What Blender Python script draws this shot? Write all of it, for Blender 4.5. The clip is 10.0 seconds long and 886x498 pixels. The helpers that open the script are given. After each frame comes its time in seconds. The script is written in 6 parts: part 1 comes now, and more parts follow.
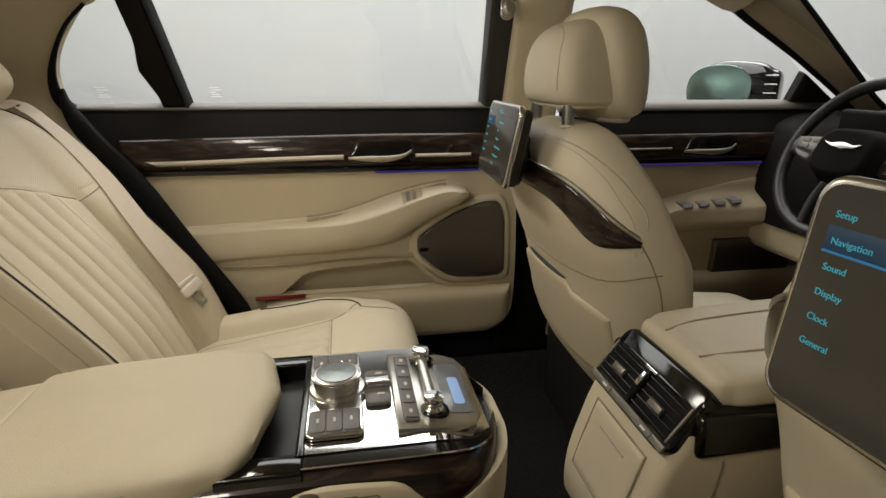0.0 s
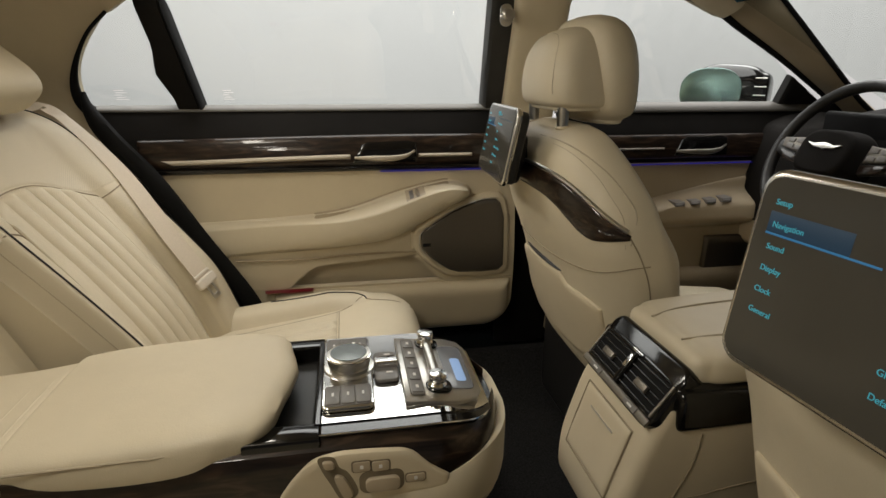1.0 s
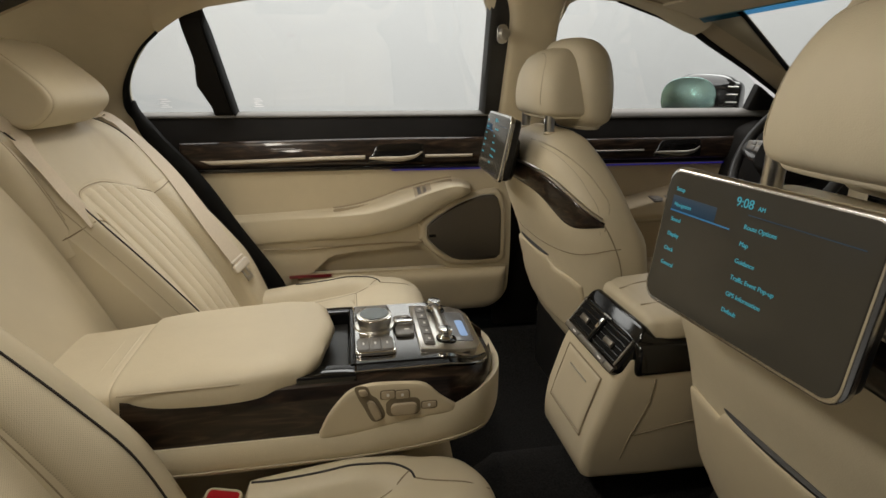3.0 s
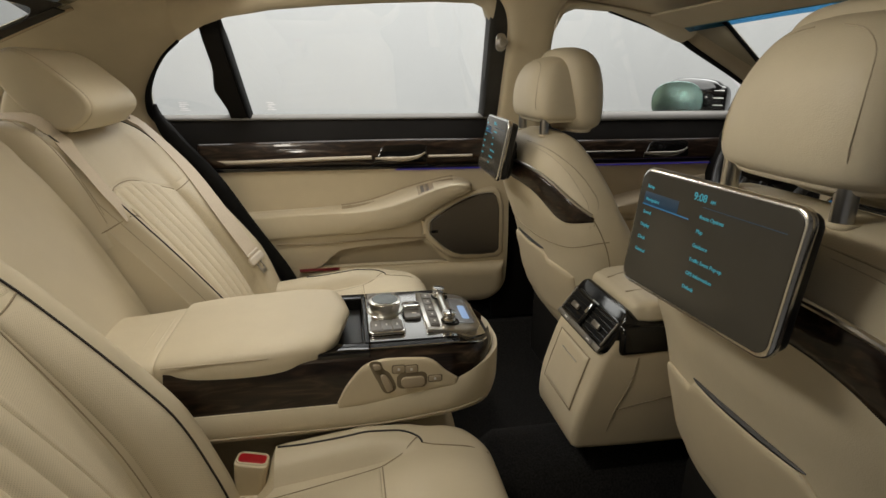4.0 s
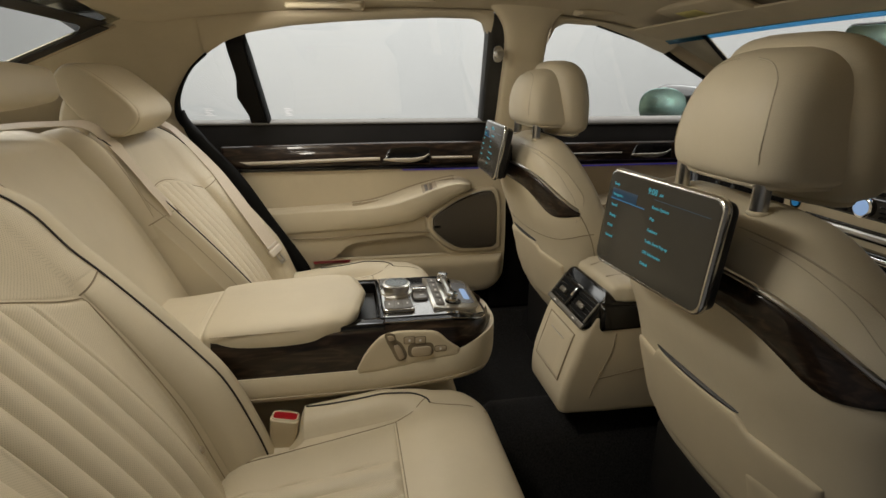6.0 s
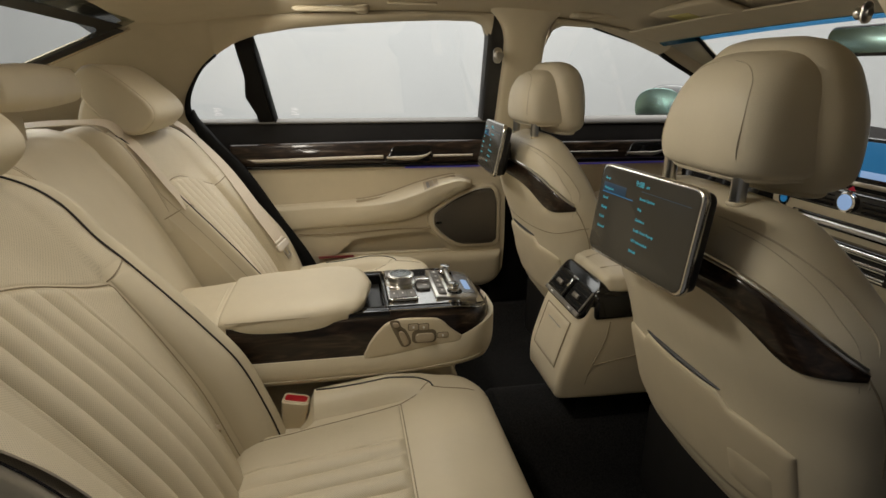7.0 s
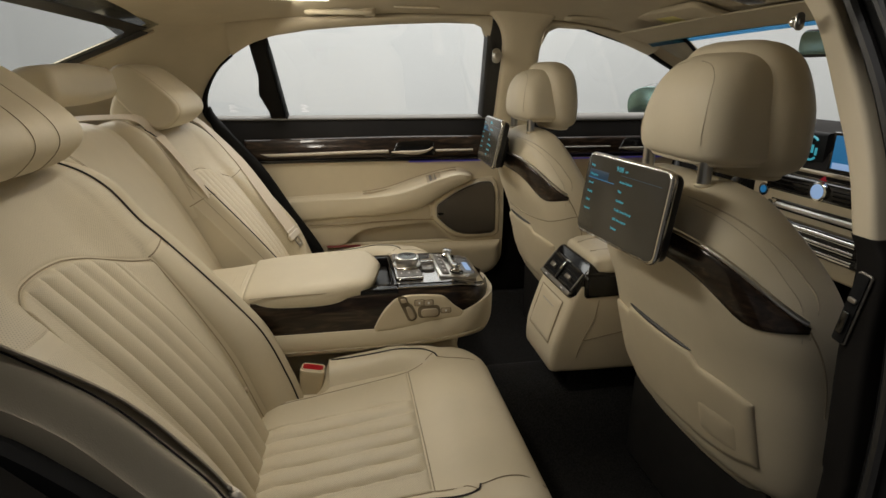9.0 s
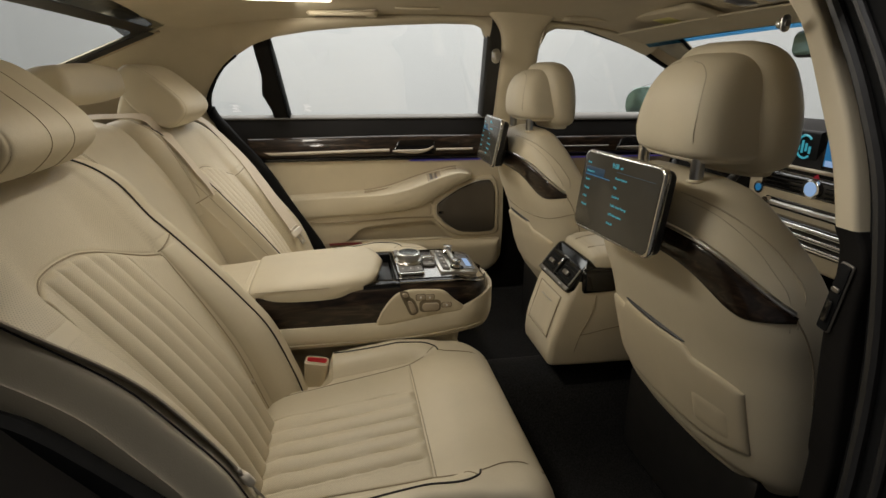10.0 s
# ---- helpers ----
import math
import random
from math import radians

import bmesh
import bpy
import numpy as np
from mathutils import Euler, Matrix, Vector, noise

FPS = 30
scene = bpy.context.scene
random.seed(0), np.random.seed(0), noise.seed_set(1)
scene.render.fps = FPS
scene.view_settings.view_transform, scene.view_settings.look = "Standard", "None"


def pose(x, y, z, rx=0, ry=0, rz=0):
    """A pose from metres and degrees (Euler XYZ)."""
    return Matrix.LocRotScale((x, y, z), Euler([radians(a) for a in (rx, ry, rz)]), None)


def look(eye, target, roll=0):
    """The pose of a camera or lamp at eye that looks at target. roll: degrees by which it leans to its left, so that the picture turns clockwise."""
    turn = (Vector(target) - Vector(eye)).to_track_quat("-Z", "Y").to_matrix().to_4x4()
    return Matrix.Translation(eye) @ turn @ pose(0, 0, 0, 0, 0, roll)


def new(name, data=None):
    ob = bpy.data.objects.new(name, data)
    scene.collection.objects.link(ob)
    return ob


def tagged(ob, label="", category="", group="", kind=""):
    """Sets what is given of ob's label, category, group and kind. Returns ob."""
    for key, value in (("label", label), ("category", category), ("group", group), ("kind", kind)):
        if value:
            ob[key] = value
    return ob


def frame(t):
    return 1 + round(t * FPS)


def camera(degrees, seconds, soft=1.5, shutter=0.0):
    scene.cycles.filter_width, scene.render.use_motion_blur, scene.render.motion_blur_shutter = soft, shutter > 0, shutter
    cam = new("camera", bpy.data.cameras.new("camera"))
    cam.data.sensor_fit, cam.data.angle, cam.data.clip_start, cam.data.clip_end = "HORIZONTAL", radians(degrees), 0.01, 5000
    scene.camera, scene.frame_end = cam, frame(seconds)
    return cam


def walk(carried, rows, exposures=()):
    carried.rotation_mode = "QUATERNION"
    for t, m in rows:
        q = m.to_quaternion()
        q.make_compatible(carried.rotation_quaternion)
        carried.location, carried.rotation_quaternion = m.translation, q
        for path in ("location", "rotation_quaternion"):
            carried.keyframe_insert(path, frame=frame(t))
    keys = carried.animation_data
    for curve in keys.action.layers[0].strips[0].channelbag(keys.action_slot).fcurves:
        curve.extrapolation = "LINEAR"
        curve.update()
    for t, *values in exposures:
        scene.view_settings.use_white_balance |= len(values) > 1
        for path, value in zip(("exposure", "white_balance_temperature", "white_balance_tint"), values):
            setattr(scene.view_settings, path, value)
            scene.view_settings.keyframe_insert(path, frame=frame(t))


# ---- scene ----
cam = camera(78.0, 10.0)
PATH = [
    (0, (0.287, -0.618, 1.262), (0.621, 1.259, 0.655), 0.2),
    (0.5, (0.281, -0.648, 1.265), (0.612, 1.229, 0.657), 0.2),
    (1, (0.272, -0.682, 1.269), (0.604, 1.195, 0.664), 0.2),
    (1.5, (0.263, -0.722, 1.275), (0.594, 1.156, 0.669), 0.2),
    (2, (0.253, -0.766, 1.282), (0.583, 1.112, 0.677), 0.2),
    (2.5, (0.242, -0.816, 1.29), (0.571, 1.062, 0.684), 0.2),
    (3.8, (0.206, -0.951, 1.311), (0.54, 0.927, 0.709), 0.3),
    (4, (0.201, -0.969, 1.315), (0.536, 0.907, 0.708), 0.3),
    (4.5, (0.19, -1.013, 1.322), (0.526, 0.863, 0.716), 0.3),
    (5, (0.18, -1.052, 1.332), (0.516, 0.823, 0.724), 0.3),
    (5.5, (0.172, -1.089, 1.338), (0.508, 0.787, 0.732), 0.3),
    (7, (0.149, -1.184, 1.343), (0.485, 0.692, 0.737), 0.3),
    (7.5, (0.141, -1.215, 1.343), (0.477, 0.660, 0.736), 0.3),
    (8, (0.134, -1.247, 1.343), (0.47, 0.629, 0.735), 0.3),
    (8.5, (0.126, -1.277, 1.342), (0.463, 0.599, 0.735), 0.3),
    (9, (0.12, -1.302, 1.341), (0.457, 0.574, 0.734), 0.3),
    (9.5, (0.117, -1.320, 1.34), (0.452, 0.556, 0.733), 0.3),
    (10, (0.112, -1.333, 1.34), (0.45, 0.543, 0.734), 0.3),
]
walk(cam, [(t, look(eye, target, roll)) for t, eye, target, roll in PATH])

# ---- light: a white photo studio with ceiling soft boxes ----
scene.view_settings.exposure = 0.0
world = bpy.data.worlds.new("studio_air")
scene.world = world
world.use_nodes = True
world.node_tree.nodes["Background"].inputs[0].default_value = (0.9, 0.93, 1.0, 1)
world.node_tree.nodes["Background"].inputs[1].default_value = 0.05


def soft_box(name, place, target, sx, sy, watts, tint=(1.0, 0.95, 0.88)):
    data = bpy.data.lights.new(name, "AREA")
    data.shape, data.size, data.size_y, data.energy, data.color = "RECTANGLE", sx, sy, watts, tint
    ob = new(name, data)
    ob.matrix_world = look(place, target)
    return ob


soft_box("soft_box_ceiling", (-0.5, 2.5, 4.85), (-0.5, 2.5, 0.0), 6.6, 7.8, 930, (1.0, 0.965, 0.94))
# unseen wash lamp, added to even out the backdrop's brightness
soft_box("backdrop_wash_front", (4.6, 4.2, 4.85), (4.6, 4.2, 0.0), 2.6, 4.6, 270, (1.0, 0.965, 0.94))
# lit headliner lamp over the rear seats; its unseen near twin is added as fill
soft_box("roof_lamp_light_far", (-0.03, 0.40, 1.538), (1.0, 0.34, 0.0), 0.26, 0.12, 2.7, (1.0, 0.94, 0.82))
soft_box("added_lamp_light_near", (-0.03, -0.40, 1.538), (1.2, -0.34, 0.0), 0.26, 0.12, 3.6, (1.0, 0.94, 0.82))

# ---- materials ----
def material(name):
    mat = bpy.data.materials.new(name)
    mat.use_nodes = True
    nt = mat.node_tree
    return mat, nt, nt.nodes["Principled BSDF"]


def noise_tex(nt, scale, detail=4.0, rough=0.6):
    tc = nt.nodes.new("ShaderNodeTexCoord")
    n = nt.nodes.new("ShaderNodeTexNoise")
    n.inputs["Scale"].default_value, n.inputs["Detail"].default_value, n.inputs["Roughness"].default_value = scale, detail, rough
    nt.links.new(tc.outputs["Object"], n.inputs["Vector"])
    return n


def ramp(nt, fac, stops):
    r = nt.nodes.new("ShaderNodeValToRGB")
    while len(r.color_ramp.elements) < len(stops):
        r.color_ramp.elements.new(0.5)
    for e, (p, c) in zip(r.color_ramp.elements, stops):
        e.position, e.color = p, (*c, 1)
    nt.links.new(fac, r.inputs[0])
    return r.outputs[0]


def bump(nt, bsdf, height, strength, distance=0.001, chain=None):
    b = nt.nodes.new("ShaderNodeBump")
    b.inputs["Strength"].default_value, b.inputs["Distance"].default_value = strength, distance
    nt.links.new(height, b.inputs["Height"])
    if chain:
        nt.links.new(chain, b.inputs["Normal"])
    nt.links.new(b.outputs[0], bsdf.inputs["Normal"])
    return b.outputs[0]


def simple(name, color, rough=0.5, metal=0.0, coat=0.0, vary=0.08, scale=30.0, grain=0.0, grain_scale=400.0, spec=0.5):
    mat, nt, b = material(name)
    n = noise_tex(nt, scale)
    lo, hi = tuple(c * (1 - vary) for c in color), tuple(min(1, c * (1 + vary)) for c in color)
    nt.links.new(ramp(nt, n.outputs["Fac"], [(0.3, lo), (0.7, hi)]), b.inputs["Base Color"])
    b.inputs["Roughness"].default_value, b.inputs["Metallic"].default_value = rough, metal
    b.inputs["Coat Weight"].default_value, b.inputs["Coat Roughness"].default_value = coat, 0.04
    b.inputs["Specular IOR Level"].default_value = spec
    if grain:
        g = noise_tex(nt, grain_scale, 3.0)
        bump(nt, b, g.outputs["Fac"], grain)
    return mat


def leather(name, color, holes=0.0, rough=0.46):
    mat, nt, b = material(name)
    n = noise_tex(nt, 5.0, 5.0)
    lo, hi = tuple(c * 0.94 for c in color), tuple(c * 1.04 for c in color)
    base = ramp(nt, n.outputs["Fac"], [(0.3, lo), (0.7, hi)])
    tc = nt.nodes.new("ShaderNodeTexCoord")
    v = nt.nodes.new("ShaderNodeTexVoronoi")
    v.inputs["Scale"].default_value = 620.0
    nt.links.new(tc.outputs["Object"], v.inputs["Vector"])
    first = bump(nt, b, v.outputs["Distance"], 0.22, 0.0006)
    soft = noise_tex(nt, 26.0, 3.0)
    first = bump(nt, b, soft.outputs["Fac"], 0.16, 0.004, first)
    r = nt.nodes.new("ShaderNodeMapRange")
    r.inputs["To Min"].default_value, r.inputs["To Max"].default_value = rough - 0.06, rough + 0.08
    nt.links.new(soft.outputs["Fac"], r.inputs["Value"])
    nt.links.new(r.outputs[0], b.inputs["Roughness"])
    b.inputs["Specular IOR Level"].default_value = 0.38
    if holes:
        w = nt.nodes.new("ShaderNodeTexVoronoi")
        w.voronoi_dimensions = "2D"
        w.inputs["Scale"].default_value, w.inputs["Randomness"].default_value = holes, 0.0
        flat = nt.nodes.new("ShaderNodeAttribute")
        flat.attribute_name = "panel"
        turn = nt.nodes.new("ShaderNodeMapping")
        turn.inputs["Rotation"].default_value = (0, 0, radians(45))
        nt.links.new(flat.outputs["Vector"], turn.inputs["Vector"])
        nt.links.new(turn.outputs[0], w.inputs["Vector"])
        dots = ramp(nt, w.outputs["Distance"], [(0.16, (0.0, 0.0, 0.0)), (0.27, (1, 1, 1))])
        mix = nt.nodes.new("ShaderNodeMix")
        mix.data_type = "RGBA"
        nt.links.new(dots, mix.inputs[0])
        mix.inputs[6].default_value = tuple(c * 0.72 for c in color) + (1,)
        nt.links.new(base, mix.inputs[7])
        nt.links.new(mix.outputs[2], b.inputs["Base Color"])
        bump(nt, b, dots, 0.25, 0.0010, first)
    else:
        nt.links.new(base, b.inputs["Base Color"])
    return mat


def wood_veneer(name, coat=0.20):
    mat, nt, b = material(name)
    tc = nt.nodes.new("ShaderNodeTexCoord")
    mp = nt.nodes.new("ShaderNodeMapping")
    mp.inputs["Scale"].default_value = (5.0, 14.0, 30.0)
    nt.links.new(tc.outputs["Object"], mp.inputs["Vector"])
    n = nt.nodes.new("ShaderNodeTexNoise")
    n.inputs["Scale"].default_value, n.inputs["Detail"].default_value, n.inputs["Distortion"].default_value = 2.0, 6.0, 1.6
    nt.links.new(mp.outputs[0], n.inputs["Vector"])
    col = ramp(nt, n.outputs["Fac"], [(0.3, (0.006, 0.004, 0.003)), (0.52, (0.020, 0.012, 0.008)), (0.74, (0.060, 0.038, 0.023))])
    nt.links.new(col, b.inputs["Base Color"])
    b.inputs["Roughness"].default_value = 0.36
    b.inputs["Coat Weight"].default_value, b.inputs["Coat Roughness"].default_value = coat, 0.05
    b.inputs["Specular IOR Level"].default_value = 0.15
    return mat


def glass_pane(name, tint, gloss=0.06):
    mat, nt, b = material(name)
    out = nt.nodes["Material Output"]
    nt.nodes.remove(b)
    t, g = nt.nodes.new("ShaderNodeBsdfTransparent"), nt.nodes.new("ShaderNodeBsdfGlossy")
    t.inputs["Color"].default_value = (*tint, 1)
    g.inputs["Roughness"].default_value = 0.01
    mix = nt.nodes.new("ShaderNodeMixShader")
    mix.inputs[0].default_value = gloss
    nt.links.new(t.outputs[0], mix.inputs[1])
    nt.links.new(g.outputs[0], mix.inputs[2])
    nt.links.new(mix.outputs[0], out.inputs["Surface"])
    return mat


def glow(name, color, strength):
    mat, nt, b = material(name)
    b.inputs["Base Color"].default_value = (*(0.2 * c for c in color), 1)
    b.inputs["Emission Color"].default_value = (*color, 1)
    b.inputs["Emission Strength"].default_value = strength
    return mat


BEIGE = (0.615, 0.542, 0.40)
LEATHER = leather("beige_leather", BEIGE)
PERFORATED = leather("perforated_beige_leather", BEIGE, holes=390.0)
TRIM = simple("beige_soft_trim", (0.58, 0.50, 0.355), 0.55, vary=0.05, scale=6, grain=0.12, grain_scale=900)
# dark seam colour stands for the shade down in creases
CREASE = simple("shadowed_seam", (0.30, 0.245, 0.165), 0.8)
# beige trim darkened: shade put into pillar, grip and front door; also joints
TRIM_SHADED = simple("shaded_beige_trim", (0.36, 0.29, 0.19), 0.6, vary=0.05, scale=6, grain=0.12, grain_scale=900)
LINER = simple("woven_headliner", (0.50, 0.432, 0.312), 0.9, vary=0.05, scale=8, grain=0.3, grain_scale=1400, spec=0.2)
THREAD = simple("beige_thread", (0.44, 0.375, 0.27), 0.7)
PIPING = simple("dark_piping", (0.022, 0.017, 0.016), 0.6)
BELT = simple("beige_webbing", (0.58, 0.50, 0.39), 0.65, vary=0.06, scale=300, grain=0.3, grain_scale=700)
WOOD = wood_veneer("dark_gloss_wood", 0.5)
WOOD_GLOSS = wood_veneer("lacquered_dark_wood", 0.6)
DECK = simple("polished_deck_metal", (0.66, 0.65, 0.64), 0.05, metal=1.0, vary=0.02)
DARK_METAL = simple("dark_polished_metal", (0.20, 0.21, 0.20), 0.16, metal=1.0, vary=0.03)
DIM_METAL = simple("dim_satin_metal", (0.22, 0.20, 0.17), 0.4, metal=0.7, vary=0.05)
PIANO = simple("gloss_black", (0.006, 0.0055, 0.005), 0.08, vary=0.1)
BLACK = simple("black_plastic", (0.016, 0.015, 0.014), 0.45, vary=0.2, grain=0.15, grain_scale=700)
SATIN_BLACK = simple("soft_black_trim", (0.010, 0.009, 0.008), 0.75, vary=0.15, scale=9, grain=0.15, grain_scale=800, spec=0.06)
RUBBER = simple("black_rubber", (0.007, 0.007, 0.007), 0.7, vary=0.2, spec=0.12)
CARPET = simple("black_carpet", (0.020, 0.0195, 0.019), 0.95, vary=0.5, scale=250, grain=0.9, grain_scale=600, spec=0.1)
CHROME = simple("chrome", (0.80, 0.79, 0.77), 0.10, metal=1.0, vary=0.03)
SATIN = simple("satin_metal", (0.62, 0.60, 0.56), 0.28, metal=1.0, vary=0.04, scale=60)
CHAMPAGNE = simple("champagne_metal_trim", (0.40, 0.345, 0.265), 0.5, metal=0.15, vary=0.04)
MESH = simple("speaker_mesh", (0.15, 0.135, 0.115), 0.38, metal=0.85, vary=0.15, scale=900, grain=0.3, grain_scale=1500)
GREY_KEY = simple("grey_key_plastic", (0.16, 0.15, 0.14), 0.35, vary=0.05)
BEIGE_KEY = simple("beige_key_plastic", (0.40, 0.33, 0.235), 0.42, vary=0.04)
DARK_RED = simple("dark_red_reflector", (0.16, 0.004, 0.012), 0.35)
RED = simple("red_plastic", (0.38, 0.008, 0.015), 0.35)
WHITE = simple("white_plastic", (0.75, 0.73, 0.70), 0.4)
MARK = simple("grey_print", (0.75, 0.74, 0.72), 0.6)
PAINT = simple("dark_body_paint", (0.012, 0.015, 0.017), 0.12, coat=1.0)
STUDIO = simple("studio_wall_paint", (0.53, 0.53, 0.53), 0.9, vary=0.02, scale=0.6, spec=0.1)
# dark so that the unseen near wall throws back little light
STUDIO_DARK = simple("dark_light_stop", (0.12, 0.115, 0.105), 0.95, vary=0.2, scale=2, spec=0.1)
STUDIO_FLOOR = simple("studio_floor", (0.10, 0.10, 0.10), 0.7, vary=0.08, scale=3)
GLASS = glass_pane("window_glass", (0.93, 0.95, 0.94), 0.05)
REAR_GLASS = glass_pane("tinted_rear_glass", (0.80, 0.82, 0.81), 0.05)
SHADE_BAND = glass_pane("blue_shade_band", (0.28, 0.56, 0.78), 0.05)
SCREEN = simple("dark_screen_glass", (0.030, 0.027, 0.022), 0.16, vary=0.05, spec=0.22)
# warm glow stands for backlight bleed and the beige seats' reflection
_screen = SCREEN.node_tree.nodes["Principled BSDF"]
_screen.inputs["Emission Color"].default_value, _screen.inputs["Emission Strength"].default_value = (1.0, 0.87, 0.60, 1), 0.016
CYAN = glow("cyan_display_print", (0.08, 0.58, 0.72), 0.36)
BLUE = glow("blue_display_glow", (0.03, 0.28, 0.62), 0.32)
BLUE_LED = glow("blue_led_line", (0.05, 0.04, 0.8), 0.16)
MIRROR = simple("mirror_silver", (0.27, 0.40, 0.38), 0.22, metal=1.0, vary=0.01)

# ---- mesh tools ----
def link_mesh(name, verts, faces, mat, parent=None, label="", smooth=38.0, weld=True, uv=None):
    me = bpy.data.meshes.new(name)
    bm = bmesh.new()
    layer = bm.verts.layers.float_vector.new("panel") if uv else None
    vs = [bm.verts.new(v) for v in verts]
    if uv:
        for v, (a, b) in zip(vs, uv):
            v[layer] = (a, b, 0.0)
    for f in faces:
        if len(set(f)) > 2:
            try:
                bm.faces.new([vs[i] for i in dict.fromkeys(f)])
            except ValueError:
                pass
    if weld:
        bmesh.ops.remove_doubles(bm, verts=bm.verts, dist=2e-5)
    bmesh.ops.recalc_face_normals(bm, faces=bm.faces)
    bm.to_mesh(me)
    bm.free()
    if smooth:
        me.polygons.foreach_set("use_smooth", [True] * len(me.polygons))
        me.set_sharp_from_angle(angle=radians(smooth))
    me.materials.append(mat)
    ob = new(name, me)
    ob.parent = parent
    if label:
        tagged(ob, label)
    return ob


def part(name, geo, mat, parent=None, label="", smooth=38.0):
    return link_mesh(name, geo[0], geo[1], mat, parent, label, smooth, True, geo[2] if len(geo) > 2 else None)


def thing(name, label, category, at=(0, 0, 0), group="", kind=""):
    ob = new(name)
    ob.location = at
    ob.empty_display_size = 0.05
    return tagged(ob, label, category, group, kind)


def whole(name, geo, mat, label, category, group="", kind="", smooth=38.0):
    return tagged(link_mesh(name, geo[0], geo[1], mat, None, "", smooth), label, category, group, kind)


def moved(geo, m):
    return [tuple(m @ Vector(v)) for v in geo[0]], geo[1]


def joined(*geos):
    verts, faces = [], []
    for v, f in geos:
        k = len(verts)
        verts += list(v)
        faces += [tuple(i + k for i in q) for q in f]
    return verts, faces


def curve(keys, t):
    """Catmull-Rom through keys (rows of equal length), t from 0 to 1."""
    n = len(keys) - 1
    u = min(max(t, 0.0), 1.0) * n
    i = min(int(u), n - 1)
    f = u - i
    p1, p2 = keys[i], keys[i + 1]
    p0 = keys[i - 1] if i else tuple(2 * a - b for a, b in zip(p1, p2))
    p3 = keys[i + 2] if i + 2 <= n else tuple(2 * b - a for a, b in zip(p1, p2))
    return tuple(0.5 * (2 * b + (c - a) * f + (2 * a - 5 * b + 4 * c - d) * f * f + (3 * b - a - 3 * c + d) * f ** 3)
                 for a, b, c, d in zip(p0, p1, p2, p3))


def path(keys, n=24):
    return [curve(keys, i / n) for i in range(n + 1)]


def lookup(rows, x):
    """Smooth value of the second column of rows at x in the first."""
    if x <= rows[0][0]:
        return rows[0][1]
    for (a, p), (b, q) in zip(rows, rows[1:]):
        if x <= b:
            f = (x - a) / (b - a)
            return p + (q - p) * f * f * (3 - 2 * f) if len(rows) < 3 else _hermite(rows, rows.index((a, p)), f)
    return rows[-1][1]


def _hermite(rows, i, f):
    (a, p), (b, q) = rows[i], rows[i + 1]
    h = b - a
    m0 = (q - rows[i - 1][1]) / (b - rows[i - 1][0]) * h if i else q - p
    m1 = (rows[i + 2][1] - p) / (rows[i + 2][0] - a) * h if i + 2 < len(rows) else q - p
    return (2 * f ** 3 - 3 * f * f + 1) * p + (f ** 3 - 2 * f * f + f) * m0 + (3 * f * f - 2 * f ** 3) * q + (f ** 3 - f * f) * m1


def net(rows, closed=False, caps=False):
    """Quads over rows of points; closed: each row is a ring."""
    n, m = len(rows), len(rows[0])
    verts = [p for r in rows for p in r]
    faces = []
    for i in range(n - 1):
        for j in range(m if closed else m - 1):
            k = (j + 1) % m
            faces.append((i * m + j, i * m + k, (i + 1) * m + k, (i + 1) * m + j))
    if caps:
        faces.append(tuple(range(m)))
        faces.append(tuple(range((n - 1) * m, n * m)))
    return verts, faces


def stack(keys, n=20, m=36, axis="z", ends=(0.0, 0.0)):
    """A soft body out of superellipse sections. Keys: (place, cu, cv, a, b, p); ends: rounding at both ends."""
    rows = [list(curve(keys, i / n)) for i in range(n + 1)]
    full = []
    for side, r in ((0, ends[0]), (1, ends[1])):
        if r:
            base = rows[0] if side == 0 else rows[-1]
            cap = []
            for k in range(6):
                f = k / 6 * math.pi / 2
                q = list(base)
                q[0] += (-1 if side == 0 else 1) * r * math.cos(f)
                shrink = r * (1 - math.sin(f))
                q[3], q[4] = max(q[3] - shrink, 1e-4), max(q[4] - shrink, 1e-4)
                cap.append(q)
            full.append(cap if side == 0 else cap[::-1])
        else:
            full.append([])
    rows = full[0] + rows + full[1]
    out = []
    for pos, cu, cv, a, b, p in rows:
        ring = []
        for j in range(m):
            th = 2 * math.pi * j / m
            c, s = math.cos(th), math.sin(th)
            u = cu + a * math.copysign(abs(c) ** (2 / p), c)
            v = cv + b * math.copysign(abs(s) ** (2 / p), s)
            ring.append({"z": (u, v, pos), "x": (pos, u, v), "y": (u, pos, v)}[axis])
        out.append(ring)
    return net(out, True, True)


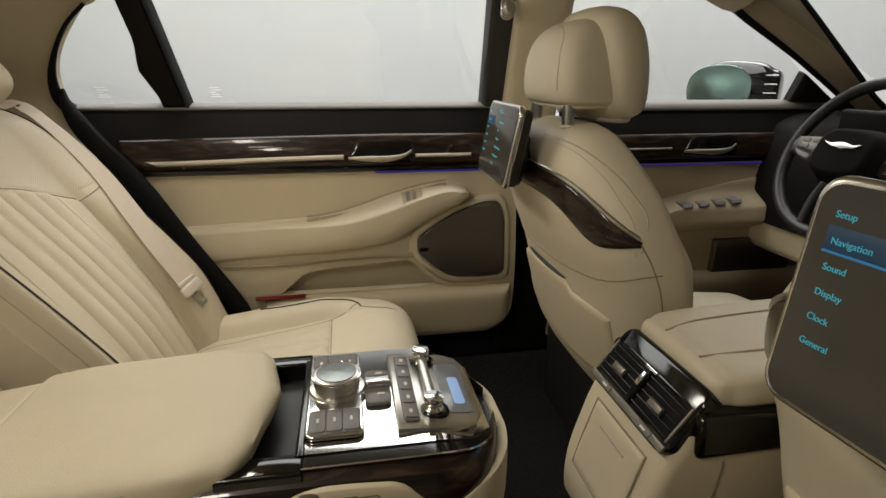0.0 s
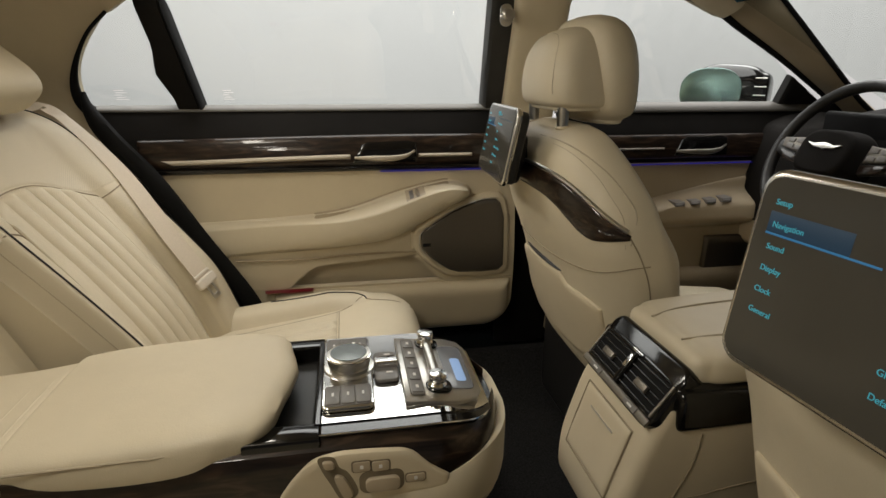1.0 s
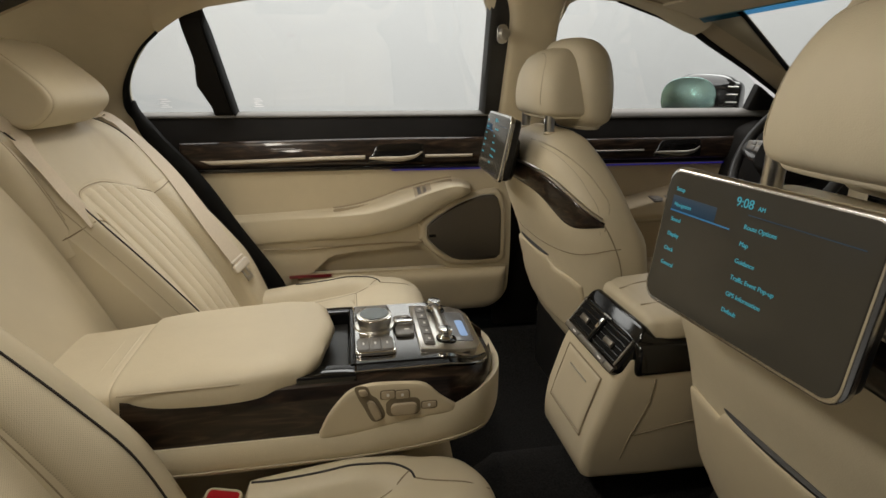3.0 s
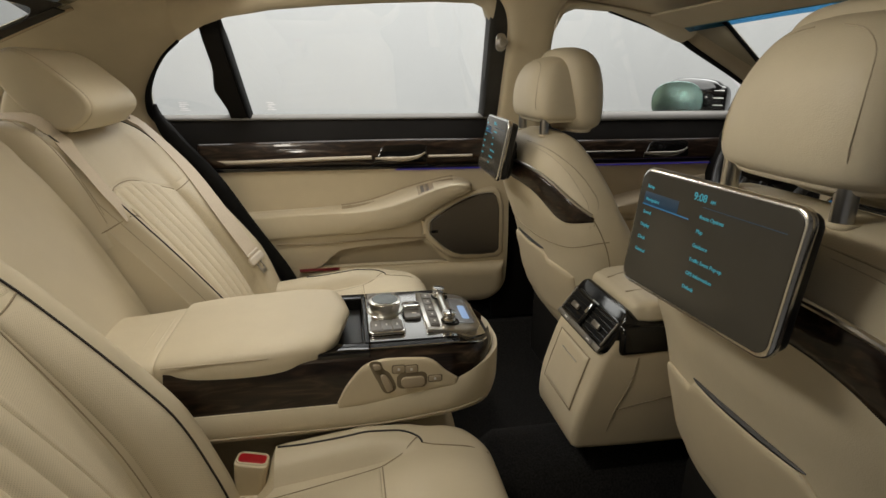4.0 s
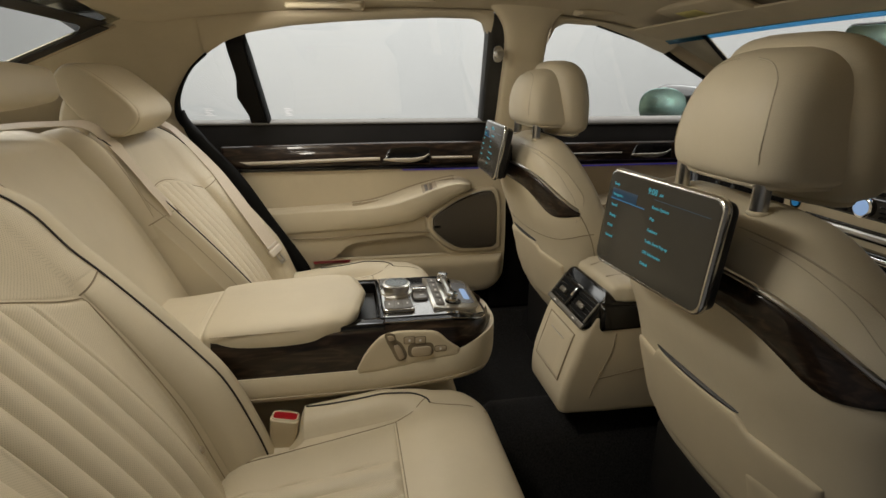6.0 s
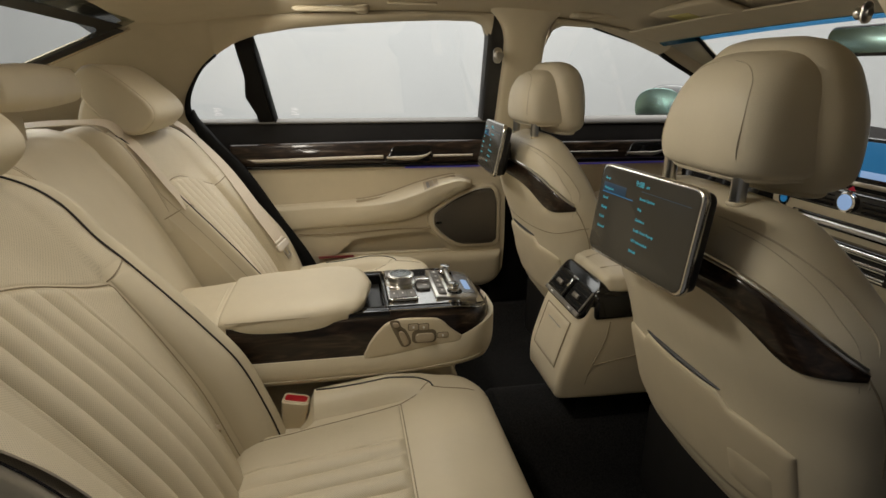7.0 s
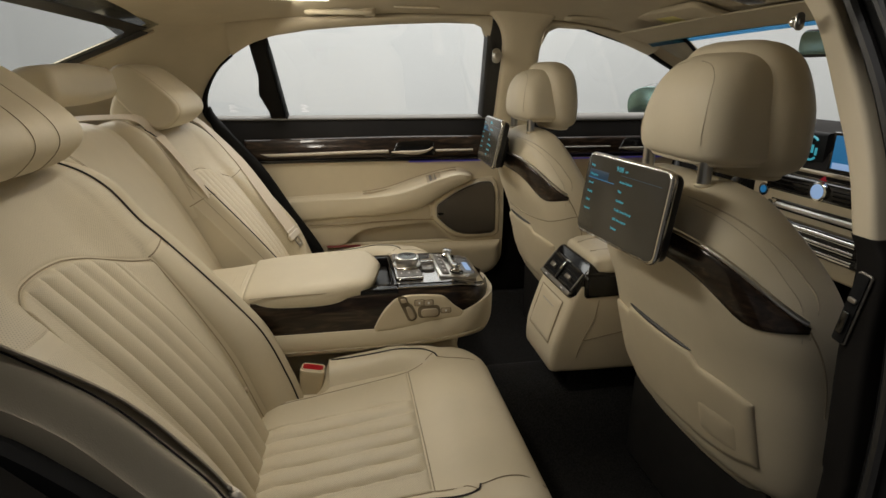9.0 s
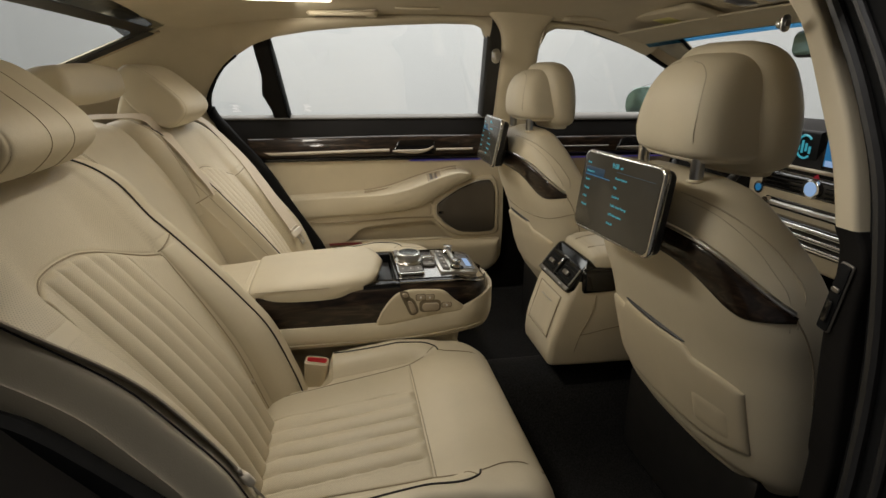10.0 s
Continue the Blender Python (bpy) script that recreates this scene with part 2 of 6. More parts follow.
def patch(place, a0, a1, lo, hi, off=0.004, na=24, nb=12, depth=0.008, edge=0.008, lift=None):
    """A padded panel on a surface place(a, b, offset), between the lines lo(a) and hi(a)."""
    front, back = [], []
    for i in range(na + 1):
        s = 0.5 - 0.5 * math.cos(math.pi * i / na)
        a = a0 + (a1 - a0) * s
        l, h = lo(a), hi(a)
        fr, br = [], []
        for j in range(nb + 1):
            t = 0.5 - 0.5 * math.cos(math.pi * j / nb)
            b = l + (h - l) * t
            d = min(min(s, 1 - s) * abs(a1 - a0), min(t, 1 - t) * abs(h - l)) / edge
            o = off * math.sqrt(max(0.0, 1 - (1 - min(1, d)) ** 2))
            if lift:
                o += lift(a, b) * min(1, d)
            fr.append(place(a, b, o))
            br.append(place(a, b, -depth))
        front.append(fr)
        back.append(br)
    n, m = na + 1, nb + 1
    f, b = net(front), net(back)
    verts, faces = joined(f, b)
    k = n * m
    rim = [j for j in range(m)] + [i * m + m - 1 for i in range(1, n)] + [(n - 1) * m + j for j in range(m - 2, -1, -1)] + [i * m for i in range(n - 2, 0, -1)]
    for p, q in zip(rim, rim[1:] + rim[:1]):
        faces.append((p, q, q + k, p + k))
    # flat coordinates in metres, for patterns that lie in the surface
    mid_a, mid_b = front[na // 2], [r[nb // 2] for r in front]
    run_a, run_b = [0.0], [0.0]
    for p, q in zip(mid_b, mid_b[1:]):
        run_a.append(run_a[-1] + math.dist(p, q))
    for p, q in zip(mid_a, mid_a[1:]):
        run_b.append(run_b[-1] + math.dist(p, q))
    flat = [(run_a[i], run_b[j]) for i in range(n) for j in range(m)]
    return verts, faces, flat + flat


def tube(points, r, n=8, closed=False, flat=1.0, up=None):
    """A round (or flattened) bar along points."""
    pts = [Vector(p) for p in points]
    rows, last = [], None
    count = len(pts)
    for i, p in enumerate(pts):
        a = pts[i - 1] if (i or closed) else pts[0]
        b = pts[(i + 1) % count] if (i + 1 < count or closed) else pts[-1]
        t = (b - a).normalized()
        if up is not None:
            side = t.cross(Vector(up)).normalized()
        elif last is None:
            side = t.cross(Vector((0.13, 0.29, 0.95))).normalized()
        else:
            side = (last - t * last.dot(t)).normalized()
        last = side
        top = side.cross(t)
        rr = r[i] if isinstance(r, (list, tuple)) else r
        rows.append([tuple(p + side * rr * math.cos(2 * math.pi * j / n) + top * rr * flat * math.sin(2 * math.pi * j / n)) for j in range(n)])
    if closed:
        rows.append(rows[0])
    return net(rows, True, not closed)


def ribbon(points, width, across, thick=0.0015):
    """A flat band along points; across: the direction of its width at each point."""
    rows = []
    pts = [Vector(p) for p in points]
    for i, p in enumerate(pts):
        t = (pts[min(i + 1, len(pts) - 1)] - pts[max(i - 1, 0)]).normalized()
        c = Vector(across[i] if isinstance(across, list) else across)
        c = (c - t * c.dot(t)).normalized()
        nrm = t.cross(c) * thick
        w = c * width / 2
        rows.append([tuple(p - w - nrm), tuple(p + w - nrm), tuple(p + w + nrm), tuple(p - w + nrm)])
    return net(rows, True, True)


def round_rect(w, h, r, n=6):
    pts = []
    for cx, cy, a in ((w / 2 - r, h / 2 - r, 0), (-w / 2 + r, h / 2 - r, 90), (-w / 2 + r, -h / 2 + r, 180), (w / 2 - r, -h / 2 + r, 270)):
        for k in range(n + 1):
            f = radians(a + 90 * k / n)
            pts.append((cx + r * math.cos(f), cy + r * math.sin(f)))
    return pts


def plate(outline, thick, bevel=0.001, m=None, steps=3):
    """An outline in the xy plane, thick along z from 0, with rounded edges, at the pose m."""
    n = len(outline)
    area = sum(outline[i][0] * outline[(i + 1) % n][1] - outline[(i + 1) % n][0] * outline[i][1] for i in range(n))
    pts = outline if area > 0 else outline[::-1]
    norms = []
    for i in range(n):
        ax, ay = pts[i - 1]
        bx, by = pts[(i + 1) % n]
        dx, dy = bx - ax, by - ay
        ln = math.hypot(dx, dy) or 1
        norms.append((-dy / ln, dx / ln))
    rows = []

    def ring(inset, z):
        rows.append([(p[0] + q[0] * inset, p[1] + q[1] * inset, z) for p, q in zip(pts, norms)])

    for k in range(steps + 1):
        f = k / steps * math.pi / 2
        ring(bevel * (1 - math.sin(f)), bevel * (1 - math.cos(f)))
    for k in range(steps + 1):
        f = k / steps * math.pi / 2
        ring(bevel * (1 - math.cos(f)), thick - bevel + bevel * math.sin(f))
    g = net(rows, True, True)
    return moved(g, m) if m else g


def box(x0, x1, y0, y1, z0, z1, bevel=0.003):
    g = plate([(x0, y0), (x1, y0), (x1, y1), (x0, y1)], z1 - z0, min(bevel, (z1 - z0) / 2.2))
    return [(x, y, z + z0) for x, y, z in g[0]], g[1]


def disc(r, thick, n=24, bevel=0.001):
    return plate([(r * math.cos(2 * math.pi * k / n), r * math.sin(2 * math.pi * k / n)) for k in range(n)], thick, bevel)


def lathe(profile, n=28):
    """Profile rows (radius, height) turned round z."""
    return net([[(r * math.cos(2 * math.pi * k / n), r * math.sin(2 * math.pi * k / n), z) for k in range(n)] for r, z in profile], True, True)

# ---- studio round the car ----
def slab(name, x0, x1, y0, y1, z0, z1, mat, label):
    return whole(name, box(x0, x1, y0, y1, z0, z1, 0.002), mat, label, name.split("_")[0], kind="structure")


slab("studio_floor", -7.3, 8.3, -6.4, 7.4, -0.1, 0.0, STUDIO_FLOOR, "grey painted studio floor under the car")
plan = round_rect(15.0, 13.2, 3.4, 14)
ring = lambda d, z: [(0.5 + x * (1 + d), 0.5 + y * (1 + d), z) for x, y in plan]
def wall_arc(name, keep, mat, label):
    """A stretch of the curved studio wall: the outline's points that keep() takes, in order."""
    n = len(plan)
    idx = [i for i in range(n) if keep(plan[i])]
    first = next(i for i in idx if (i - 1) % n not in idx)
    run = [(first + k) % n for k in range(len(idx))]
    rows = [[r[i] for i in run] for r in (ring(0, 0.0), ring(0, 2.5), ring(0, 5.0), ring(0.02, 5.0), ring(0.02, 0.0), ring(0, 0.0))]
    whole(name, net(rows), mat, label, "wall", kind="structure")


def dense(points, k=6):
    out = []
    for a, b in zip(points, points[1:] + points[:1]):
        out += [(a[0] + (b[0] - a[0]) * i / k, a[1] + (b[1] - a[1]) * i / k) for i in range(k)]
    return out


plan = dense(plan, 12)
wall_arc("wall_far", lambda p: p[1] > -2.05, STUDIO, "seamless light grey studio backdrop wall")
# unseen wall, kept dark to hold fill light off the open side
wall_arc("wall_near", lambda p: p[1] < -2.0, STUDIO_DARK, "unseen dark wall, added to cut light from the open side")
slab("studio_ceiling", -7.3, 8.3, -6.4, 7.4, 5.0, 5.1, STUDIO, "plain light grey studio ceiling")

# ---- car shell ----
SILL_Z = 1.19


def glass_y(z):
    return 0.857 - 0.5 * (z - SILL_Z)


def roof_z(x, y):
    zc = lookup([(-0.60, 1.475), (-0.45, 1.515), (-0.1, 1.565), (0.4, 1.59), (0.85, 1.58), (1.1, 1.55), (1.3, 1.495)], x)
    return zc - 0.055 * min(1.3, abs(y) / 0.66) ** 3


def roof_sheet(off, y1, x0=-0.52, x1=1.27, n=30, m=28):
    return net([[(x0 + (x1 - x0) * i / n, -y1 + 2 * y1 * j / m, roof_z(x0 + (x1 - x0) * i / n, -y1 + 2 * y1 * j / m) + off)
                 for j in range(m + 1)] for i in range(n + 1)])


def closed_sheet(top, bottom):
    """Two sheets of the same grid joined at their rims."""
    verts, faces = joined(top, bottom)
    k = len(top[0])
    edges = {}
    for f in top[1]:
        for a, b in zip(f, f[1:] + f[:1]):
            edges[(a, b)] = edges.get((a, b), 0) + 1
    for a, b in edges:
        if (b, a) not in edges:
            faces.append((a, b, b + k, a + k))
    return verts, faces


whole("ceiling", closed_sheet(roof_sheet(0.02, 0.66, -0.44), roof_sheet(0.0, 0.66, -0.44)), LINER,
      "beige woven fabric headliner under the roof", "headliner", kind="structure")
whole("roof", closed_sheet(roof_sheet(0.06, 0.72, -0.56, 1.3), roof_sheet(0.025, 0.72, -0.56, 1.3)), PAINT,
      "dark painted steel car roof over the headliner", "roof", kind="structure")

# outlines of the side windows, as x and z
REAR_TOP = [(-0.36, 1.215), (-0.352, 1.26), (-0.325, 1.31), (-0.285, 1.36), (-0.235, 1.40), (-0.17, 1.437), (-0.10, 1.460), (0.02, 1.480),
            (0.16, 1.493), (0.31, 1.503), (0.47, 1.510), (0.585, 1.509), (0.622, 1.492), (0.637, 1.46)]
FRONT_TOP = [(0.842, 1.25), (0.834, 1.42), (0.838, 1.465), (0.856, 1.49), (0.89, 1.502), (1.0, 1.497), (1.134, 1.463), (1.28, 1.413),
             (1.43, 1.35), (1.56, 1.275), (1.66, 1.205)]


def smooth_step(t):
    t = min(max(t, 0.0), 1.0)
    return t * t * (3 - 2 * t)


def side_frame(name, xs, top, z_roof, mat, label, side=1, inner=0):
    """The trim between a window's upper outline and the roof edge."""
    rows = []
    for x in xs:
        zt = top(x)
        zr = z_roof(x)
        row = []
        for k in range(7):
            f = k / 6
            z = zt + (zr - zt) * f
            bulge = 0.018 * math.sin(math.pi * min(1, f * 1.0))
            # towards the rear it dives behind the pillar trim
            dive = 0.030 * min(1.0, 2 * f) * (1 - smooth_step((x + 0.22) / 0.30)) if inner else 0.0
            row.append((x, side * (glass_y(zt) - 0.012 + (0.655 - glass_y(zt) + 0.012) * f - bulge + dive), z + 0.4 * dive * f))
        rows.append(row)
    out = [[(x, y + side * 0.05, z + 0.012) for x, y, z in r] for r in rows]
    return whole(name, closed_sheet(net(rows), net(out)), mat, label, "car trim", kind="structure")


def interp(pts, x):
    if x <= pts[0][0]:
        return pts[0][1]
    for (a, p), (b, q) in zip(pts, pts[1:]):
        if x <= b:
            return p + (q - p) * (x - a) / (b - a)
    return pts[-1][1]


def rail_z(x):
    return roof_z(x, 0.655) - 0.004


# roof rail trim over the far windows, from the quarter glass to the windscreen
rear_line = [(-0.36, 1.20)] + REAR_TOP[1:] + [(0.66, 1.40)]
for side in (1, -1):
    where = "far" if side > 0 else "near"
    xs = [-0.36 + 1.0 * i / 50 for i in range(51)]
    if side > 0:
        side_frame("trim_roof_rail_rear", [x for x in xs if -0.25 <= x <= 0.64], lambda x: interp(rear_line, x), rail_z, LINER,
                   "beige roof rail trim over the rear door window", inner=1)
        side_frame("trim_roof_rail_front", [0.834 + 0.44 * i / 24 for i in range(25)], lambda x: interp(FRONT_TOP[1:], x), rail_z, LINER,
                   "beige roof rail trim over the front door window")
    else:
        side_frame("trim_roof_rail_near", [-0.36 + 1.64 * i / 40 for i in range(41)], lambda x: 1.50 - 0.3 * max(0, -x - 0.1) ** 1.5, rail_z, LINER,
                   "beige roof rail trim over the open door", side=-1)


def b_pillar(side, z0, z1, mat, name, label, y_shift=0.0, keys=None):
    keys = keys or [(0.45, 0.80, 0.085), (0.80, 0.79, 0.085), (1.15, 0.775, 0.075), (1.30, 0.765, 0.070), (1.42, 0.758, 0.068), (1.48, 0.752, 0.075), (1.52, 0.748, 0.10), (1.55, 0.748, 0.14)]
    rows = []
    for i in range(41):
        z, xc, hx = curve(keys, i / 40)
        if not z0 <= z <= z1:
            continue
        y = glass_y(max(z, 1.1)) - 0.03 + y_shift
        ring = []
        for j in range(24):
            th = 2 * math.pi * j / 24
            c, s = math.cos(th), math.sin(th)
            ring.append((xc + hx * math.copysign(abs(c) ** 0.6, c), side * (y + 0.03 * math.copysign(abs(s) ** 0.6, s) - 0.012), z))
        rows.append(ring)
    return whole(name, net(rows, True, True), mat, label, "pillar", kind="structure")


b_pillar(1, 1.12, 1.6, TRIM, "trim_b_pillar", "beige soft trim of the door pillar")
b_pillar(1, 0.3, 1.14, SATIN_BLACK, "trim_b_pillar_lower", "black lower trim of the door pillar", 0.02)
# the near door pillar, whose rear face looks out of the open doorway
def near_pillar(rows, x0, x1, mat, name, label, r=0.007):
    out = []
    for i in range(41):
        z, y0, y1 = curve(rows, i / 40)
        cx, cy, hx, hy = (x0 + x1) / 2, (y0 + y1) / 2, (x1 - x0) / 2, abs(y1 - y0) / 2
        out.append([(cx + a, cy + b, z) for a, b in round_rect(2 * hx, 2 * hy, min(r, hy * 0.8), 4)])
    return whole(name, net(out, True, True), mat, label, "pillar", kind="structure")


STRIP = [(1.165, -0.777, -0.809), (1.238, -0.753, -0.787), (1.31, -0.717, -0.755), (1.394, -0.670, -0.705), (1.437, -0.632, -0.674), (1.48, -0.585, -0.64), (1.535, -0.50, -0.61)]
near_pillar(STRIP, 0.70, 0.84, TRIM, "trim_b_pillar_near", "beige soft trim of the door pillar by the open doorway")
near_pillar([(0.20, -0.80, -0.835), (0.79, -0.815, -0.85), (0.884, -0.81, -0.85), (1.025, -0.795, -0.835), (1.13, -0.792, -0.83), (1.166, -0.776, -0.812)], 0.699, 0.85, SATIN_BLACK,
            "trim_b_pillar_near_lower", "black lower trim of the door pillar by the open doorway")
near_pillar([(0.20, -0.837, -0.97), (0.884, -0.851, -0.965), (1.166, -0.812, -0.93), (1.31, -0.757, -0.87), (1.437, -0.676, -0.80), (1.48, -0.642, -0.77), (1.535, -0.612, -0.74)], 0.712, 0.86, RUBBER,
            "trim_b_pillar_near_seal", "black painted outside of the door pillar")
for off, rr in ((0.018, 0.008), (0.05, 0.006)):
    whole("trim_b_pillar_near_lip", tube(path([(0.708, y - off, z) for z, y in [(0.25, -0.84), (0.884, -0.853), (1.166, -0.815), (1.31, -0.759), (1.437, -0.678), (1.52, -0.62)]], 40), rr, 8), BLACK,
          "black rubber door seal lip along the pillar", "door seal", kind="structure")
# seal along the rear edge of the far door opening
whole("trim_door_seal", tube(path([(-0.350, 0.825, 1.225), (-0.330, 0.80, 1.18), (-0.285, 0.775, 1.12), (-0.19, 0.752, 1.01), (-0.10, 0.745, 0.86), (-0.01, 0.74, 0.715), (0.03, 0.74, 0.62)], 30), [0.009 + 0.014 * smooth_step(i / 9) for i in range(31)], 10, flat=0.6, up=(0, 1, 0)),
      RUBBER, "black rubber seal along the door opening", "door seal", kind="structure")

# black window surround of the far rear door: the strip by the pillar and the bar before the quarter glass
def side_place(x, z, off, side=1):
    return (x, side * (glass_y(z) - off), z)


whole("trim_window_strip", patch(lambda a, b, o: side_place(b + 0.06 * (1.19 - a), a, o), 1.17, 1.528, lambda a: 0.648, lambda a: 0.706 + 0.075 * (a - 1.17), 0.03, 20, 8, 0.02),
      BLACK, "black vertical window frame strip of the rear door", "window frame", kind="structure")


def bar_x(z):
    return -0.115 - 0.036 * (z - 1.19) / 0.25


whole("trim_quarter_bar", patch(lambda a, b, o: side_place(bar_x(a) + b, a, o * (1 - 0.85 * smooth_step((a - 1.41) / 0.03))), 1.18, 1.462, lambda a: -0.028 - 0.018 * max(0, 1 - abs(a - 1.27) / 0.06), lambda a: 0.030, 0.03, 24, 10, 0.015),
      SATIN_BLACK, "black bar between door window and quarter window", "window frame", kind="structure")
whole("trim_quarter_bar_lip", patch(lambda a, b, o: side_place(bar_x(a) + b, a, o * (1 - 0.85 * smooth_step((a - 1.41) / 0.03))), 1.18, 1.462, lambda a: 0.024, lambda a: 0.038, 0.036, 20, 6, 0.02),
      RUBBER, "black rubber lip along the window bar", "window seal", kind="structure")

# rubber round the quarter glass
outline = [side_place(x, z, 0.02) for x, z in [(-0.325, 1.165), (-0.347, 1.185)] + REAR_TOP[:5]]
whole("trim_window_seal", tube([curve(outline, i / 40) for i in range(41)], [0.017 - 0.013 * smooth_step(i / 34) for i in range(41)], 10), RUBBER, "black rubber seal round the quarter window", "window seal", kind="structure")

# panes
def pane(name, x0, x1, lo, hi, label, n=24, m=8):
    rows = [[side_place(x0 + (x1 - x0) * i / n, lo + (hi(x0 + (x1 - x0) * i / n) - lo) * j / m, 0.0) for j in range(m + 1)] for i in range(n + 1)]
    out = [[(x, y + 0.004, z) for x, y, z in r] for r in rows]
    ob = whole(name, closed_sheet(net(rows), net(out)), GLASS, label, "window", kind="structure")
    ob.visible_shadow = False
    return ob


pane("window_1", -0.135, 0.66, 1.17, lambda x: interp(rear_line, x) + 0.008, "clear rear door window pane, closed")
pane("window_2", -0.355, -0.137, 1.17, lambda x: interp(rear_line, x) + 0.008, "clear quarter window pane")
pane("window_3", 0.835, 1.66, 1.17, lambda x: interp(FRONT_TOP[1:] + [(1.70, 1.18)], x) + 0.008, "clear front door window pane, closed")

# windscreen, rear window
def screen_sheet(x0, z0, w0, x1, z1, w1, bow, n=12, m=20, thick=0.005):
    top, bot = [], []
    for i in range(n + 1):
        f = i / n
        r, q = [], []
        for j in range(m + 1):
            s = -1 + 2 * j / m
            w = w0 + (w1 - w0) * f
            x = x0 + (x1 - x0) * f - bow * s * s
            z = z0 + (z1 - z0) * f - 0.03 * s * s
            r.append((x, s * w, z))
            q.append((x, s * w, z - thick))
        top.append(r)
        bot.append(q)
    return closed_sheet(net(top), net(bot))


w4 = whole("window_4", screen_sheet(1.27, 1.515, 0.60, 2.10, 1.17, 0.74, 0.12), GLASS, "clear laminated windscreen", "windscreen", kind="structure")
w5 = whole("window_5", screen_sheet(-0.50, 1.515, 0.585, -1.12, 1.27, 0.66, -0.09), REAR_GLASS, "lightly tinted curved rear window", "window", kind="structure")
w4.visible_shadow = w5.visible_shadow = False
whole("trim_windscreen_header", screen_sheet(1.20, 1.512, 0.60, 1.318, 1.482, 0.605, 0.118, 6, 20, 0.005), LINER, "beige header trim over the windscreen", "headliner", kind="structure")
band = whole("trim_shade_band", screen_sheet(1.312, 1.4835, 0.60, 1.336, 1.4735, 0.61, 0.118, 4), SHADE_BAND, "blue shade band along the top of the windscreen", "windscreen", kind="structure")
band.visible_shadow = False


def frit(f, s, drop):
    """A point just under the rear window: f down the slope, s across."""
    return (-0.50 - 0.62 * f + 0.09 * s * s, s * (0.585 + 0.075 * f), 1.515 - 0.245 * f - 0.03 * s * s - drop)


def frit_sheet(rows, drop):
    return closed_sheet(net([[frit(f, s, drop) for f, s in r] for r in rows]), net([[frit(f, s, drop + 0.003) for f, s in r] for r in rows]))


whole("trim_rear_window_top", frit_sheet([[(lo + (0.094 + 0.085 * max(0.0, (abs(s) - 0.87) / 0.09) ** 2 - lo) * k / 4, s) for k in range(5)] for lo, s in [(0.036, -0.965 + 1.93 * j / 60) for j in range(61)]], 0.008), BLACK,
      "black border along the rear window's top", "window frame", kind="structure")
for side, where in ((1, ""), (-1, "_near")):
    whole("trim_rear_window_edge" + where, frit_sheet([[(f, side * (0.950 + 0.058 * k / 4)) for k in range(5)] for f in [0.060 + 0.94 * i / 24 for i in range(25)]], 0.0115), BLACK,
          "black border along the rear window's side", "window frame", kind="structure")


# rear pillar trim, between quarter window and rear window
def c_pillar(side):
    rows = []
    for i in range(25):
        f = i / 24 * (1.0 if side > 0 else 0.6)
        # lower/front line: along the quarter window's rear edge and down to the seat; upper/rear line: along the rear window
        a = Vector(curve([(-0.10, 0.66, 1.525), (-0.22, 0.735, 1.425), (-0.335, 0.80, 1.30), (-0.362, 0.845, 1.20), (-0.30, 0.80, 1.05), (-0.22, 0.76, 0.90)], f))
        b = Vector(curve([(-0.38, 0.580, 1.522), (-0.445, 0.578, 1.478), (-0.62, 0.602, 1.409), (-0.80, 0.630, 1.338), (-0.98, 0.66, 1.262), (-0.98, 0.66, 1.0)], f))
        row = []
        for k in range(13):
            s = k / 12
            p = a.lerp(b, s)
            p.y += 0.045 * math.sin(math.pi * s)
            row.append((p.x, side * p.y, p.z))
        rows.append(row)
    out = [[(x, y + side * 0.03, z + 0.01) for x, y, z in r] for r in rows]
    return whole("trim_rear_pillar", closed_sheet(net(rows), net(out)), LINER, "beige rear pillar trim beside the rear window", "pillar", kind="structure")


c_pillar(1)
c_pillar(-1)
groove = [(-0.43, 0.599, 1.463), (-0.55, 0.611, 1.413), (-0.665, 0.625, 1.366), (-0.85, 0.648, 1.290)]
whole("trim_pillar_joint", tube(path(groove, 16), 0.004, 6), TRIM_SHADED, "dark joint line in the rear pillar trim", "trim", kind="structure")
whole("parcel_shelf", box(-1.15, -0.50, -0.68, 0.68, 1.12, 1.165, 0.01), LINER, "beige carpeted parcel shelf behind the rear seats", "shelf", kind="structure")

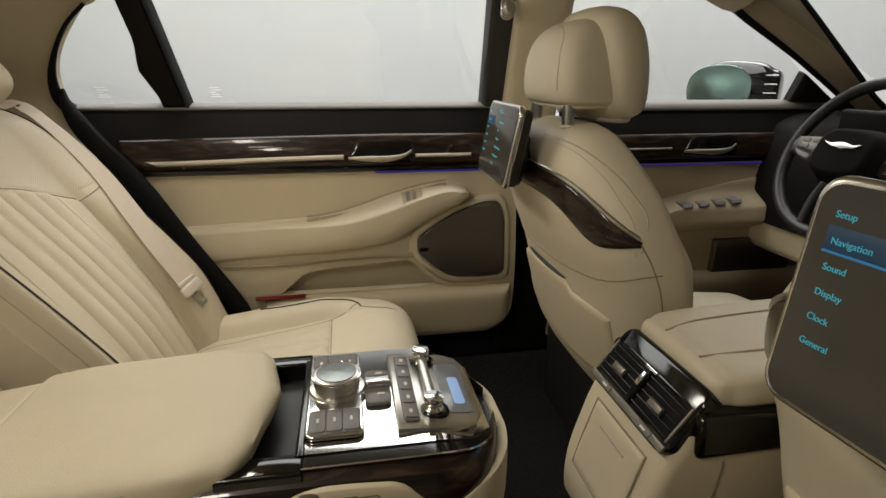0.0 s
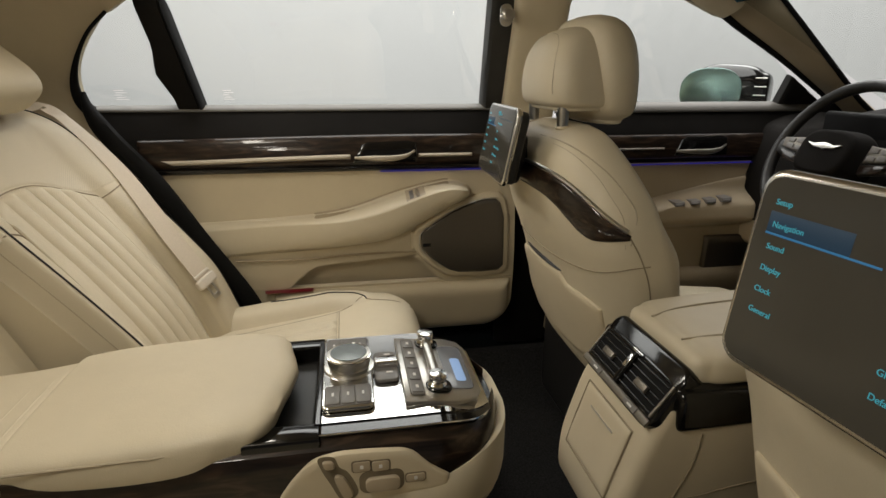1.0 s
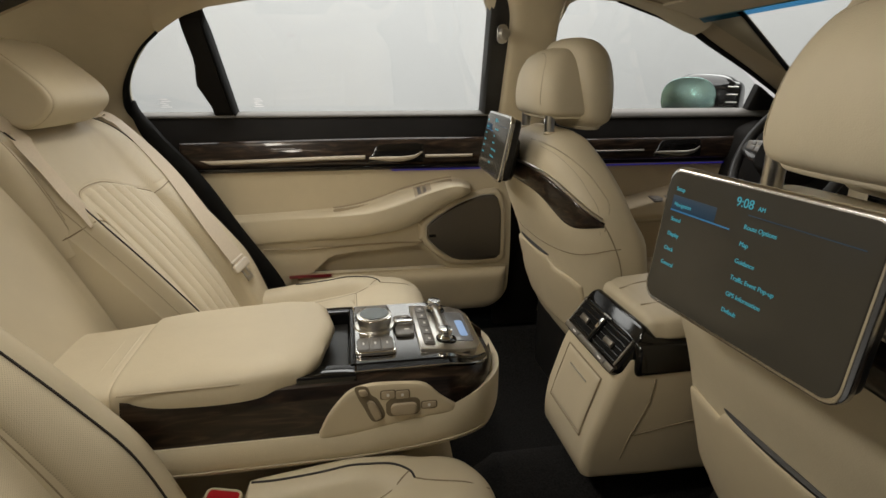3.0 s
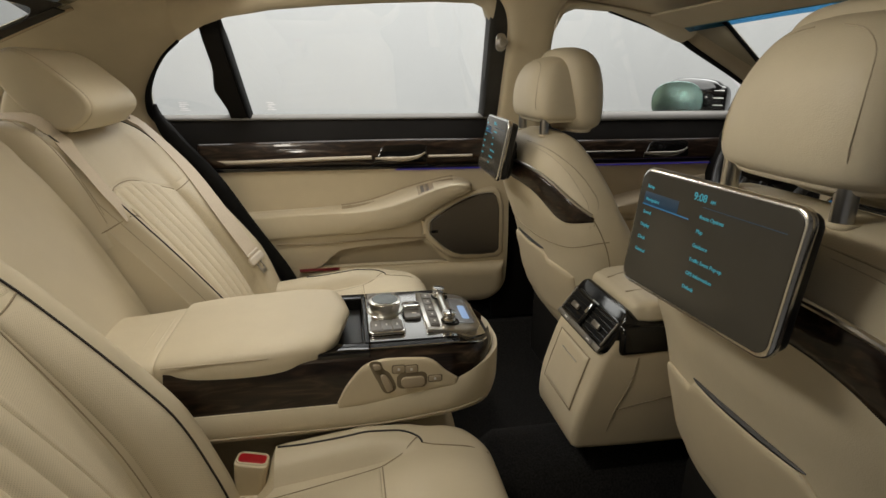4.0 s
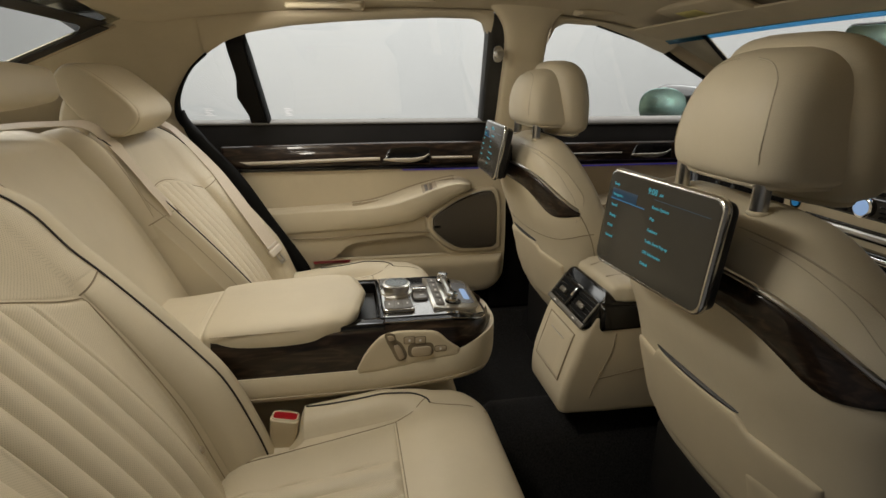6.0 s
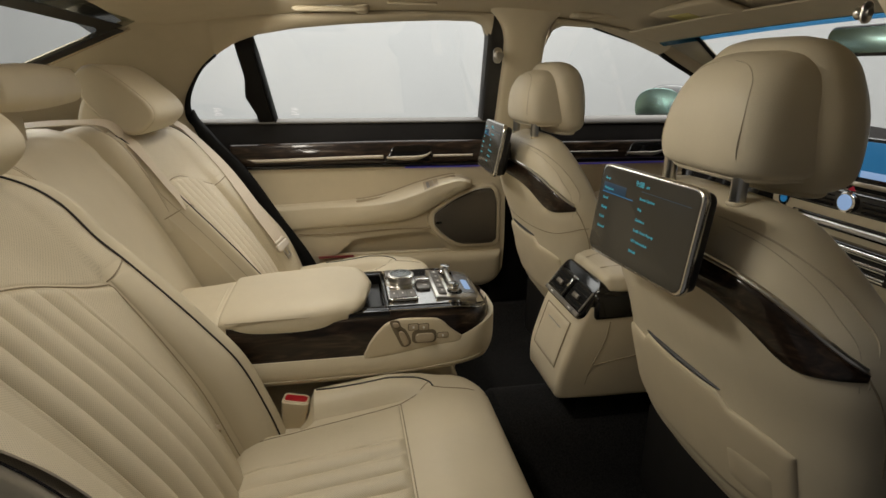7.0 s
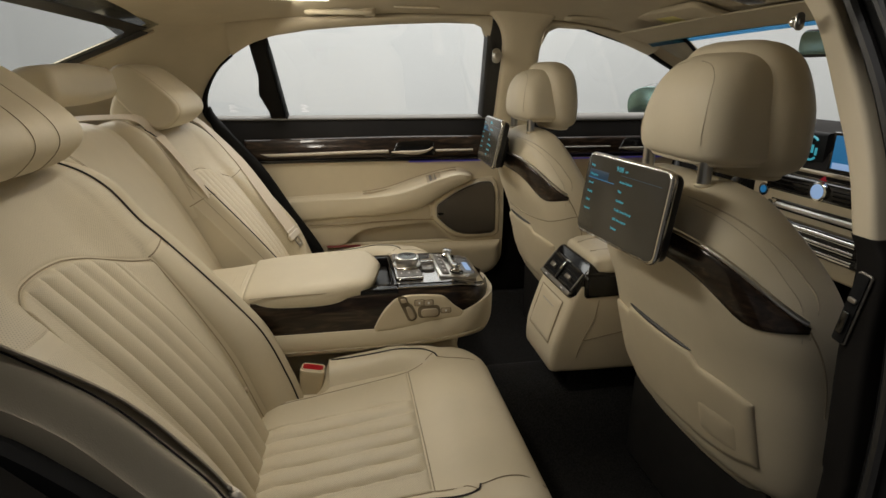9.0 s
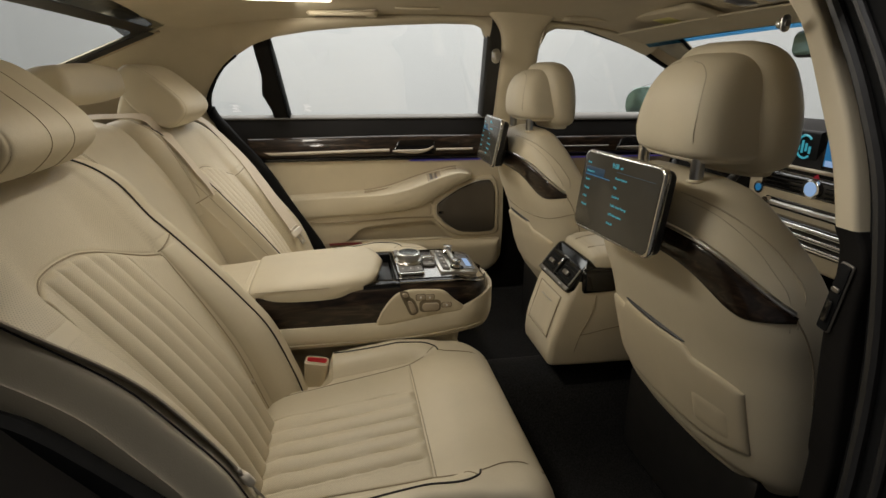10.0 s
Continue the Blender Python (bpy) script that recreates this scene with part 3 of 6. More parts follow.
# front pillars of the windscreen
def a_pillar(side):
    """Windscreen pillar: a padded skin between the door window's edge and the windscreen's edge."""
    outer = [(1.00, 0.690, 1.505), (1.226, 0.728, 1.446), (1.346, 0.752, 1.395), (1.511, 0.787, 1.324), (1.646, 0.818, 1.260), (1.744, 0.842, 1.212), (1.86, 0.855, 1.14)]
    inner = [(1.20, 0.640, 1.545), (1.366, 0.680, 1.482), (1.445, 0.685, 1.425), (1.550, 0.695, 1.345), (1.670, 0.712, 1.258), (1.755, 0.728, 1.20), (1.88, 0.745, 1.13)]
    rows = []
    for i in range(37):
        a, b = Vector(curve(outer, i / 36)), Vector(curve(inner, i / 36))
        row = []
        for k in range(11):
            f = k / 10
            p = a.lerp(b, f) + Vector((-0.010, -0.016, -0.006)) * math.sin(math.pi * f) ** 0.7
            row.append((p.x, side * p.y, p.z))
        rows.append(row)
    out = [[(x + 0.012, y + side * 0.022, z + 0.018) for x, y, z in r] for r in rows]
    # the pillar's unlit inner side is put into its darker colour
    whole("trim_windscreen_pillar", closed_sheet(net(rows), net(out)), TRIM_SHADED, "windscreen pillar trim in shaded beige", "pillar", kind="structure")
    for line, r in ((outer, 0.011), (inner, 0.007)):
        whole("trim_windscreen_pillar_seal", tube(path([(x, side * y, z) for x, y, z in line], 36), r, 8), RUBBER, "black rubber seal along the windscreen pillar", "window seal", kind="structure")


a_pillar(1)
a_pillar(-1)

# black carpet floor with a tunnel hump
def floor_z(x, y):
    hump = 0.20 * math.exp(-(abs(y) / 0.15) ** 4)
    rise = 0.10 * max(0.0, (abs(y) - 0.62) / 0.14) ** 2
    return 0.345 + hump * (0.75 if x < 0.5 else 1.0) + min(rise, 0.12)


def floor_sheet(off):
    return net([[(-0.3 + 2.3 * i / 40, -0.80 + 1.6 * j / 60, floor_z(-0.3 + 2.3 * i / 40, -0.80 + 1.6 * j / 60) + off) for j in range(61)] for i in range(41)])


whole("floor", closed_sheet(floor_sheet(0.0), floor_sheet(-0.04)), CARPET, "black carpet on the car floor", "floor", kind="structure")

# body sides below the windows
whole("body_side_far", box(-1.0, 2.0, 0.885, 0.93, 0.22, 1.16, 0.02), PAINT, "dark painted outer body side", "car body", kind="structure")
whole("body_side_near_front", box(0.86, 2.0, -0.92, -0.87, 0.22, 1.16, 0.02), PAINT, "dark painted closed front door", "car body", kind="structure")
whole("body_side_near_rear", box(-1.1, -0.52, -0.92, -0.80, 0.30, 0.70, 0.02), SATIN_BLACK, "dark painted rear wing of the car", "car body", kind="structure")
# painted door jamb and rear wing beside the open doorway
# largely unseen; added to keep light off the seat's outer side
jamb = path([(-0.44, 1.30), (-0.38, 1.20), (-0.335, 1.08), (-0.275, 0.98), (-0.195, 0.88), (-0.115, 0.78), (-0.035, 0.68), (0.03, 0.55), (0.06, 0.40), (0.06, 0.25)], 30)
rows = [[(x, -0.752, z), (x - 0.006, -0.80, z), (x - 0.02, -0.88, z), (x - 0.04, -0.925, z), (x - 0.08, -0.94, z), (-0.7, -0.95, z), (-1.1, -0.93, z)] for x, z in jamb]
whole("body_jamb_near", closed_sheet(net(rows), net([[(x - 0.03, y + 0.012, z - 0.02) for x, y, z in r] for r in rows])), SATIN_BLACK, "black painted door jamb and rear wing", "car body", kind="structure")
whole("door_sill_near", stack([(-0.45, -0.83, 0.34, 0.07, 0.08, 3.5), (0.1, -0.83, 0.33, 0.07, 0.075, 3.5), (0.9, -0.83, 0.33, 0.07, 0.075, 3.5)], 12, 20, "x"), BLACK,
      "black door sill of the open rear door", "sill", kind="structure")
whole("front_bulkhead", box(1.95, 2.05, -0.85, 0.85, 0.30, 1.10, 0.02), SATIN_BLACK, "black bulkhead behind the dashboard", "bulkhead", kind="structure")
whole("rear_bulkhead", box(-0.62, -0.55, -0.78, 0.78, 0.36, 1.15, 0.01), CARPET, "dark bulkhead behind the rear seats", "bulkhead", kind="structure")

# ---- rear seats ----
SPINE = [(-0.085, 0.60), (-0.112, 0.68), (-0.150, 0.80), (-0.205, 0.93), (-0.268, 1.06), (-0.325, 1.145), (-0.375, 1.188), (-0.43, 1.205)]


def spine_point(s):
    x, z = curve(SPINE, s)
    x1, z1 = curve(SPINE, min(1, s + 0.01))
    x0, z0 = curve(SPINE, max(0, s - 0.01))
    tx, tz = x1 - x0, z1 - z0
    ln = math.hypot(tx, tz)
    return x, z, tz / ln, -tx / ln


def smooth(a, b, x):
    t = min(max((x - a) / (b - a), 0.0), 1.0)
    return t * t * (3 - 2 * t)


def back_width(s):
    return lookup([(0.0, 0.262), (0.5, 0.262), (0.62, 0.254), (0.74, 0.236), (0.85, 0.210), (0.94, 0.178), (1.0, 0.13)], s)


BOLSTER = [(0.0, 0.095), (0.14, 0.098), (0.27, 0.090), (0.36, 0.069), (0.45, 0.046), (0.52, 0.027), (0.60, 0.010), (0.72, 0.005), (1.0, 0.004)]


# how far the padding's middle stands before or behind the spine, from the bottom up
HOLLOW = [(0.0, 0.042), (0.20, 0.035), (0.42, 0.0), (0.52, -0.022), (0.60, -0.034), (0.70, -0.026), (0.85, -0.004), (1.0, 0.004)]


def back_height(q, s, side, drop=0.0):
    """Padding over the spine at q (-1 to 1 across) and s (0 to 1 up); the outer bolster is the wider one."""
    w = abs(q)
    inner = q * side < 0
    begin = (0.69 if side < 0 else 0.71) if inner else 0.57
    t = min(max((w - begin) / (0.905 - begin), 0.0), 1.0)
    full = lookup(BOLSTER, s) - (0.010 * (1 - smooth(0.56, 0.70, s)) if inner and side < 0 else 0.0)
    bolster = full * math.sqrt(1 - (1 - t) ** 2) * smooth(0.0, 0.15, t)
    if inner and side < 0:
        # the flank beyond the piping stays full and turns over late
        u = min(max((w - 0.955) / 0.045, 0.0), 1.0)
        roll = 0.011 * smooth(0.89, 0.955, w) * (1 - smooth(0.7, 0.9, s)) - 0.042 * (1 - math.sqrt(1 - u * u))
    else:
        roll = -0.050 * smooth(0.92, 1.0, w) ** 1.5
    hollow = lookup(HOLLOW, s) * (1 - smooth(0.36, 0.86, w))
    return bolster + roll + hollow - drop * smooth(0.42, 0.62, s) * smooth(0.55, 1.0, w)


def back_place(yc):
    side = 1 if yc > 0 else -1

    def place(q, s, off):
        x, z, nx, nz = spine_point(s)
        # the outer shoulder by the open door is pressed down under the belt
        h = back_height(q, s, side, 0.045 if yc < 0 and q < 0 else 0.0) + off
        flank = 0.016 * smooth(0.905, 1.0, q) if yc < 0 else 0.0
        return (x + nx * h, yc + q * back_width(s) + flank, z + nz * h)
    return place


def rear_backrest(yc):
    place = back_place(yc)
    rows = []
    for i in range(61):
        s = i / 60
        row = []
        for j in range(105):
            q = math.sin(math.pi / 2 * (-1 + 2 * j / 104))
            row.append(place(q, s, 0.0))
        x, z, nx, nz = spine_point(s)
        w = back_width(s)
        deep = 0.15
        row += [(x - nx * deep, yc + w + (0.004 if yc > 0 else 0.020), z - nz * deep), (x - nx * deep, yc - w - 0.004, z - nz * deep)]
        rows.append(row)
    return net(rows, True, True)


def arch(q):
    """Upper edge of the pleated panel."""
    return lookup([(-0.80, 0.545), (-0.70, 0.562), (-0.57, 0.583), (-0.35, 0.611), (0.0, 0.611), (0.23, 0.590), (0.38, 0.567), (0.57, 0.531), (0.76, 0.508)], q)


def flutes(d):
    """Five soft pleats between sewn creases, at d metres from the middle of the seat."""
    f = d / 0.106
    v = abs(math.cos(math.pi * 2.5 * f))
    return 0.0125 * (v ** 0.62 - 0.30) * (1 - smooth(1.0, 1.10, abs(f)))


def rear_seat(yc, label):
    side = 1 if yc > 0 else -1
    # the pleated panel reaches further towards the car's middle
    q0, q1 = (-0.765, 0.575) if side > 0 else (-0.575, 0.700)
    seat = thing("car_seat", label, "car seat", (0, 0, 0), "outer rear seats")
    place = back_place(yc)
    part("backrest", rear_backrest(yc), LEATHER, seat, "smooth beige leather backrest with side bolsters")
    part("backrest_insert", patch(place, q0, q1, lambda q: 0.03, lambda q: arch(q) - 0.004, 0.007, 150, 44, 0.012, 0.016, lambda q, s: flutes(q * 0.262)), PERFORATED, seat, "pleated perforated beige leather panel")
    for k in (-1, 1):
        edge = q1 if k > 0 else -q0
        part("bolster_panel", patch(lambda a, b, o: place(b * k, a, o), 0.04, 0.518, lambda a: edge + 0.012, lambda a: 0.904, 0.0012, 40, 12, 0.006, 0.010), PERFORATED, seat, "perforated beige leather bolster")
        part("piping", tube([place(k * 0.905, 0.04 + 0.86 * i / 50, 0.0015) for i in range(51)], (0.0019 if yc < 0 else 0.0016) if k * side < 0 else 0.0014, 6), PIPING, seat, "dark contrast piping")
        if yc < 0 and k < 0:
            continue
        part("seam", tube([place(k * (edge + (0.90 - edge) * i / 12), 0.520 + 0.014 * i / 12, 0.0006) for i in range(13)], 0.0014, 6), CREASE, seat)
    part("upper_panel", patch(place, -0.885, 0.885, lambda q: arch(q) + 0.006 if q0 < q < q1 else 0.540, lambda q: 0.90, 0.0012, 60, 24, 0.006, 0.01), PERFORATED, seat, "perforated beige leather shoulder panel")
    if side > 0:
        # sewn joint across the inner flank, and the stitched line along its edge
        x, z, nx, nz = spine_point(0.532)
        w = back_width(0.532) + 0.004
        part("flank_seam", tube([place(-0.93, 0.534, 0.0006), place(-1.0, 0.532, 0.0006)] + [(x - nx * d, yc - w, z - nz * d) for d in (0.05, 0.09, 0.13)], 0.0014, 6), CREASE, seat)
        part("flank_stitching", tube([place(-0.965, 0.10 + 0.76 * i / 50, 0.0004) for i in range(51)], 0.0011, 6), THREAD, seat)
    # line round the pleated panel, dark for the shade in its sewn crease
    edge = [(q0 - 0.005, 0.05 + (arch(q0) - 0.06) * i / 24) for i in range(24)] + [(q0 + (q1 - q0) * i / 60, arch(q0 + (q1 - q0) * i / 60)) for i in range(61)] + [(q1 + 0.005, arch(q1) - 0.01 - (arch(q1) - 0.06) * i / 24) for i in range(25)]
    part("insert_seam", tube([place(q, s, 0.0006) for q, s in edge], 0.0012, 6), CREASE, seat, "dark line for the shaded crease round the pleated panel")
    # cushion
    yq = side * 0.409
    cp = cushion_place(yq)
    part("cushion", cushion_body(yq), LEATHER, seat, "smooth beige leather seat cushion")
    shift = side * 0.031
    part("cushion_insert", patch(cp, -0.075, 0.232, lambda x: -0.166 - 0.08 * x, lambda x: 0.166 + 0.08 * x, 0.003, 44, 130, 0.008, 0.012, lambda x, y: flutes(y - shift) * 0.85),
         PERFORATED, seat, "pleated perforated beige leather cushion panel")
    part("cushion_seam", tube([cp(0.236, -0.187 + 0.374 * i / 24, 0.0004) for i in range(25)], 0.0011, 6), CREASE, seat)
    for k in (-1, 1):
        part("cushion_seam", tube([cp(-0.06 + 0.296 * i / 24, k * (0.163 + 0.08 * (0.296 * i / 24)), 0.0004) for i in range(25)], 0.0009, 6), CREASE, seat)
        part("front_seam", tube([cp(*curve([(0.305, k * 0.208), (0.345, k * 0.196), (0.385, k * 0.194), (0.418, k * 0.200)], i / 16), 0.0004) for i in range(17)], 0.0010, 6), CREASE, seat)
        part("front_seam", tube([cp(*curve([(0.236, k * 0.187), (0.275, k * 0.202), (0.30, k * 0.222)], i / 12), 0.0004) for i in range(13)], 0.0010, 6), CREASE, seat)
    for k in (-1, 1):
        line = [(0.066, 0.248), (0.10, 0.242), (0.16, 0.238), (0.22, 0.238), (0.27, 0.236), (0.298, 0.222), (0.305, 0.208)]
        part("cushion_piping", tube([cp(*(lambda p: (p[0], k * p[1]))(curve(line, i / 30)), 0.001) for i in range(31)], 0.0017, 6), PIPING, seat, "dark contrast piping")
    return seat


CUSHION = [(-0.12, 0.60), (-0.06, 0.655), (0.03, 0.672), (0.13, 0.686), (0.232, 0.702), (0.30, 0.722), (0.375, 0.720), (0.420, 0.694), (0.440, 0.63), (0.434, 0.55), (0.41, 0.47)]


def cushion_top(x):
    return lookup([(-0.12, 0.60), (-0.06, 0.655), (0.03, 0.672), (0.13, 0.686), (0.232, 0.702), (0.30, 0.722), (0.375, 0.720), (0.420, 0.694)], x)


def cushion_lift(x, y, side):
    w = abs(y) / 0.290
    # the rear inner corner is cut away beside the buckle
    cut = 0.060 * (1 - smooth(0.035, 0.065, x)) * smooth(0.175, 0.215, -y * side)
    return -cut + 0.040 * math.sqrt(1 - (1 - min(max((w - 0.70) / 0.16, 0.0), 1.0)) ** 2) * (1 - smooth(0.20, 0.34, x)) - 0.07 * smooth(0.86, 1.0, w) ** 1.7 + 0.006 * (1 - w * w)


def cushion_place(yc):
    side = 1 if yc > 0 else -1

    def place(x, y, off):
        return (x, yc + y, cushion_top(x) + cushion_lift(x, y, side) + off)
    return place


def cushion_body(yc):
    rows = []
    prof = path(CUSHION, 60)
    for x, z in prof:
        row = []
        for j in range(89):
            y = 0.290 * math.sin(math.pi / 2 * (-1 + 2 * j / 88))
            w = abs(y) / 0.290
            front = smooth(0.36, 0.44, x)
            dz = cushion_lift(min(x, 0.36), y, 1 if yc > 0 else -1) * (1 - front)
            dx = -0.035 * smooth(0.70, 1.0, w) ** 1.5 * smooth(0.26, 0.42, x)
            row.append((x + dx, yc + y, z + dz))
        row += [(x - 0.02, yc + 0.292, 0.46), (x - 0.02, yc - 0.292, 0.46)]
        rows.append(row)
    return net(rows, True, True)


rear_seat(-0.44, "pleated beige leather rear seat with dark piping")
rear_seat(0.44, "pleated beige leather rear seat with dark piping")


def rear_headrest(yc, label):
    ob = thing("rear_headrest", label, "headrest", (-0.400, yc, 1.2), "rear headrests")
    m = pose(0.006, 0, 0.080, 0, 47, 0)
    keys = [(-0.130, 0.0, 0.0, 0.093, 0.050, 2.7), (-0.116, 0.0, 0.0, 0.097, 0.054, 2.7), (-0.05, 0.0, 0.0, 0.099, 0.056, 2.6), (0.05, 0.0, 0.0, 0.099, 0.056, 2.6), (0.116, 0.0, 0.0, 0.097, 0.054, 2.7), (0.130, 0.0, 0.0, 0.093, 0.050, 2.7)]
    # thicker towards the lower front edge
    g = stack(keys, 30, 52, "y", (0.007, 0.007))
    g = ([(x, y, z * (1.0 + 1.6 * x) + 0.012 * max(0.0, x / 0.1) ** 2) for x, y, z in g[0]], g[1])
    part("cushion", moved(g, m), LEATHER, ob, "plump beige leather cushion")
    g = stack([(-0.095, 0.0, 0.0, 0.040, 0.050, 2.8), (0.0, 0.0, 0.0, 0.045, 0.055, 2.8), (0.095, 0.0, 0.0, 0.040, 0.050, 2.8)], 12, 28, "y", (0.015, 0.015))
    part("rear_shell", moved(g, pose(-0.045, 0, 0.045, 0, 20, 0)), LEATHER, ob, "beige leather rear shell")
    for k in (-0.127, -0.035, 0.035, 0.127) if yc < 0 else (-0.127, 0.127):
        ring = []
        big = 0.0942 if abs(k) > 0.05 else 0.0994
        for i in range(52):
            t = 2 * math.pi * i / 52
            c, n = math.cos(t), math.sin(t)
            x, z = big * math.copysign(abs(c) ** 0.75, c), (0.0512 if abs(k) > 0.05 else 0.0564) * math.copysign(abs(n) ** 0.75, n)
            ring.append((x, k, z * (1.0 + 1.6 * x) + 0.012 * max(0.0, x / 0.1) ** 2))
        part("seam", moved(tube(ring, 0.0007, 5, True), m), THREAD, ob)
    for k in (-0.06, 0.06):
        part("post", tube([(-0.03, k, -0.05), (-0.02, k, 0.05)], 0.006, 10), CHROME, ob, "chrome headrest post")
    return ob


rear_headrest(-0.42, "beige leather rear headrest with stitched ends")
rear_headrest(0.42, "beige leather rear headrest with stitched ends")

# middle of the rear bench
def middle_back():
    ob = thing("bench_middle", "beige leather middle backrest behind the lowered armrest", "car seat", (0, 0, 0))
    line = []
    for i in range(41):
        s = 0.10 + 0.90 * i / 40
        x, z, nx, nz = spine_point(s)
        h = lookup([(0.0, -0.052), (0.6, -0.052), (0.75, -0.046), (0.86, -0.036), (0.95, -0.014), (1.0, -0.002)], s)
        line.append((x + nx * h, z + nz * h, nx, nz))
    # over the top and back to the shelf
    line += [(-0.455, 1.213, 0.30, 0.95), (-0.49, 1.221, 0.15, 0.99), (-0.525, 1.221, -0.15, 0.99), (-0.56, 1.205, -0.5, 0.86)]
    rows = []
    for x, z, nx, nz in line:
        row = []
        for j in range(33):
            q = -1 + 2 * j / 32
            # a low rounded lip along both sides
            h = 0.008 * smooth(0.90, 0.955, abs(q)) - 0.016 * smooth(0.965, 1.0, abs(q))
            row.append((x + nx * h, 0.176 * q, z + nz * h))
        row += [(x - nx * 0.09, 0.176, z - nz * 0.09), (x - nx * 0.09, -0.176, z - nz * 0.09)]
        rows.append(row)
    part("backrest", net(rows, True, True), LEATHER, ob)
    # padded wings that close the gap to the outer seats
    for side in (1, -1):
        def wing(s, f):
            """A point of the wing's face: s up the backrest, past 1 over its top; f outwards from the panel."""
            if s <= 1.0:
                x, z, nx, nz = spine_point(s)
            else:
                x, z, nx, nz = -0.43 - 0.5 * (s - 1.0), 1.205 + 0.10 * (s - 1.0) - 1.6 * (s - 1.0) ** 2, 0.25, 0.97
            low = lookup([(0.0, -0.060), (0.6, -0.060), (0.75, -0.054), (0.86, -0.044), (0.95, -0.022), (1.0, -0.010)], s)
            high = lookup([(0.0, 0.0), (0.5, -0.012), (0.62, -0.004), (0.80, 0.006), (0.92, 0.016), (1.0, 0.020)], s)
            outer = 0.44 - 0.90 * back_width(min(s, 1.0))
            y = 0.172 + (outer - 0.172) * f
            g = min((y - 0.172) / 0.030, 1.0)
            h = low + (high - low) * math.sqrt(max(0.0, 1 - (1 - g) ** 2)) - 0.030 * smooth(0.45, 1.0, f)
            return (x + nx * h, side * y, z + nz * h)

        rows = []
        for i in range(45):
            s = 0.50 + 0.64 * i / 44
            row = [wing(s, j / 20) for j in range(21)]
            a, b = row[-1], row[0]
            rows.append(row + [(a[0] - 0.07, a[1], a[2] - 0.02), (b[0] - 0.07, b[1], b[2] - 0.02)])
        w = part("wing", net(rows, True, True), LEATHER, ob, "padded beige leather side wing")
        for f, r in ((0.40, 0.0012), (0.47, 0.0008)):
            part("seam", tube([wing(0.54 + 0.56 * i / 40, f) for i in range(41)], r, 6), THREAD, w)
    return ob


middle_back()
ob = thing("middle_headrest", "beige leather middle headrest above the folded armrest", "headrest", (-0.445, 0, 1.242), "rear headrests")
g = stack([(-0.135, 0.0, 0.0, 0.040, 0.036, 3.0), (0.0, 0.0, 0.0, 0.046, 0.042, 3.0), (0.135, 0.0, 0.0, 0.040, 0.036, 3.0)], 20, 36, "y", (0.014, 0.014))
part("cushion", moved(g, pose(0.01, 0, 0.075, 0, -8, 0)), LEATHER, ob)
part("base", stack([(-0.04, -0.040, -0.010, 0.016, 0.050, 3.5), (0.04, -0.040, -0.010, 0.016, 0.050, 3.5)], 10, 28, "y", (0.01, 0.01)), LEATHER, ob, "low padded foot of the headrest")


# ---- front seats ----
FRONT_BACK = [(0.655, 0.870, 0.092, 0.245), (0.68, 0.864, 0.110, 0.274), (0.80, 0.84, 0.122, 0.288), (0.90, 0.82, 0.130, 0.292), (0.98, 0.80, 0.142, 0.294), (1.04, 0.785, 0.145, 0.280),
              (1.09, 0.768, 0.129, 0.247), (1.136, 0.750, 0.104, 0.203), (1.166, 0.738, 0.074, 0.160), (1.179, 0.732, 0.036, 0.105)]
POW = 2.5


def seat_section(z):
    t0, t1 = 0.0, 1.0
    for _ in range(24):
        t = (t0 + t1) / 2
        if curve(FRONT_BACK, t)[0] < z:
            t0 = t
        else:
            t1 = t
    return curve(FRONT_BACK, t0)


def rear_face(y, z):
    _, xc, d, w = seat_section(z)
    q = min(abs(y) / w, 0.999)
    return xc - d * (1 - q ** POW) ** (1 / POW)


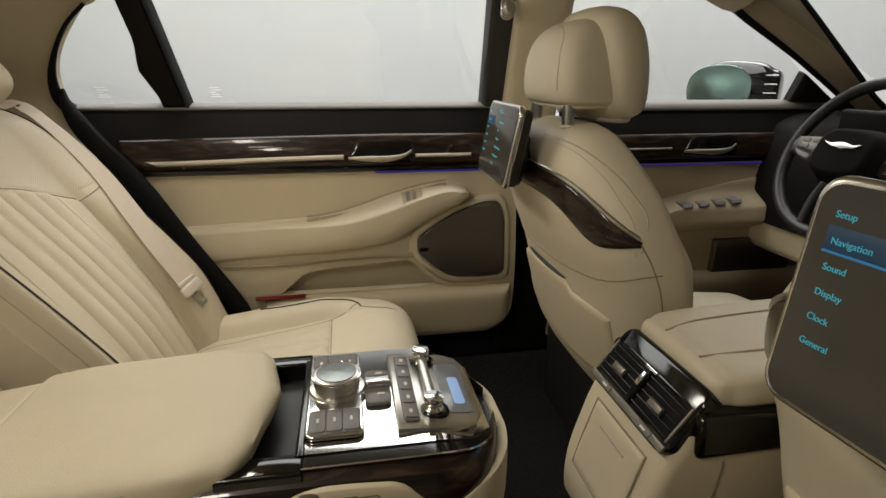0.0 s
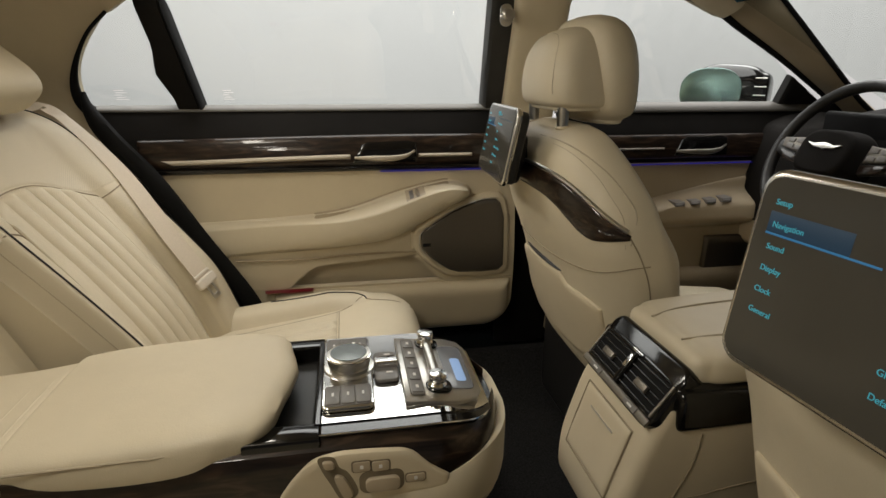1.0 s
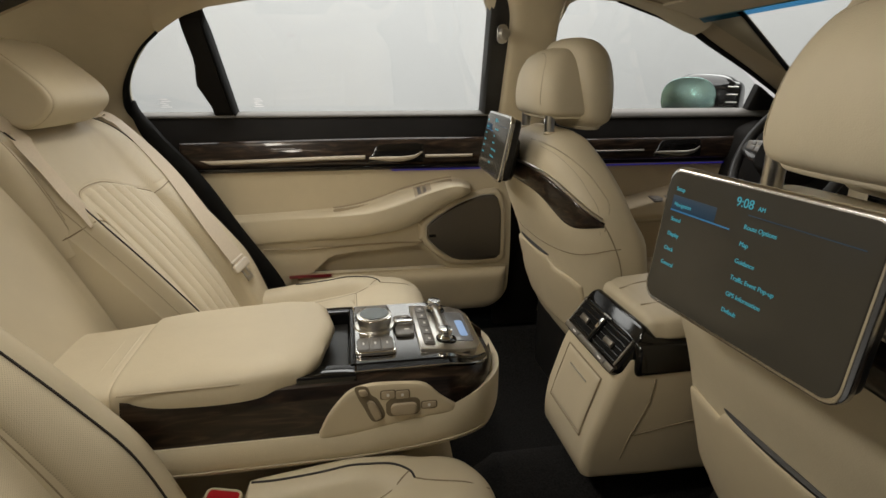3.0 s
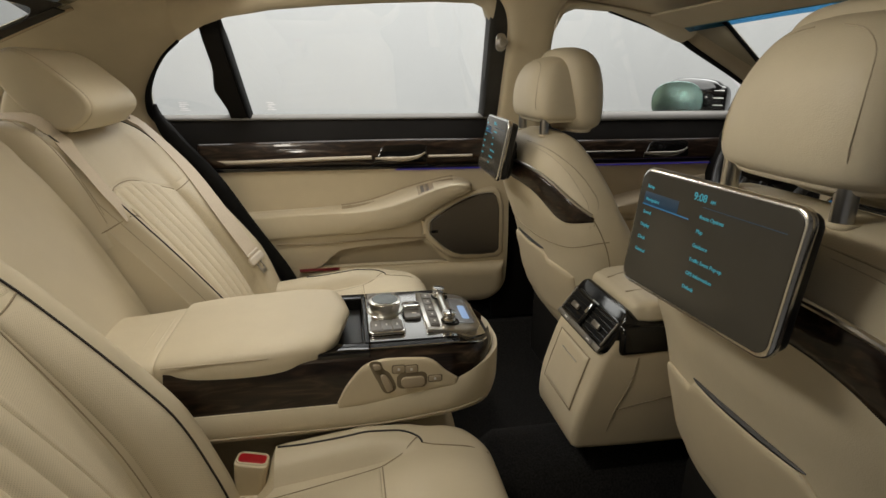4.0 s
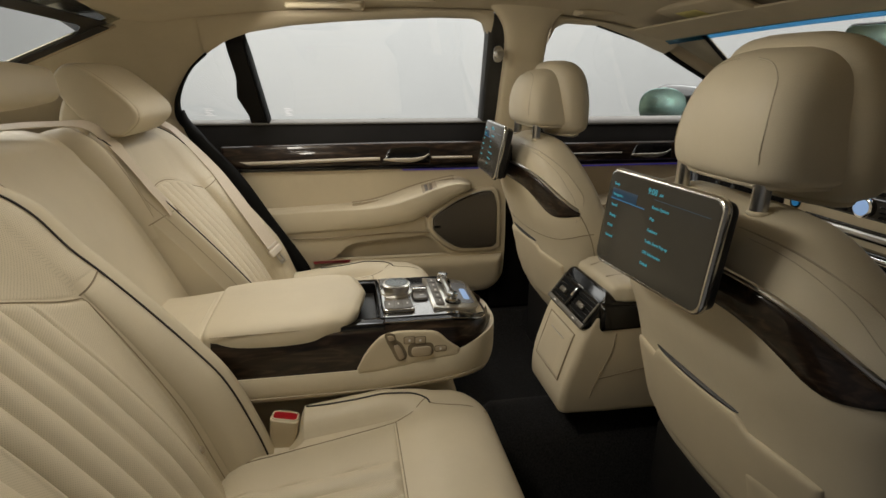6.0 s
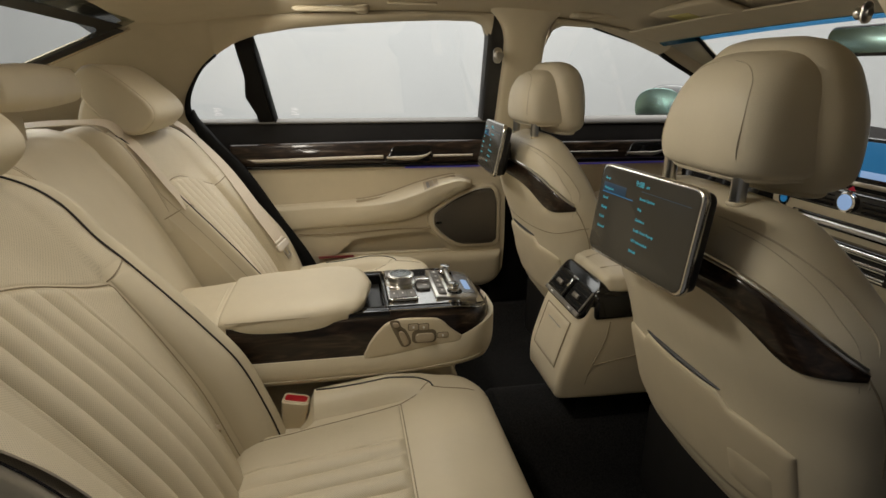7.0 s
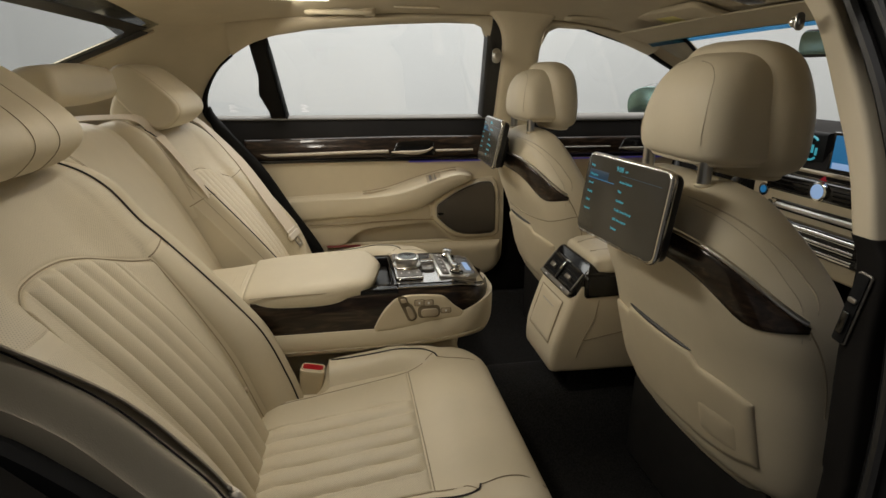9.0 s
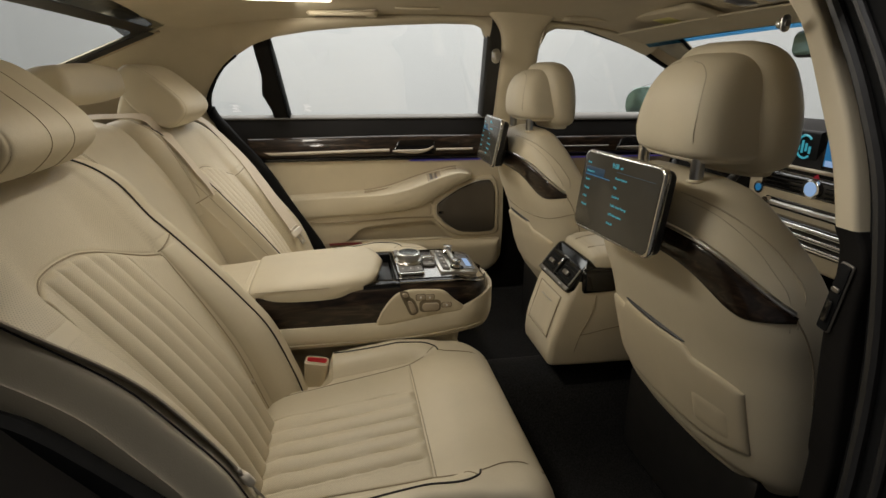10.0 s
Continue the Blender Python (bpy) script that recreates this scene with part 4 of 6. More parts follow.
def front_seat(yc, label):
    seat = thing("front_seat", label, "car seat", (0, yc, 0), "front seats")
    side = 1 if yc > 0 else -1
    keys = [(z, xc, 0.0, d, w, POW) for z, xc, d, w in FRONT_BACK]
    shell, faces = stack(keys, 48, 64, "z", (0.03, 0.0))
    # the front half is flatter than the rounded back
    slim = [(x if x < seat_section(z)[1] else seat_section(z)[1] + (x - seat_section(z)[1]) * (0.62 - 0.34 * smooth(0.94, 1.04, z)), y, z) for x, y, z in shell]
    part("backrest", (slim, faces), LEATHER, seat, "smooth beige leather backrest shell")

    def place(y, z, o):
        e = 0.004
        gx = (rear_face(y + e, z) - rear_face(y - e, z)) / (2 * e)
        ln = math.sqrt(1 + gx * gx)
        return (rear_face(y, z) - o / ln, y + o * gx / ln, z)

    def top_line(y):
        return 1.100 - 0.097 * (abs(y) / 0.287) ** 3.6

    def low_line(y):
        return lookup([(0.0, 1.056), (0.06, 1.055), (0.12, 1.049), (0.16, 1.036), (0.19, 1.017), (0.215, 0.997), (0.235, 0.989), (0.26, 0.992), (0.287, 1.000)], abs(y))

    part("wood_inlay", patch(place, -0.283, 0.283, lambda y: min(low_line(y), top_line(y) - 0.002), top_line, 0.004, 60, 10, 0.01, 0.006), WOOD_GLOSS, seat, "dark gloss wood crescent across the seat back")
    part("chrome_strip", tube([place(-0.280 + 0.560 * i / 60, top_line(-0.280 + 0.560 * i / 60) + 0.003, 0.002) for i in range(61)], 0.0042, 8), SATIN, seat, "thin bright metal strip over the wood")
    # map pocket
    part("map_pocket", patch(place, -0.222, 0.222, lambda y: 0.698 + 0.02 * (abs(y) / 0.215) ** 4, lambda y: 0.872 - 0.010 * smooth(0.10, 0.12, abs(y)) - 0.014 * (abs(y) / 0.215) ** 6 + 0.009 * (1 - smooth(0.10, 0.12, abs(y))), 0.007, 44, 24, 0.006, 0.014), TRIM, seat, "beige moulded map pocket panel")
    out = sorted((side * 0.105, side * 0.200))

    def bulge(y):
        return 0.040 * (1 - min(0.999, abs(y - side * 0.1525) / 0.0475) ** 4) ** 0.25

    part("pocket_bulge", patch(place, out[0], out[1], lambda y: 0.761 - bulge(y), lambda y: 0.761 + bulge(y), 0.0095, 40, 14, 0.0, 0.030), TRIM, seat, "raised field in the map pocket")
    # no real opening: a black strip stands for the shade inside it
    part("pocket_slot_shade", tube([place(-0.105 + 0.21 * i / 30, 0.8845, 0.001) for i in range(31)], [0.001 + 0.004 * math.sin(math.pi * i / 30) ** 0.5 for i in range(31)], 6), BLACK, seat, "black strip for the shade in the pocket opening")
    for k in (-1, 1):
        for gap, r in ((0.0, 0.0014), (0.007, 0.0006)):
            pts = [place(k * (y - gap * 0.6), z - gap, 0.0) for y, z in [(0.052, 1.157), (0.128, 1.152), (0.18, 1.137), (0.226, 1.107), (0.255, 1.076), (0.277, 1.042), (0.284, 0.99)]]
            part("seam", tube(path(pts, 36), r, 6), THREAD, seat)
    crease = [(-0.293, 0.953), (-0.257, 0.934), (-0.204, 0.921), (-0.088, 0.915), (0.0, 0.914), (0.088, 0.915), (0.204, 0.921), (0.257, 0.934), (0.290, 0.953)]
    if yc > 0:
        part("crease", tube([place(*curve(crease, i / 48), 0.0002) for i in range(49)], 0.0013, 6), CREASE, seat, "dark line for the shaded crease under the wood")
    for k in (-1, 1):
        part("side_seam", tube(path([place(k * y, z, 0.0004) for y, z in [(0.281, 1.009), (0.2895, 0.972), (0.290, 0.921), (0.288, 0.86)]], 16), 0.0013, 6), CREASE, seat)
    # cushion and plinth
    g = stack([(0.93, 0.0, 0.61, 0.20, 0.075, 3), (1.0, 0.0, 0.62, 0.255, 0.085, 3.2), (1.15, 0.0, 0.63, 0.26, 0.085, 3.2), (1.30, 0.0, 0.635, 0.25, 0.07, 3)], 20, 40, "x", (0.03, 0.05))
    part("cushion", g, LEATHER, seat, "beige leather seat cushion")
    part("plinth", box(0.80, 1.25, -0.22, 0.22, 0.40, 0.66, 0.03), BLACK, seat, "black plastic seat base")
    for k in (-0.2, 0.2):
        part("rail", box(0.86, 1.35, k - 0.02, k + 0.02, 0.36, 0.40, 0.006), BLACK, seat, "dark steel seat rail")
    # headrest
    cushion = [(1.187, 0.800, 0, 0.040, 0.100, 2.4), (1.202, 0.800, 0, 0.056, 0.126, 2.4), (1.23, 0.796, 0, 0.066, 0.138, 2.4), (1.29, 0.790, 0, 0.070, 0.141, 2.4), (1.34, 0.784, 0, 0.068, 0.130, 2.4),
               (1.37, 0.778, 0, 0.058, 0.116, 2.4), (1.388, 0.774, 0, 0.042, 0.090, 2.3), (1.396, 0.772, 0, 0.020, 0.055, 2.2)]
    if yc > 0:
        cushion = [(1.176 + (z - 1.176) * 0.93, xc - 0.010, c, d * 0.90, w * 0.96, p) for z, xc, c, d, w, p in cushion]
    else:
        cushion = [(z, xc, c - 0.006, d, w * (1 - 0.05 * smooth(1.25, 1.36, z)), p) for z, xc, c, d, w, p in cushion]
    hr = part("headrest", stack(cushion, 36, 48, "z", (0.008, 0.0)), LEATHER, seat, "rounded beige leather headrest")
    cover = [(1.196, 0.735, 0, 0.064, 0.108, 3.6), (1.206, 0.732, 0, 0.075, 0.120, 3.7), (1.235, 0.730, 0, 0.079, 0.123, 3.7), (1.28, 0.730, 0, 0.078, 0.119, 3.6), (1.315, 0.732, 0, 0.073, 0.111, 3.4),
             (1.342, 0.736, 0, 0.063, 0.099, 3.1), (1.358, 0.742, 0, 0.050, 0.082, 2.8), (1.366, 0.748, 0, 0.032, 0.060, 2.6)]
    if yc > 0:
        cover = [(1.210 + (z - 1.196) * 0.88, xc, c, d, w * 0.98, p) for z, xc, c, d, w, p in cover]
    else:
        cover = [(1.210 + (z - 1.196) * 0.98, xc + 0.012, c - 0.012 - 0.014 * smooth(1.22, 1.36, z), d + 0.012, w * (0.96 - 0.06 * smooth(1.22, 1.36, z)), p) for z, xc, c, d, w, p in cover]
    part("rear_cover", stack(cover, 30, 56, "z", (0.006, 0.0)), LEATHER, hr, "smooth beige rear cover with stitched edges")
    off = 0.0 if yc > 0 else -0.012
    zs = lambda z: 1.210 + (z - 1.196) * (0.88 if yc > 0 else 0.98)
    ws = lambda z: 0.98 if yc > 0 else 0.95 - 0.07 * smooth(1.22, 1.36, z)
    for k in (-1, 1):
        def edge_x(z, y, grow):
            rows_ = [curve(cover, i / 60) for i in range(61)]
            _, xc, _, d, w, p = min(rows_, key=lambda r: abs(r[0] - z))
            return xc - d * (1 - min(abs(y) / w, 0.995) ** p) ** (1 / p) - grow
        line = [(edge_x(zs(z), y * ws(z), 0.0003), k * y * ws(z) + off - (0.0 if yc > 0 else 0.014 * smooth(1.22, 1.36, z)), zs(z)) for y, z in [(0.092, 1.20), (0.094, 1.23), (0.093, 1.27), (0.087, 1.305), (0.076, 1.33), (0.052, 1.347), (0.02, 1.353)]]
        part("seam", tube(path(line, 20), 0.0008, 6), THREAD, hr)
    for k in (-0.085, 0.085):
        part("post", tube([(0.694, k, 1.13), (0.688, k, 1.172), (0.688, k, 1.235)], 0.0112, 16), SATIN, hr, "chrome headrest post")
        part("collar", moved(plate(round_rect(0.036, 0.030, 0.013), 0.007, 0.003), pose(0.693, k, 1.1690)), TRIM, hr, "beige post collar")
    return seat


front_seat(-0.43, "beige leather front seat with wood inlay across its back")
front_seat(0.43, "beige leather front seat with wood inlay across its back")

# ---- far doors ----
DOOR_Y = [(0.50, 0.815), (0.60, 0.795), (0.70, 0.78), (0.80, 0.778), (0.95, 0.79), (1.03, 0.785), (1.06, 0.782), (1.10, 0.79), (1.15, 0.815), (1.185, 0.838), (1.195, 0.86)]


def door_y(z):
    return lookup(DOOR_Y, z)


def door_place(x, z, o):
    return (x, door_y(z) - o, z)


def seal_x(z):
    return interp([(0.50, 0.10), (0.60, 0.05), (0.715, -0.015), (0.86, -0.105), (1.01, -0.195), (1.12, -0.29), (1.20, -0.345)], z)


def door_edge(z):
    return 0.741 - 0.09 * (1 - math.sqrt(max(0.0, 1 - (max(0.0, 0.632 - z) / 0.092) ** 2)))


def door_body(x_lo, x_hi, z0, z1, n=24, m=40, thick=0.05):
    rows = []
    for i in range(m + 1):
        z = z0 + (z1 - z0) * i / m
        rows.append([(x_lo(z) + (x_hi(z) - x_lo(z)) * j / n, door_y(z) + 0.002, z) for j in range(n + 1)])
    return closed_sheet(net(rows), net([[(x, y + thick * 0.5, z) for x, y, z in r] for r in rows]))


ARM_LOW = [(-0.08, 0.802), (0.0, 0.807), (0.13, 0.813), (0.25, 0.819), (0.386, 0.837), (0.463, 0.872), (0.541, 0.915), (0.603, 0.944), (0.612, 0.950)]
ARM_RIDGE = [(-0.08, 0.882), (0.0, 0.885), (0.197, 0.896), (0.312, 0.909), (0.40, 0.933), (0.474, 0.960), (0.548, 0.977), (0.594, 0.968), (0.612, 0.958)]
ARM_TOP = [(-0.08, 0.900), (0.0, 0.903), (0.18, 0.912), (0.254, 0.922), (0.314, 0.938), (0.405, 0.968), (0.496, 0.990), (0.548, 0.996), (0.594, 0.984), (0.612, 0.966)]


def arm_lift(x, z):
    """The padded armrest: a round face up to a ridge, then a flat top back to the door."""
    lo, mid, hi = lookup(ARM_LOW, x), lookup(ARM_RIDGE, x), lookup(ARM_TOP, x)
    if not lo < z < hi:
        return 0.0
    f = (z - lo) / max(mid - lo, 1e-3)
    deep = 0.016 + 0.036 * smooth(0.02, 0.30, x)
    face = math.sqrt(max(0.0, 1 - (1 - min(f / 0.85, 1.0)) ** 2)) if f > 0 else 0.0
    back = 1 - smooth(0.0, 0.9, (z - mid) / max(hi - mid, 1e-3))
    return deep * face * back * (1 - smooth(0.57, 0.615, x) * 0.5)


POCKET = [(0.10, 0.705), (0.135, 0.735), (0.17, 0.765), (0.25, 0.773), (0.44, 0.785), (0.47, 0.763), (0.51, 0.718), (0.53, 0.705)]


def door_upper(n=40, m=30):
    """The upper panel, whose lower edge leaves the pocket open."""
    rows = []
    for i in range(m + 1):
        z = 0.704 + 0.326 * i / m
        row = []
        for j in range(n + 1):
            x = seal_x(z) + (door_edge(z) - seal_x(z)) * j / n
            low = interp([(-1, 0.704)] + POCKET + [(2, 0.704)], x)
            zz = low + (z - 0.704) / 0.326 * (1.03 - low)
            row.append((x, door_y(zz) + 0.002, zz))
        rows.append(row)
    return closed_sheet(net(rows), net([[(x, y + 0.02, z) for x, y, z in r] for r in rows]))


def door_handle(x0, parent, metal):
    part("handle_recess", patch(door_place, x0, x0 + 0.172, lambda a: 1.046, lambda a: interp([(x0, 1.052), (x0 + 0.03, 1.102), (x0 + 0.15, 1.106), (x0 + 0.172, 1.10)], a), 0.0085, 16, 8, 0.004, 0.006), PIANO, parent, "gloss black handle recess")
    lever = [door_place(x0 + 0.006, 1.062, 0.008), door_place(x0 + 0.05, 1.062, 0.022), door_place(x0 + 0.10, 1.061, 0.024), door_place(x0 + 0.14, 1.066, 0.016), door_place(x0 + 0.165, 1.078, 0.008)]
    part("door_handle", tube(path(lever, 20), [0.003 + 0.0045 * math.sin(math.pi * min(1, i / 18)) for i in range(21)], 10, flat=0.6, up=(0, 1, 0)), metal, parent, "satin metal door handle lever")


def rear_door():
    d = thing("door_1", "beige rear door trim with wood band, armrest and speaker", "car door", (0, 0, 0), kind="structure")
    part("door_panel", door_upper(), TRIM, d, "soft beige door panel")
    part("lower_panel", door_body(seal_x, door_edge, 0.541, 0.704), TRIM, d, "soft beige lower door panel")
    rows = [[(0.08 + 0.56 * j / 20, door_y(0.73) + 0.055 + 0.0 * z, z) for j in range(21)] for z in (0.66, 0.70, 0.74, 0.78)]
    part("pocket_back", closed_sheet(net(rows), net([[(x, y + 0.01, z) for x, y, z in r] for r in rows])), TRIM, d, "inner wall of the door pocket")
    part("door_top", door_body(seal_x, lambda z: 0.735, 1.028, 1.185, 24, 16), SATIN_BLACK, d, "soft black upper door trim")
    part("window_sill", patch(door_place, -0.345, 0.70, lambda a: 1.178, lambda a: 1.194, 0.006, 40, 8, 0.01, 0.008), simple_grey, d, "grey rubber window sill strip")
    part("wood_band", patch(door_place, -0.235, 0.735, lambda a: 1.040 + 0.0 * a, lambda a: 1.116 + 0.004 * math.sin(4 * a), 0.006, 60, 10, 0.004, 0.008), WOOD, d, "dark gloss wood band")
    part("metal_strip", patch(door_place, -0.182, 0.284, lambda a: 1.050 + 0.012 * smooth(-0.15, -0.182, a) + 0.008 * smooth(-0.2, 0.3, a), lambda a: 1.064 + 0.008 * smooth(-0.2, 0.3, a), 0.014, 50, 6, 0.004, 0.006), CHAMPAGNE, d, "beige metal strip")
    part("metal_strip", patch(door_place, 0.462, 0.61, lambda a: 1.060, lambda a: 1.071, 0.012, 20, 6, 0.004, 0.005), CHAMPAGNE, d, "beige metal strip")
    door_handle(0.288, d, CHAMPAGNE)
    part("lower_lip", patch(door_place, -0.20, 0.735, lambda a: 1.026, lambda a: 1.042, 0.010, 40, 6, 0.004, 0.006), PIANO, d, "black lip under the wood band")
    part("light_line", patch(door_place, 0.36, 0.70, lambda a: 1.0222, lambda a: 1.0245, 0.006, 30, 3, 0.004, 0.001), BLUE_LED, d, "thin blue ambient light line")
    part("armrest", patch(door_place, -0.16, 0.608, lambda a: lookup(ARM_LOW, a), lambda a: lookup(ARM_TOP, a), 0.004, 80, 56, 0.004, 0.010, arm_lift), LEATHER, d, "padded beige leather armrest")
    # flush patch whose darker colour stands for the shade in the grip
    part("armrest_grip_shade", patch(lambda a, b, o: door_place(a, b, o + arm_lift(a, b)), 0.18, 0.545, lambda a: lookup(ARM_RIDGE, a) + 0.005 * smooth(0.18, 0.24, a), lambda a: lookup(ARM_TOP, a) + 0.003, 0.002, 44, 12, 0.002, 0.006), TRIM_SHADED, d, "grip behind the armrest in shaded beige")
    sw = part("window_switch", patch(lambda a, b, o: door_place(a, b, o + arm_lift(a, b)), 0.424, 0.478, lambda a: lookup(ARM_RIDGE, a) + 0.004, lambda a: lookup(ARM_TOP, a) - 0.004, 0.006, 10, 8, 0.004, 0.004), BEIGE_KEY, d, "small tan window switch panel")
    part("key", patch(lambda a, b, o: door_place(a, b, o + arm_lift(a, b)), 0.434, 0.446, lambda a: lookup(ARM_RIDGE, a) + 0.006, lambda a: lookup(ARM_TOP, a) - 0.006, 0.010, 6, 4, 0.004, 0.003), GREY_KEY, sw, "dark window switch slot")
    part("key", patch(lambda a, b, o: door_place(a, b, o + arm_lift(a, b)), 0.450, 0.462, lambda a: lookup(ARM_RIDGE, a) + 0.006, lambda a: lookup(ARM_TOP, a) - 0.006, 0.012, 6, 4, 0.004, 0.003), SATIN, sw, "bright window switch key")
    part("seam", tube([door_place(-0.03 + 0.50 * i / 30, 0.793 - 0.004 * math.sin(i / 5), 0.003) for i in range(31)], 0.003, 6), TRIM_SHADED, d, "joint line under the armrest")
    part("pocket_lip", patch(door_place, 0.06, 0.728, lambda a: 0.546 + 0.075 * (1 - math.sqrt(max(0.0, 1 - (max(0.0, a - 0.645) / 0.085) ** 2))), lambda a: 0.698 - 0.01 * smooth(0.12, 0.06, a), 0.030, 40, 14, 0.004, 0.03), TRIM, d, "beige moulded lower door pocket")
    # speaker
    lo = [(0.462, 0.820), (0.469, 0.803), (0.50, 0.771), (0.524, 0.752), (0.548, 0.737), (0.575, 0.729), (0.64, 0.727), (0.69, 0.730), (0.706, 0.745)]
    hi = [(0.462, 0.838), (0.469, 0.855), (0.51, 0.884), (0.555, 0.911), (0.60, 0.930), (0.64, 0.941), (0.68, 0.943), (0.694, 0.930), (0.706, 0.880)]
    part("speaker_frame", patch(door_place, 0.440, 0.722, lambda a: interp([(x - 0.012 if x < 0.6 else x + 0.012, z - 0.016) for x, z in lo], a), lambda a: interp([(x - 0.012 if x < 0.6 else x + 0.012, z + 0.016) for x, z in hi], a), 0.014, 40, 16, 0.004, 0.014), TRIM, d, "beige frame round the speaker")
    sp = part("speaker_grille", patch(door_place, 0.464, 0.706, lambda a: interp(lo, a), lambda a: interp(hi, a), 0.019, 40, 16, 0.004, 0.006), MESH, d, "dark metal speaker grille")
    part("speaker_rim", tube(path([door_place(x, z, 0.019) for x, z in hi[6::-1] + lo[:4]], 40), 0.0020, 6), SATIN, d, "thin bright rim of the speaker")
    part("speaker_badge", patch(door_place, 0.468, 0.494, lambda a: 0.812, lambda a: 0.824, 0.022, 6, 4, 0.002, 0.002), PIANO, sp, "small dark badge plate")
    part("reflector", patch(door_place, 0.035, 0.165, lambda a: 0.7008, lambda a: 0.7024, 0.032, 10, 4, 0.004, 0.003), DARK_RED, d, "thin red reflector strip")
    return d


simple_grey = simple("grey_beige_sill", (0.095, 0.089, 0.077), 0.6, vary=0.06)
rear_door()


def front_door():
    d = thing("door_2", "front door trim in shaded beige with gloss black and wood band", "car door", (0, 0, 0), kind="structure")
    # trim and metal darker than door_1's: the front's shade is in their colour
    part("door_panel", door_body(lambda z: 0.87, lambda z: 1.78, 0.50, 1.03), TRIM_SHADED, d, "soft door panel in shaded beige")
    part("door_top", door_body(lambda z: 0.87, lambda z: 1.78, 1.028, 1.185, 24, 16), SATIN_BLACK, d, "soft black upper door trim")
    part("window_sill", patch(door_place, 0.86, 1.70, lambda a: 1.168, lambda a: 1.196, 0.006, 40, 8, 0.01, 0.008), simple_grey, d, "grey rubber window sill strip")
    part("wood_band", patch(door_place, 0.88, 1.76, lambda a: 1.040, lambda a: 1.108, 0.006, 50, 10, 0.004, 0.008), WOOD, d, "dark gloss wood band")
    part("metal_strip", patch(door_place, 0.90, 1.18, lambda a: 1.066, lambda a: 1.074, 0.010, 30, 4, 0.004, 0.004), DIM_METAL, d, "thin metal strip")
    door_handle(1.21, d, DIM_METAL)
    part("light_line", patch(door_place, 0.90, 1.70, lambda a: 1.0215, lambda a: 1.0245, 0.006, 30, 3, 0.004, 0.001), BLUE_LED, d, "thin blue ambient light line")
    part("armrest", patch(door_place, 0.90, 1.66, lambda a: 0.80 + 0.02 * a, lambda a: 0.89 + 0.10 * smooth(0.9, 1.6, a), 0.006, 50, 24, 0.004, 0.02, lambda x, z: 0.06 * smooth(0.0, 0.5, (z - 0.82) / 0.1) * (1 - smooth(0.7, 1.0, (z - 0.80) / 0.15))), TRIM_SHADED, d, "padded armrest in shaded beige")
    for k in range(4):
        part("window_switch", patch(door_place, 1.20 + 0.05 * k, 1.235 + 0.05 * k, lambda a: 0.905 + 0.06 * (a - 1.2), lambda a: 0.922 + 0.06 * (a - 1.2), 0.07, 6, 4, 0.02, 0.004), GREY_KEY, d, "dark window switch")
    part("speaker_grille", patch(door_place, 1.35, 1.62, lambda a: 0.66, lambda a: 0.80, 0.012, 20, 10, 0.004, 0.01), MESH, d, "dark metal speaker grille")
    part("pocket_lip", patch(door_place, 0.90, 1.70, lambda a: 0.52, lambda a: 0.70, 0.03, 30, 12, 0.004, 0.03), TRIM_SHADED, d, "moulded lower door pocket")
    return d


front_door()
# black sail panel behind the outside mirror
whole("trim_sail_panel", patch(lambda a, b, o: (a, glass_y(b) - o, b), 1.575, 1.78, lambda a: 1.175, lambda a: 1.275 - 0.52 * max(0.0, a - 1.575), 0.02, 14, 8, 0.01, 0.01), BLACK, "black triangular panel at the windscreen pillar", "trim", kind="structure")

# print marks on the panes
for k, (x, w) in enumerate(((-0.285, 0.030), (-0.030, 0.027))):
    ob = thing("window_marking", "small grey printed marks on the window pane", "marking", (0, 0, 0), "window print marks")
    for r in range(5):
        part("bar", patch(lambda a, b, o: side_place(a, b, o), x + 0.004 * (r % 2), x + w - 0.006 * (r % 3), lambda a: 1.208 + 0.0055 * r, lambda a: 1.2096 + 0.0055 * r, 0.0012, 6, 2, 0.0, 0.001), MARK, ob)


# outside mirror
def outside_mirror():
    ob = thing("door_mirror", "black outside mirror on the front door", "mirror", (1.540, 1.03, 1.222))
    ob.rotation_euler = (0, 0, radians(-48))
    ob.scale = (1.03, 1.0, 1.18)
    shell = moved(stack([(-0.118, 0.0, -0.004, 0.03, 0.036, 2.2), (-0.09, 0.01, 0.0, 0.055, 0.060, 2.3), (-0.04, 0.02, 0.004, 0.07, 0.070, 2.5), (0.06, 0.02, 0.002, 0.07, 0.066, 2.6), (0.10, 0.02, 0.0, 0.055, 0.05, 2.6)], 24, 32, "x", (0.02, 0.02)), pose(0, 0, 0))
    part("housing", shell, PIANO, ob, "gloss black mirror housing")
    glass = [(0.090 * math.copysign(abs(math.cos(t)) ** 0.85, math.cos(t)) - 0.010, 0.062 * math.copysign(abs(math.sin(t)) ** 0.8, math.sin(t))) for t in [2 * math.pi * i / 48 for i in range(48)]]
    part("mirror_glass", plate(glass, 0.004, 0.001, pose(-0.028, -0.068, 0.0, 86, 0, 6)), MIRROR, ob, "green tinted mirror glass")
    for r in range(4):
        part("bar", box(0.085, 0.118, -0.062, -0.058, 0.034 - 0.022 * r, 0.037 - 0.022 * r, 0.001), SATIN, ob, "thin bright rib")
    part("arm", tube([(0.06, -0.02, -0.05), (0.08, -0.06, -0.07), (0.10, -0.11, -0.075)], 0.02, 10), PIANO, ob, "black mirror arm")
    return ob


outside_mirror()

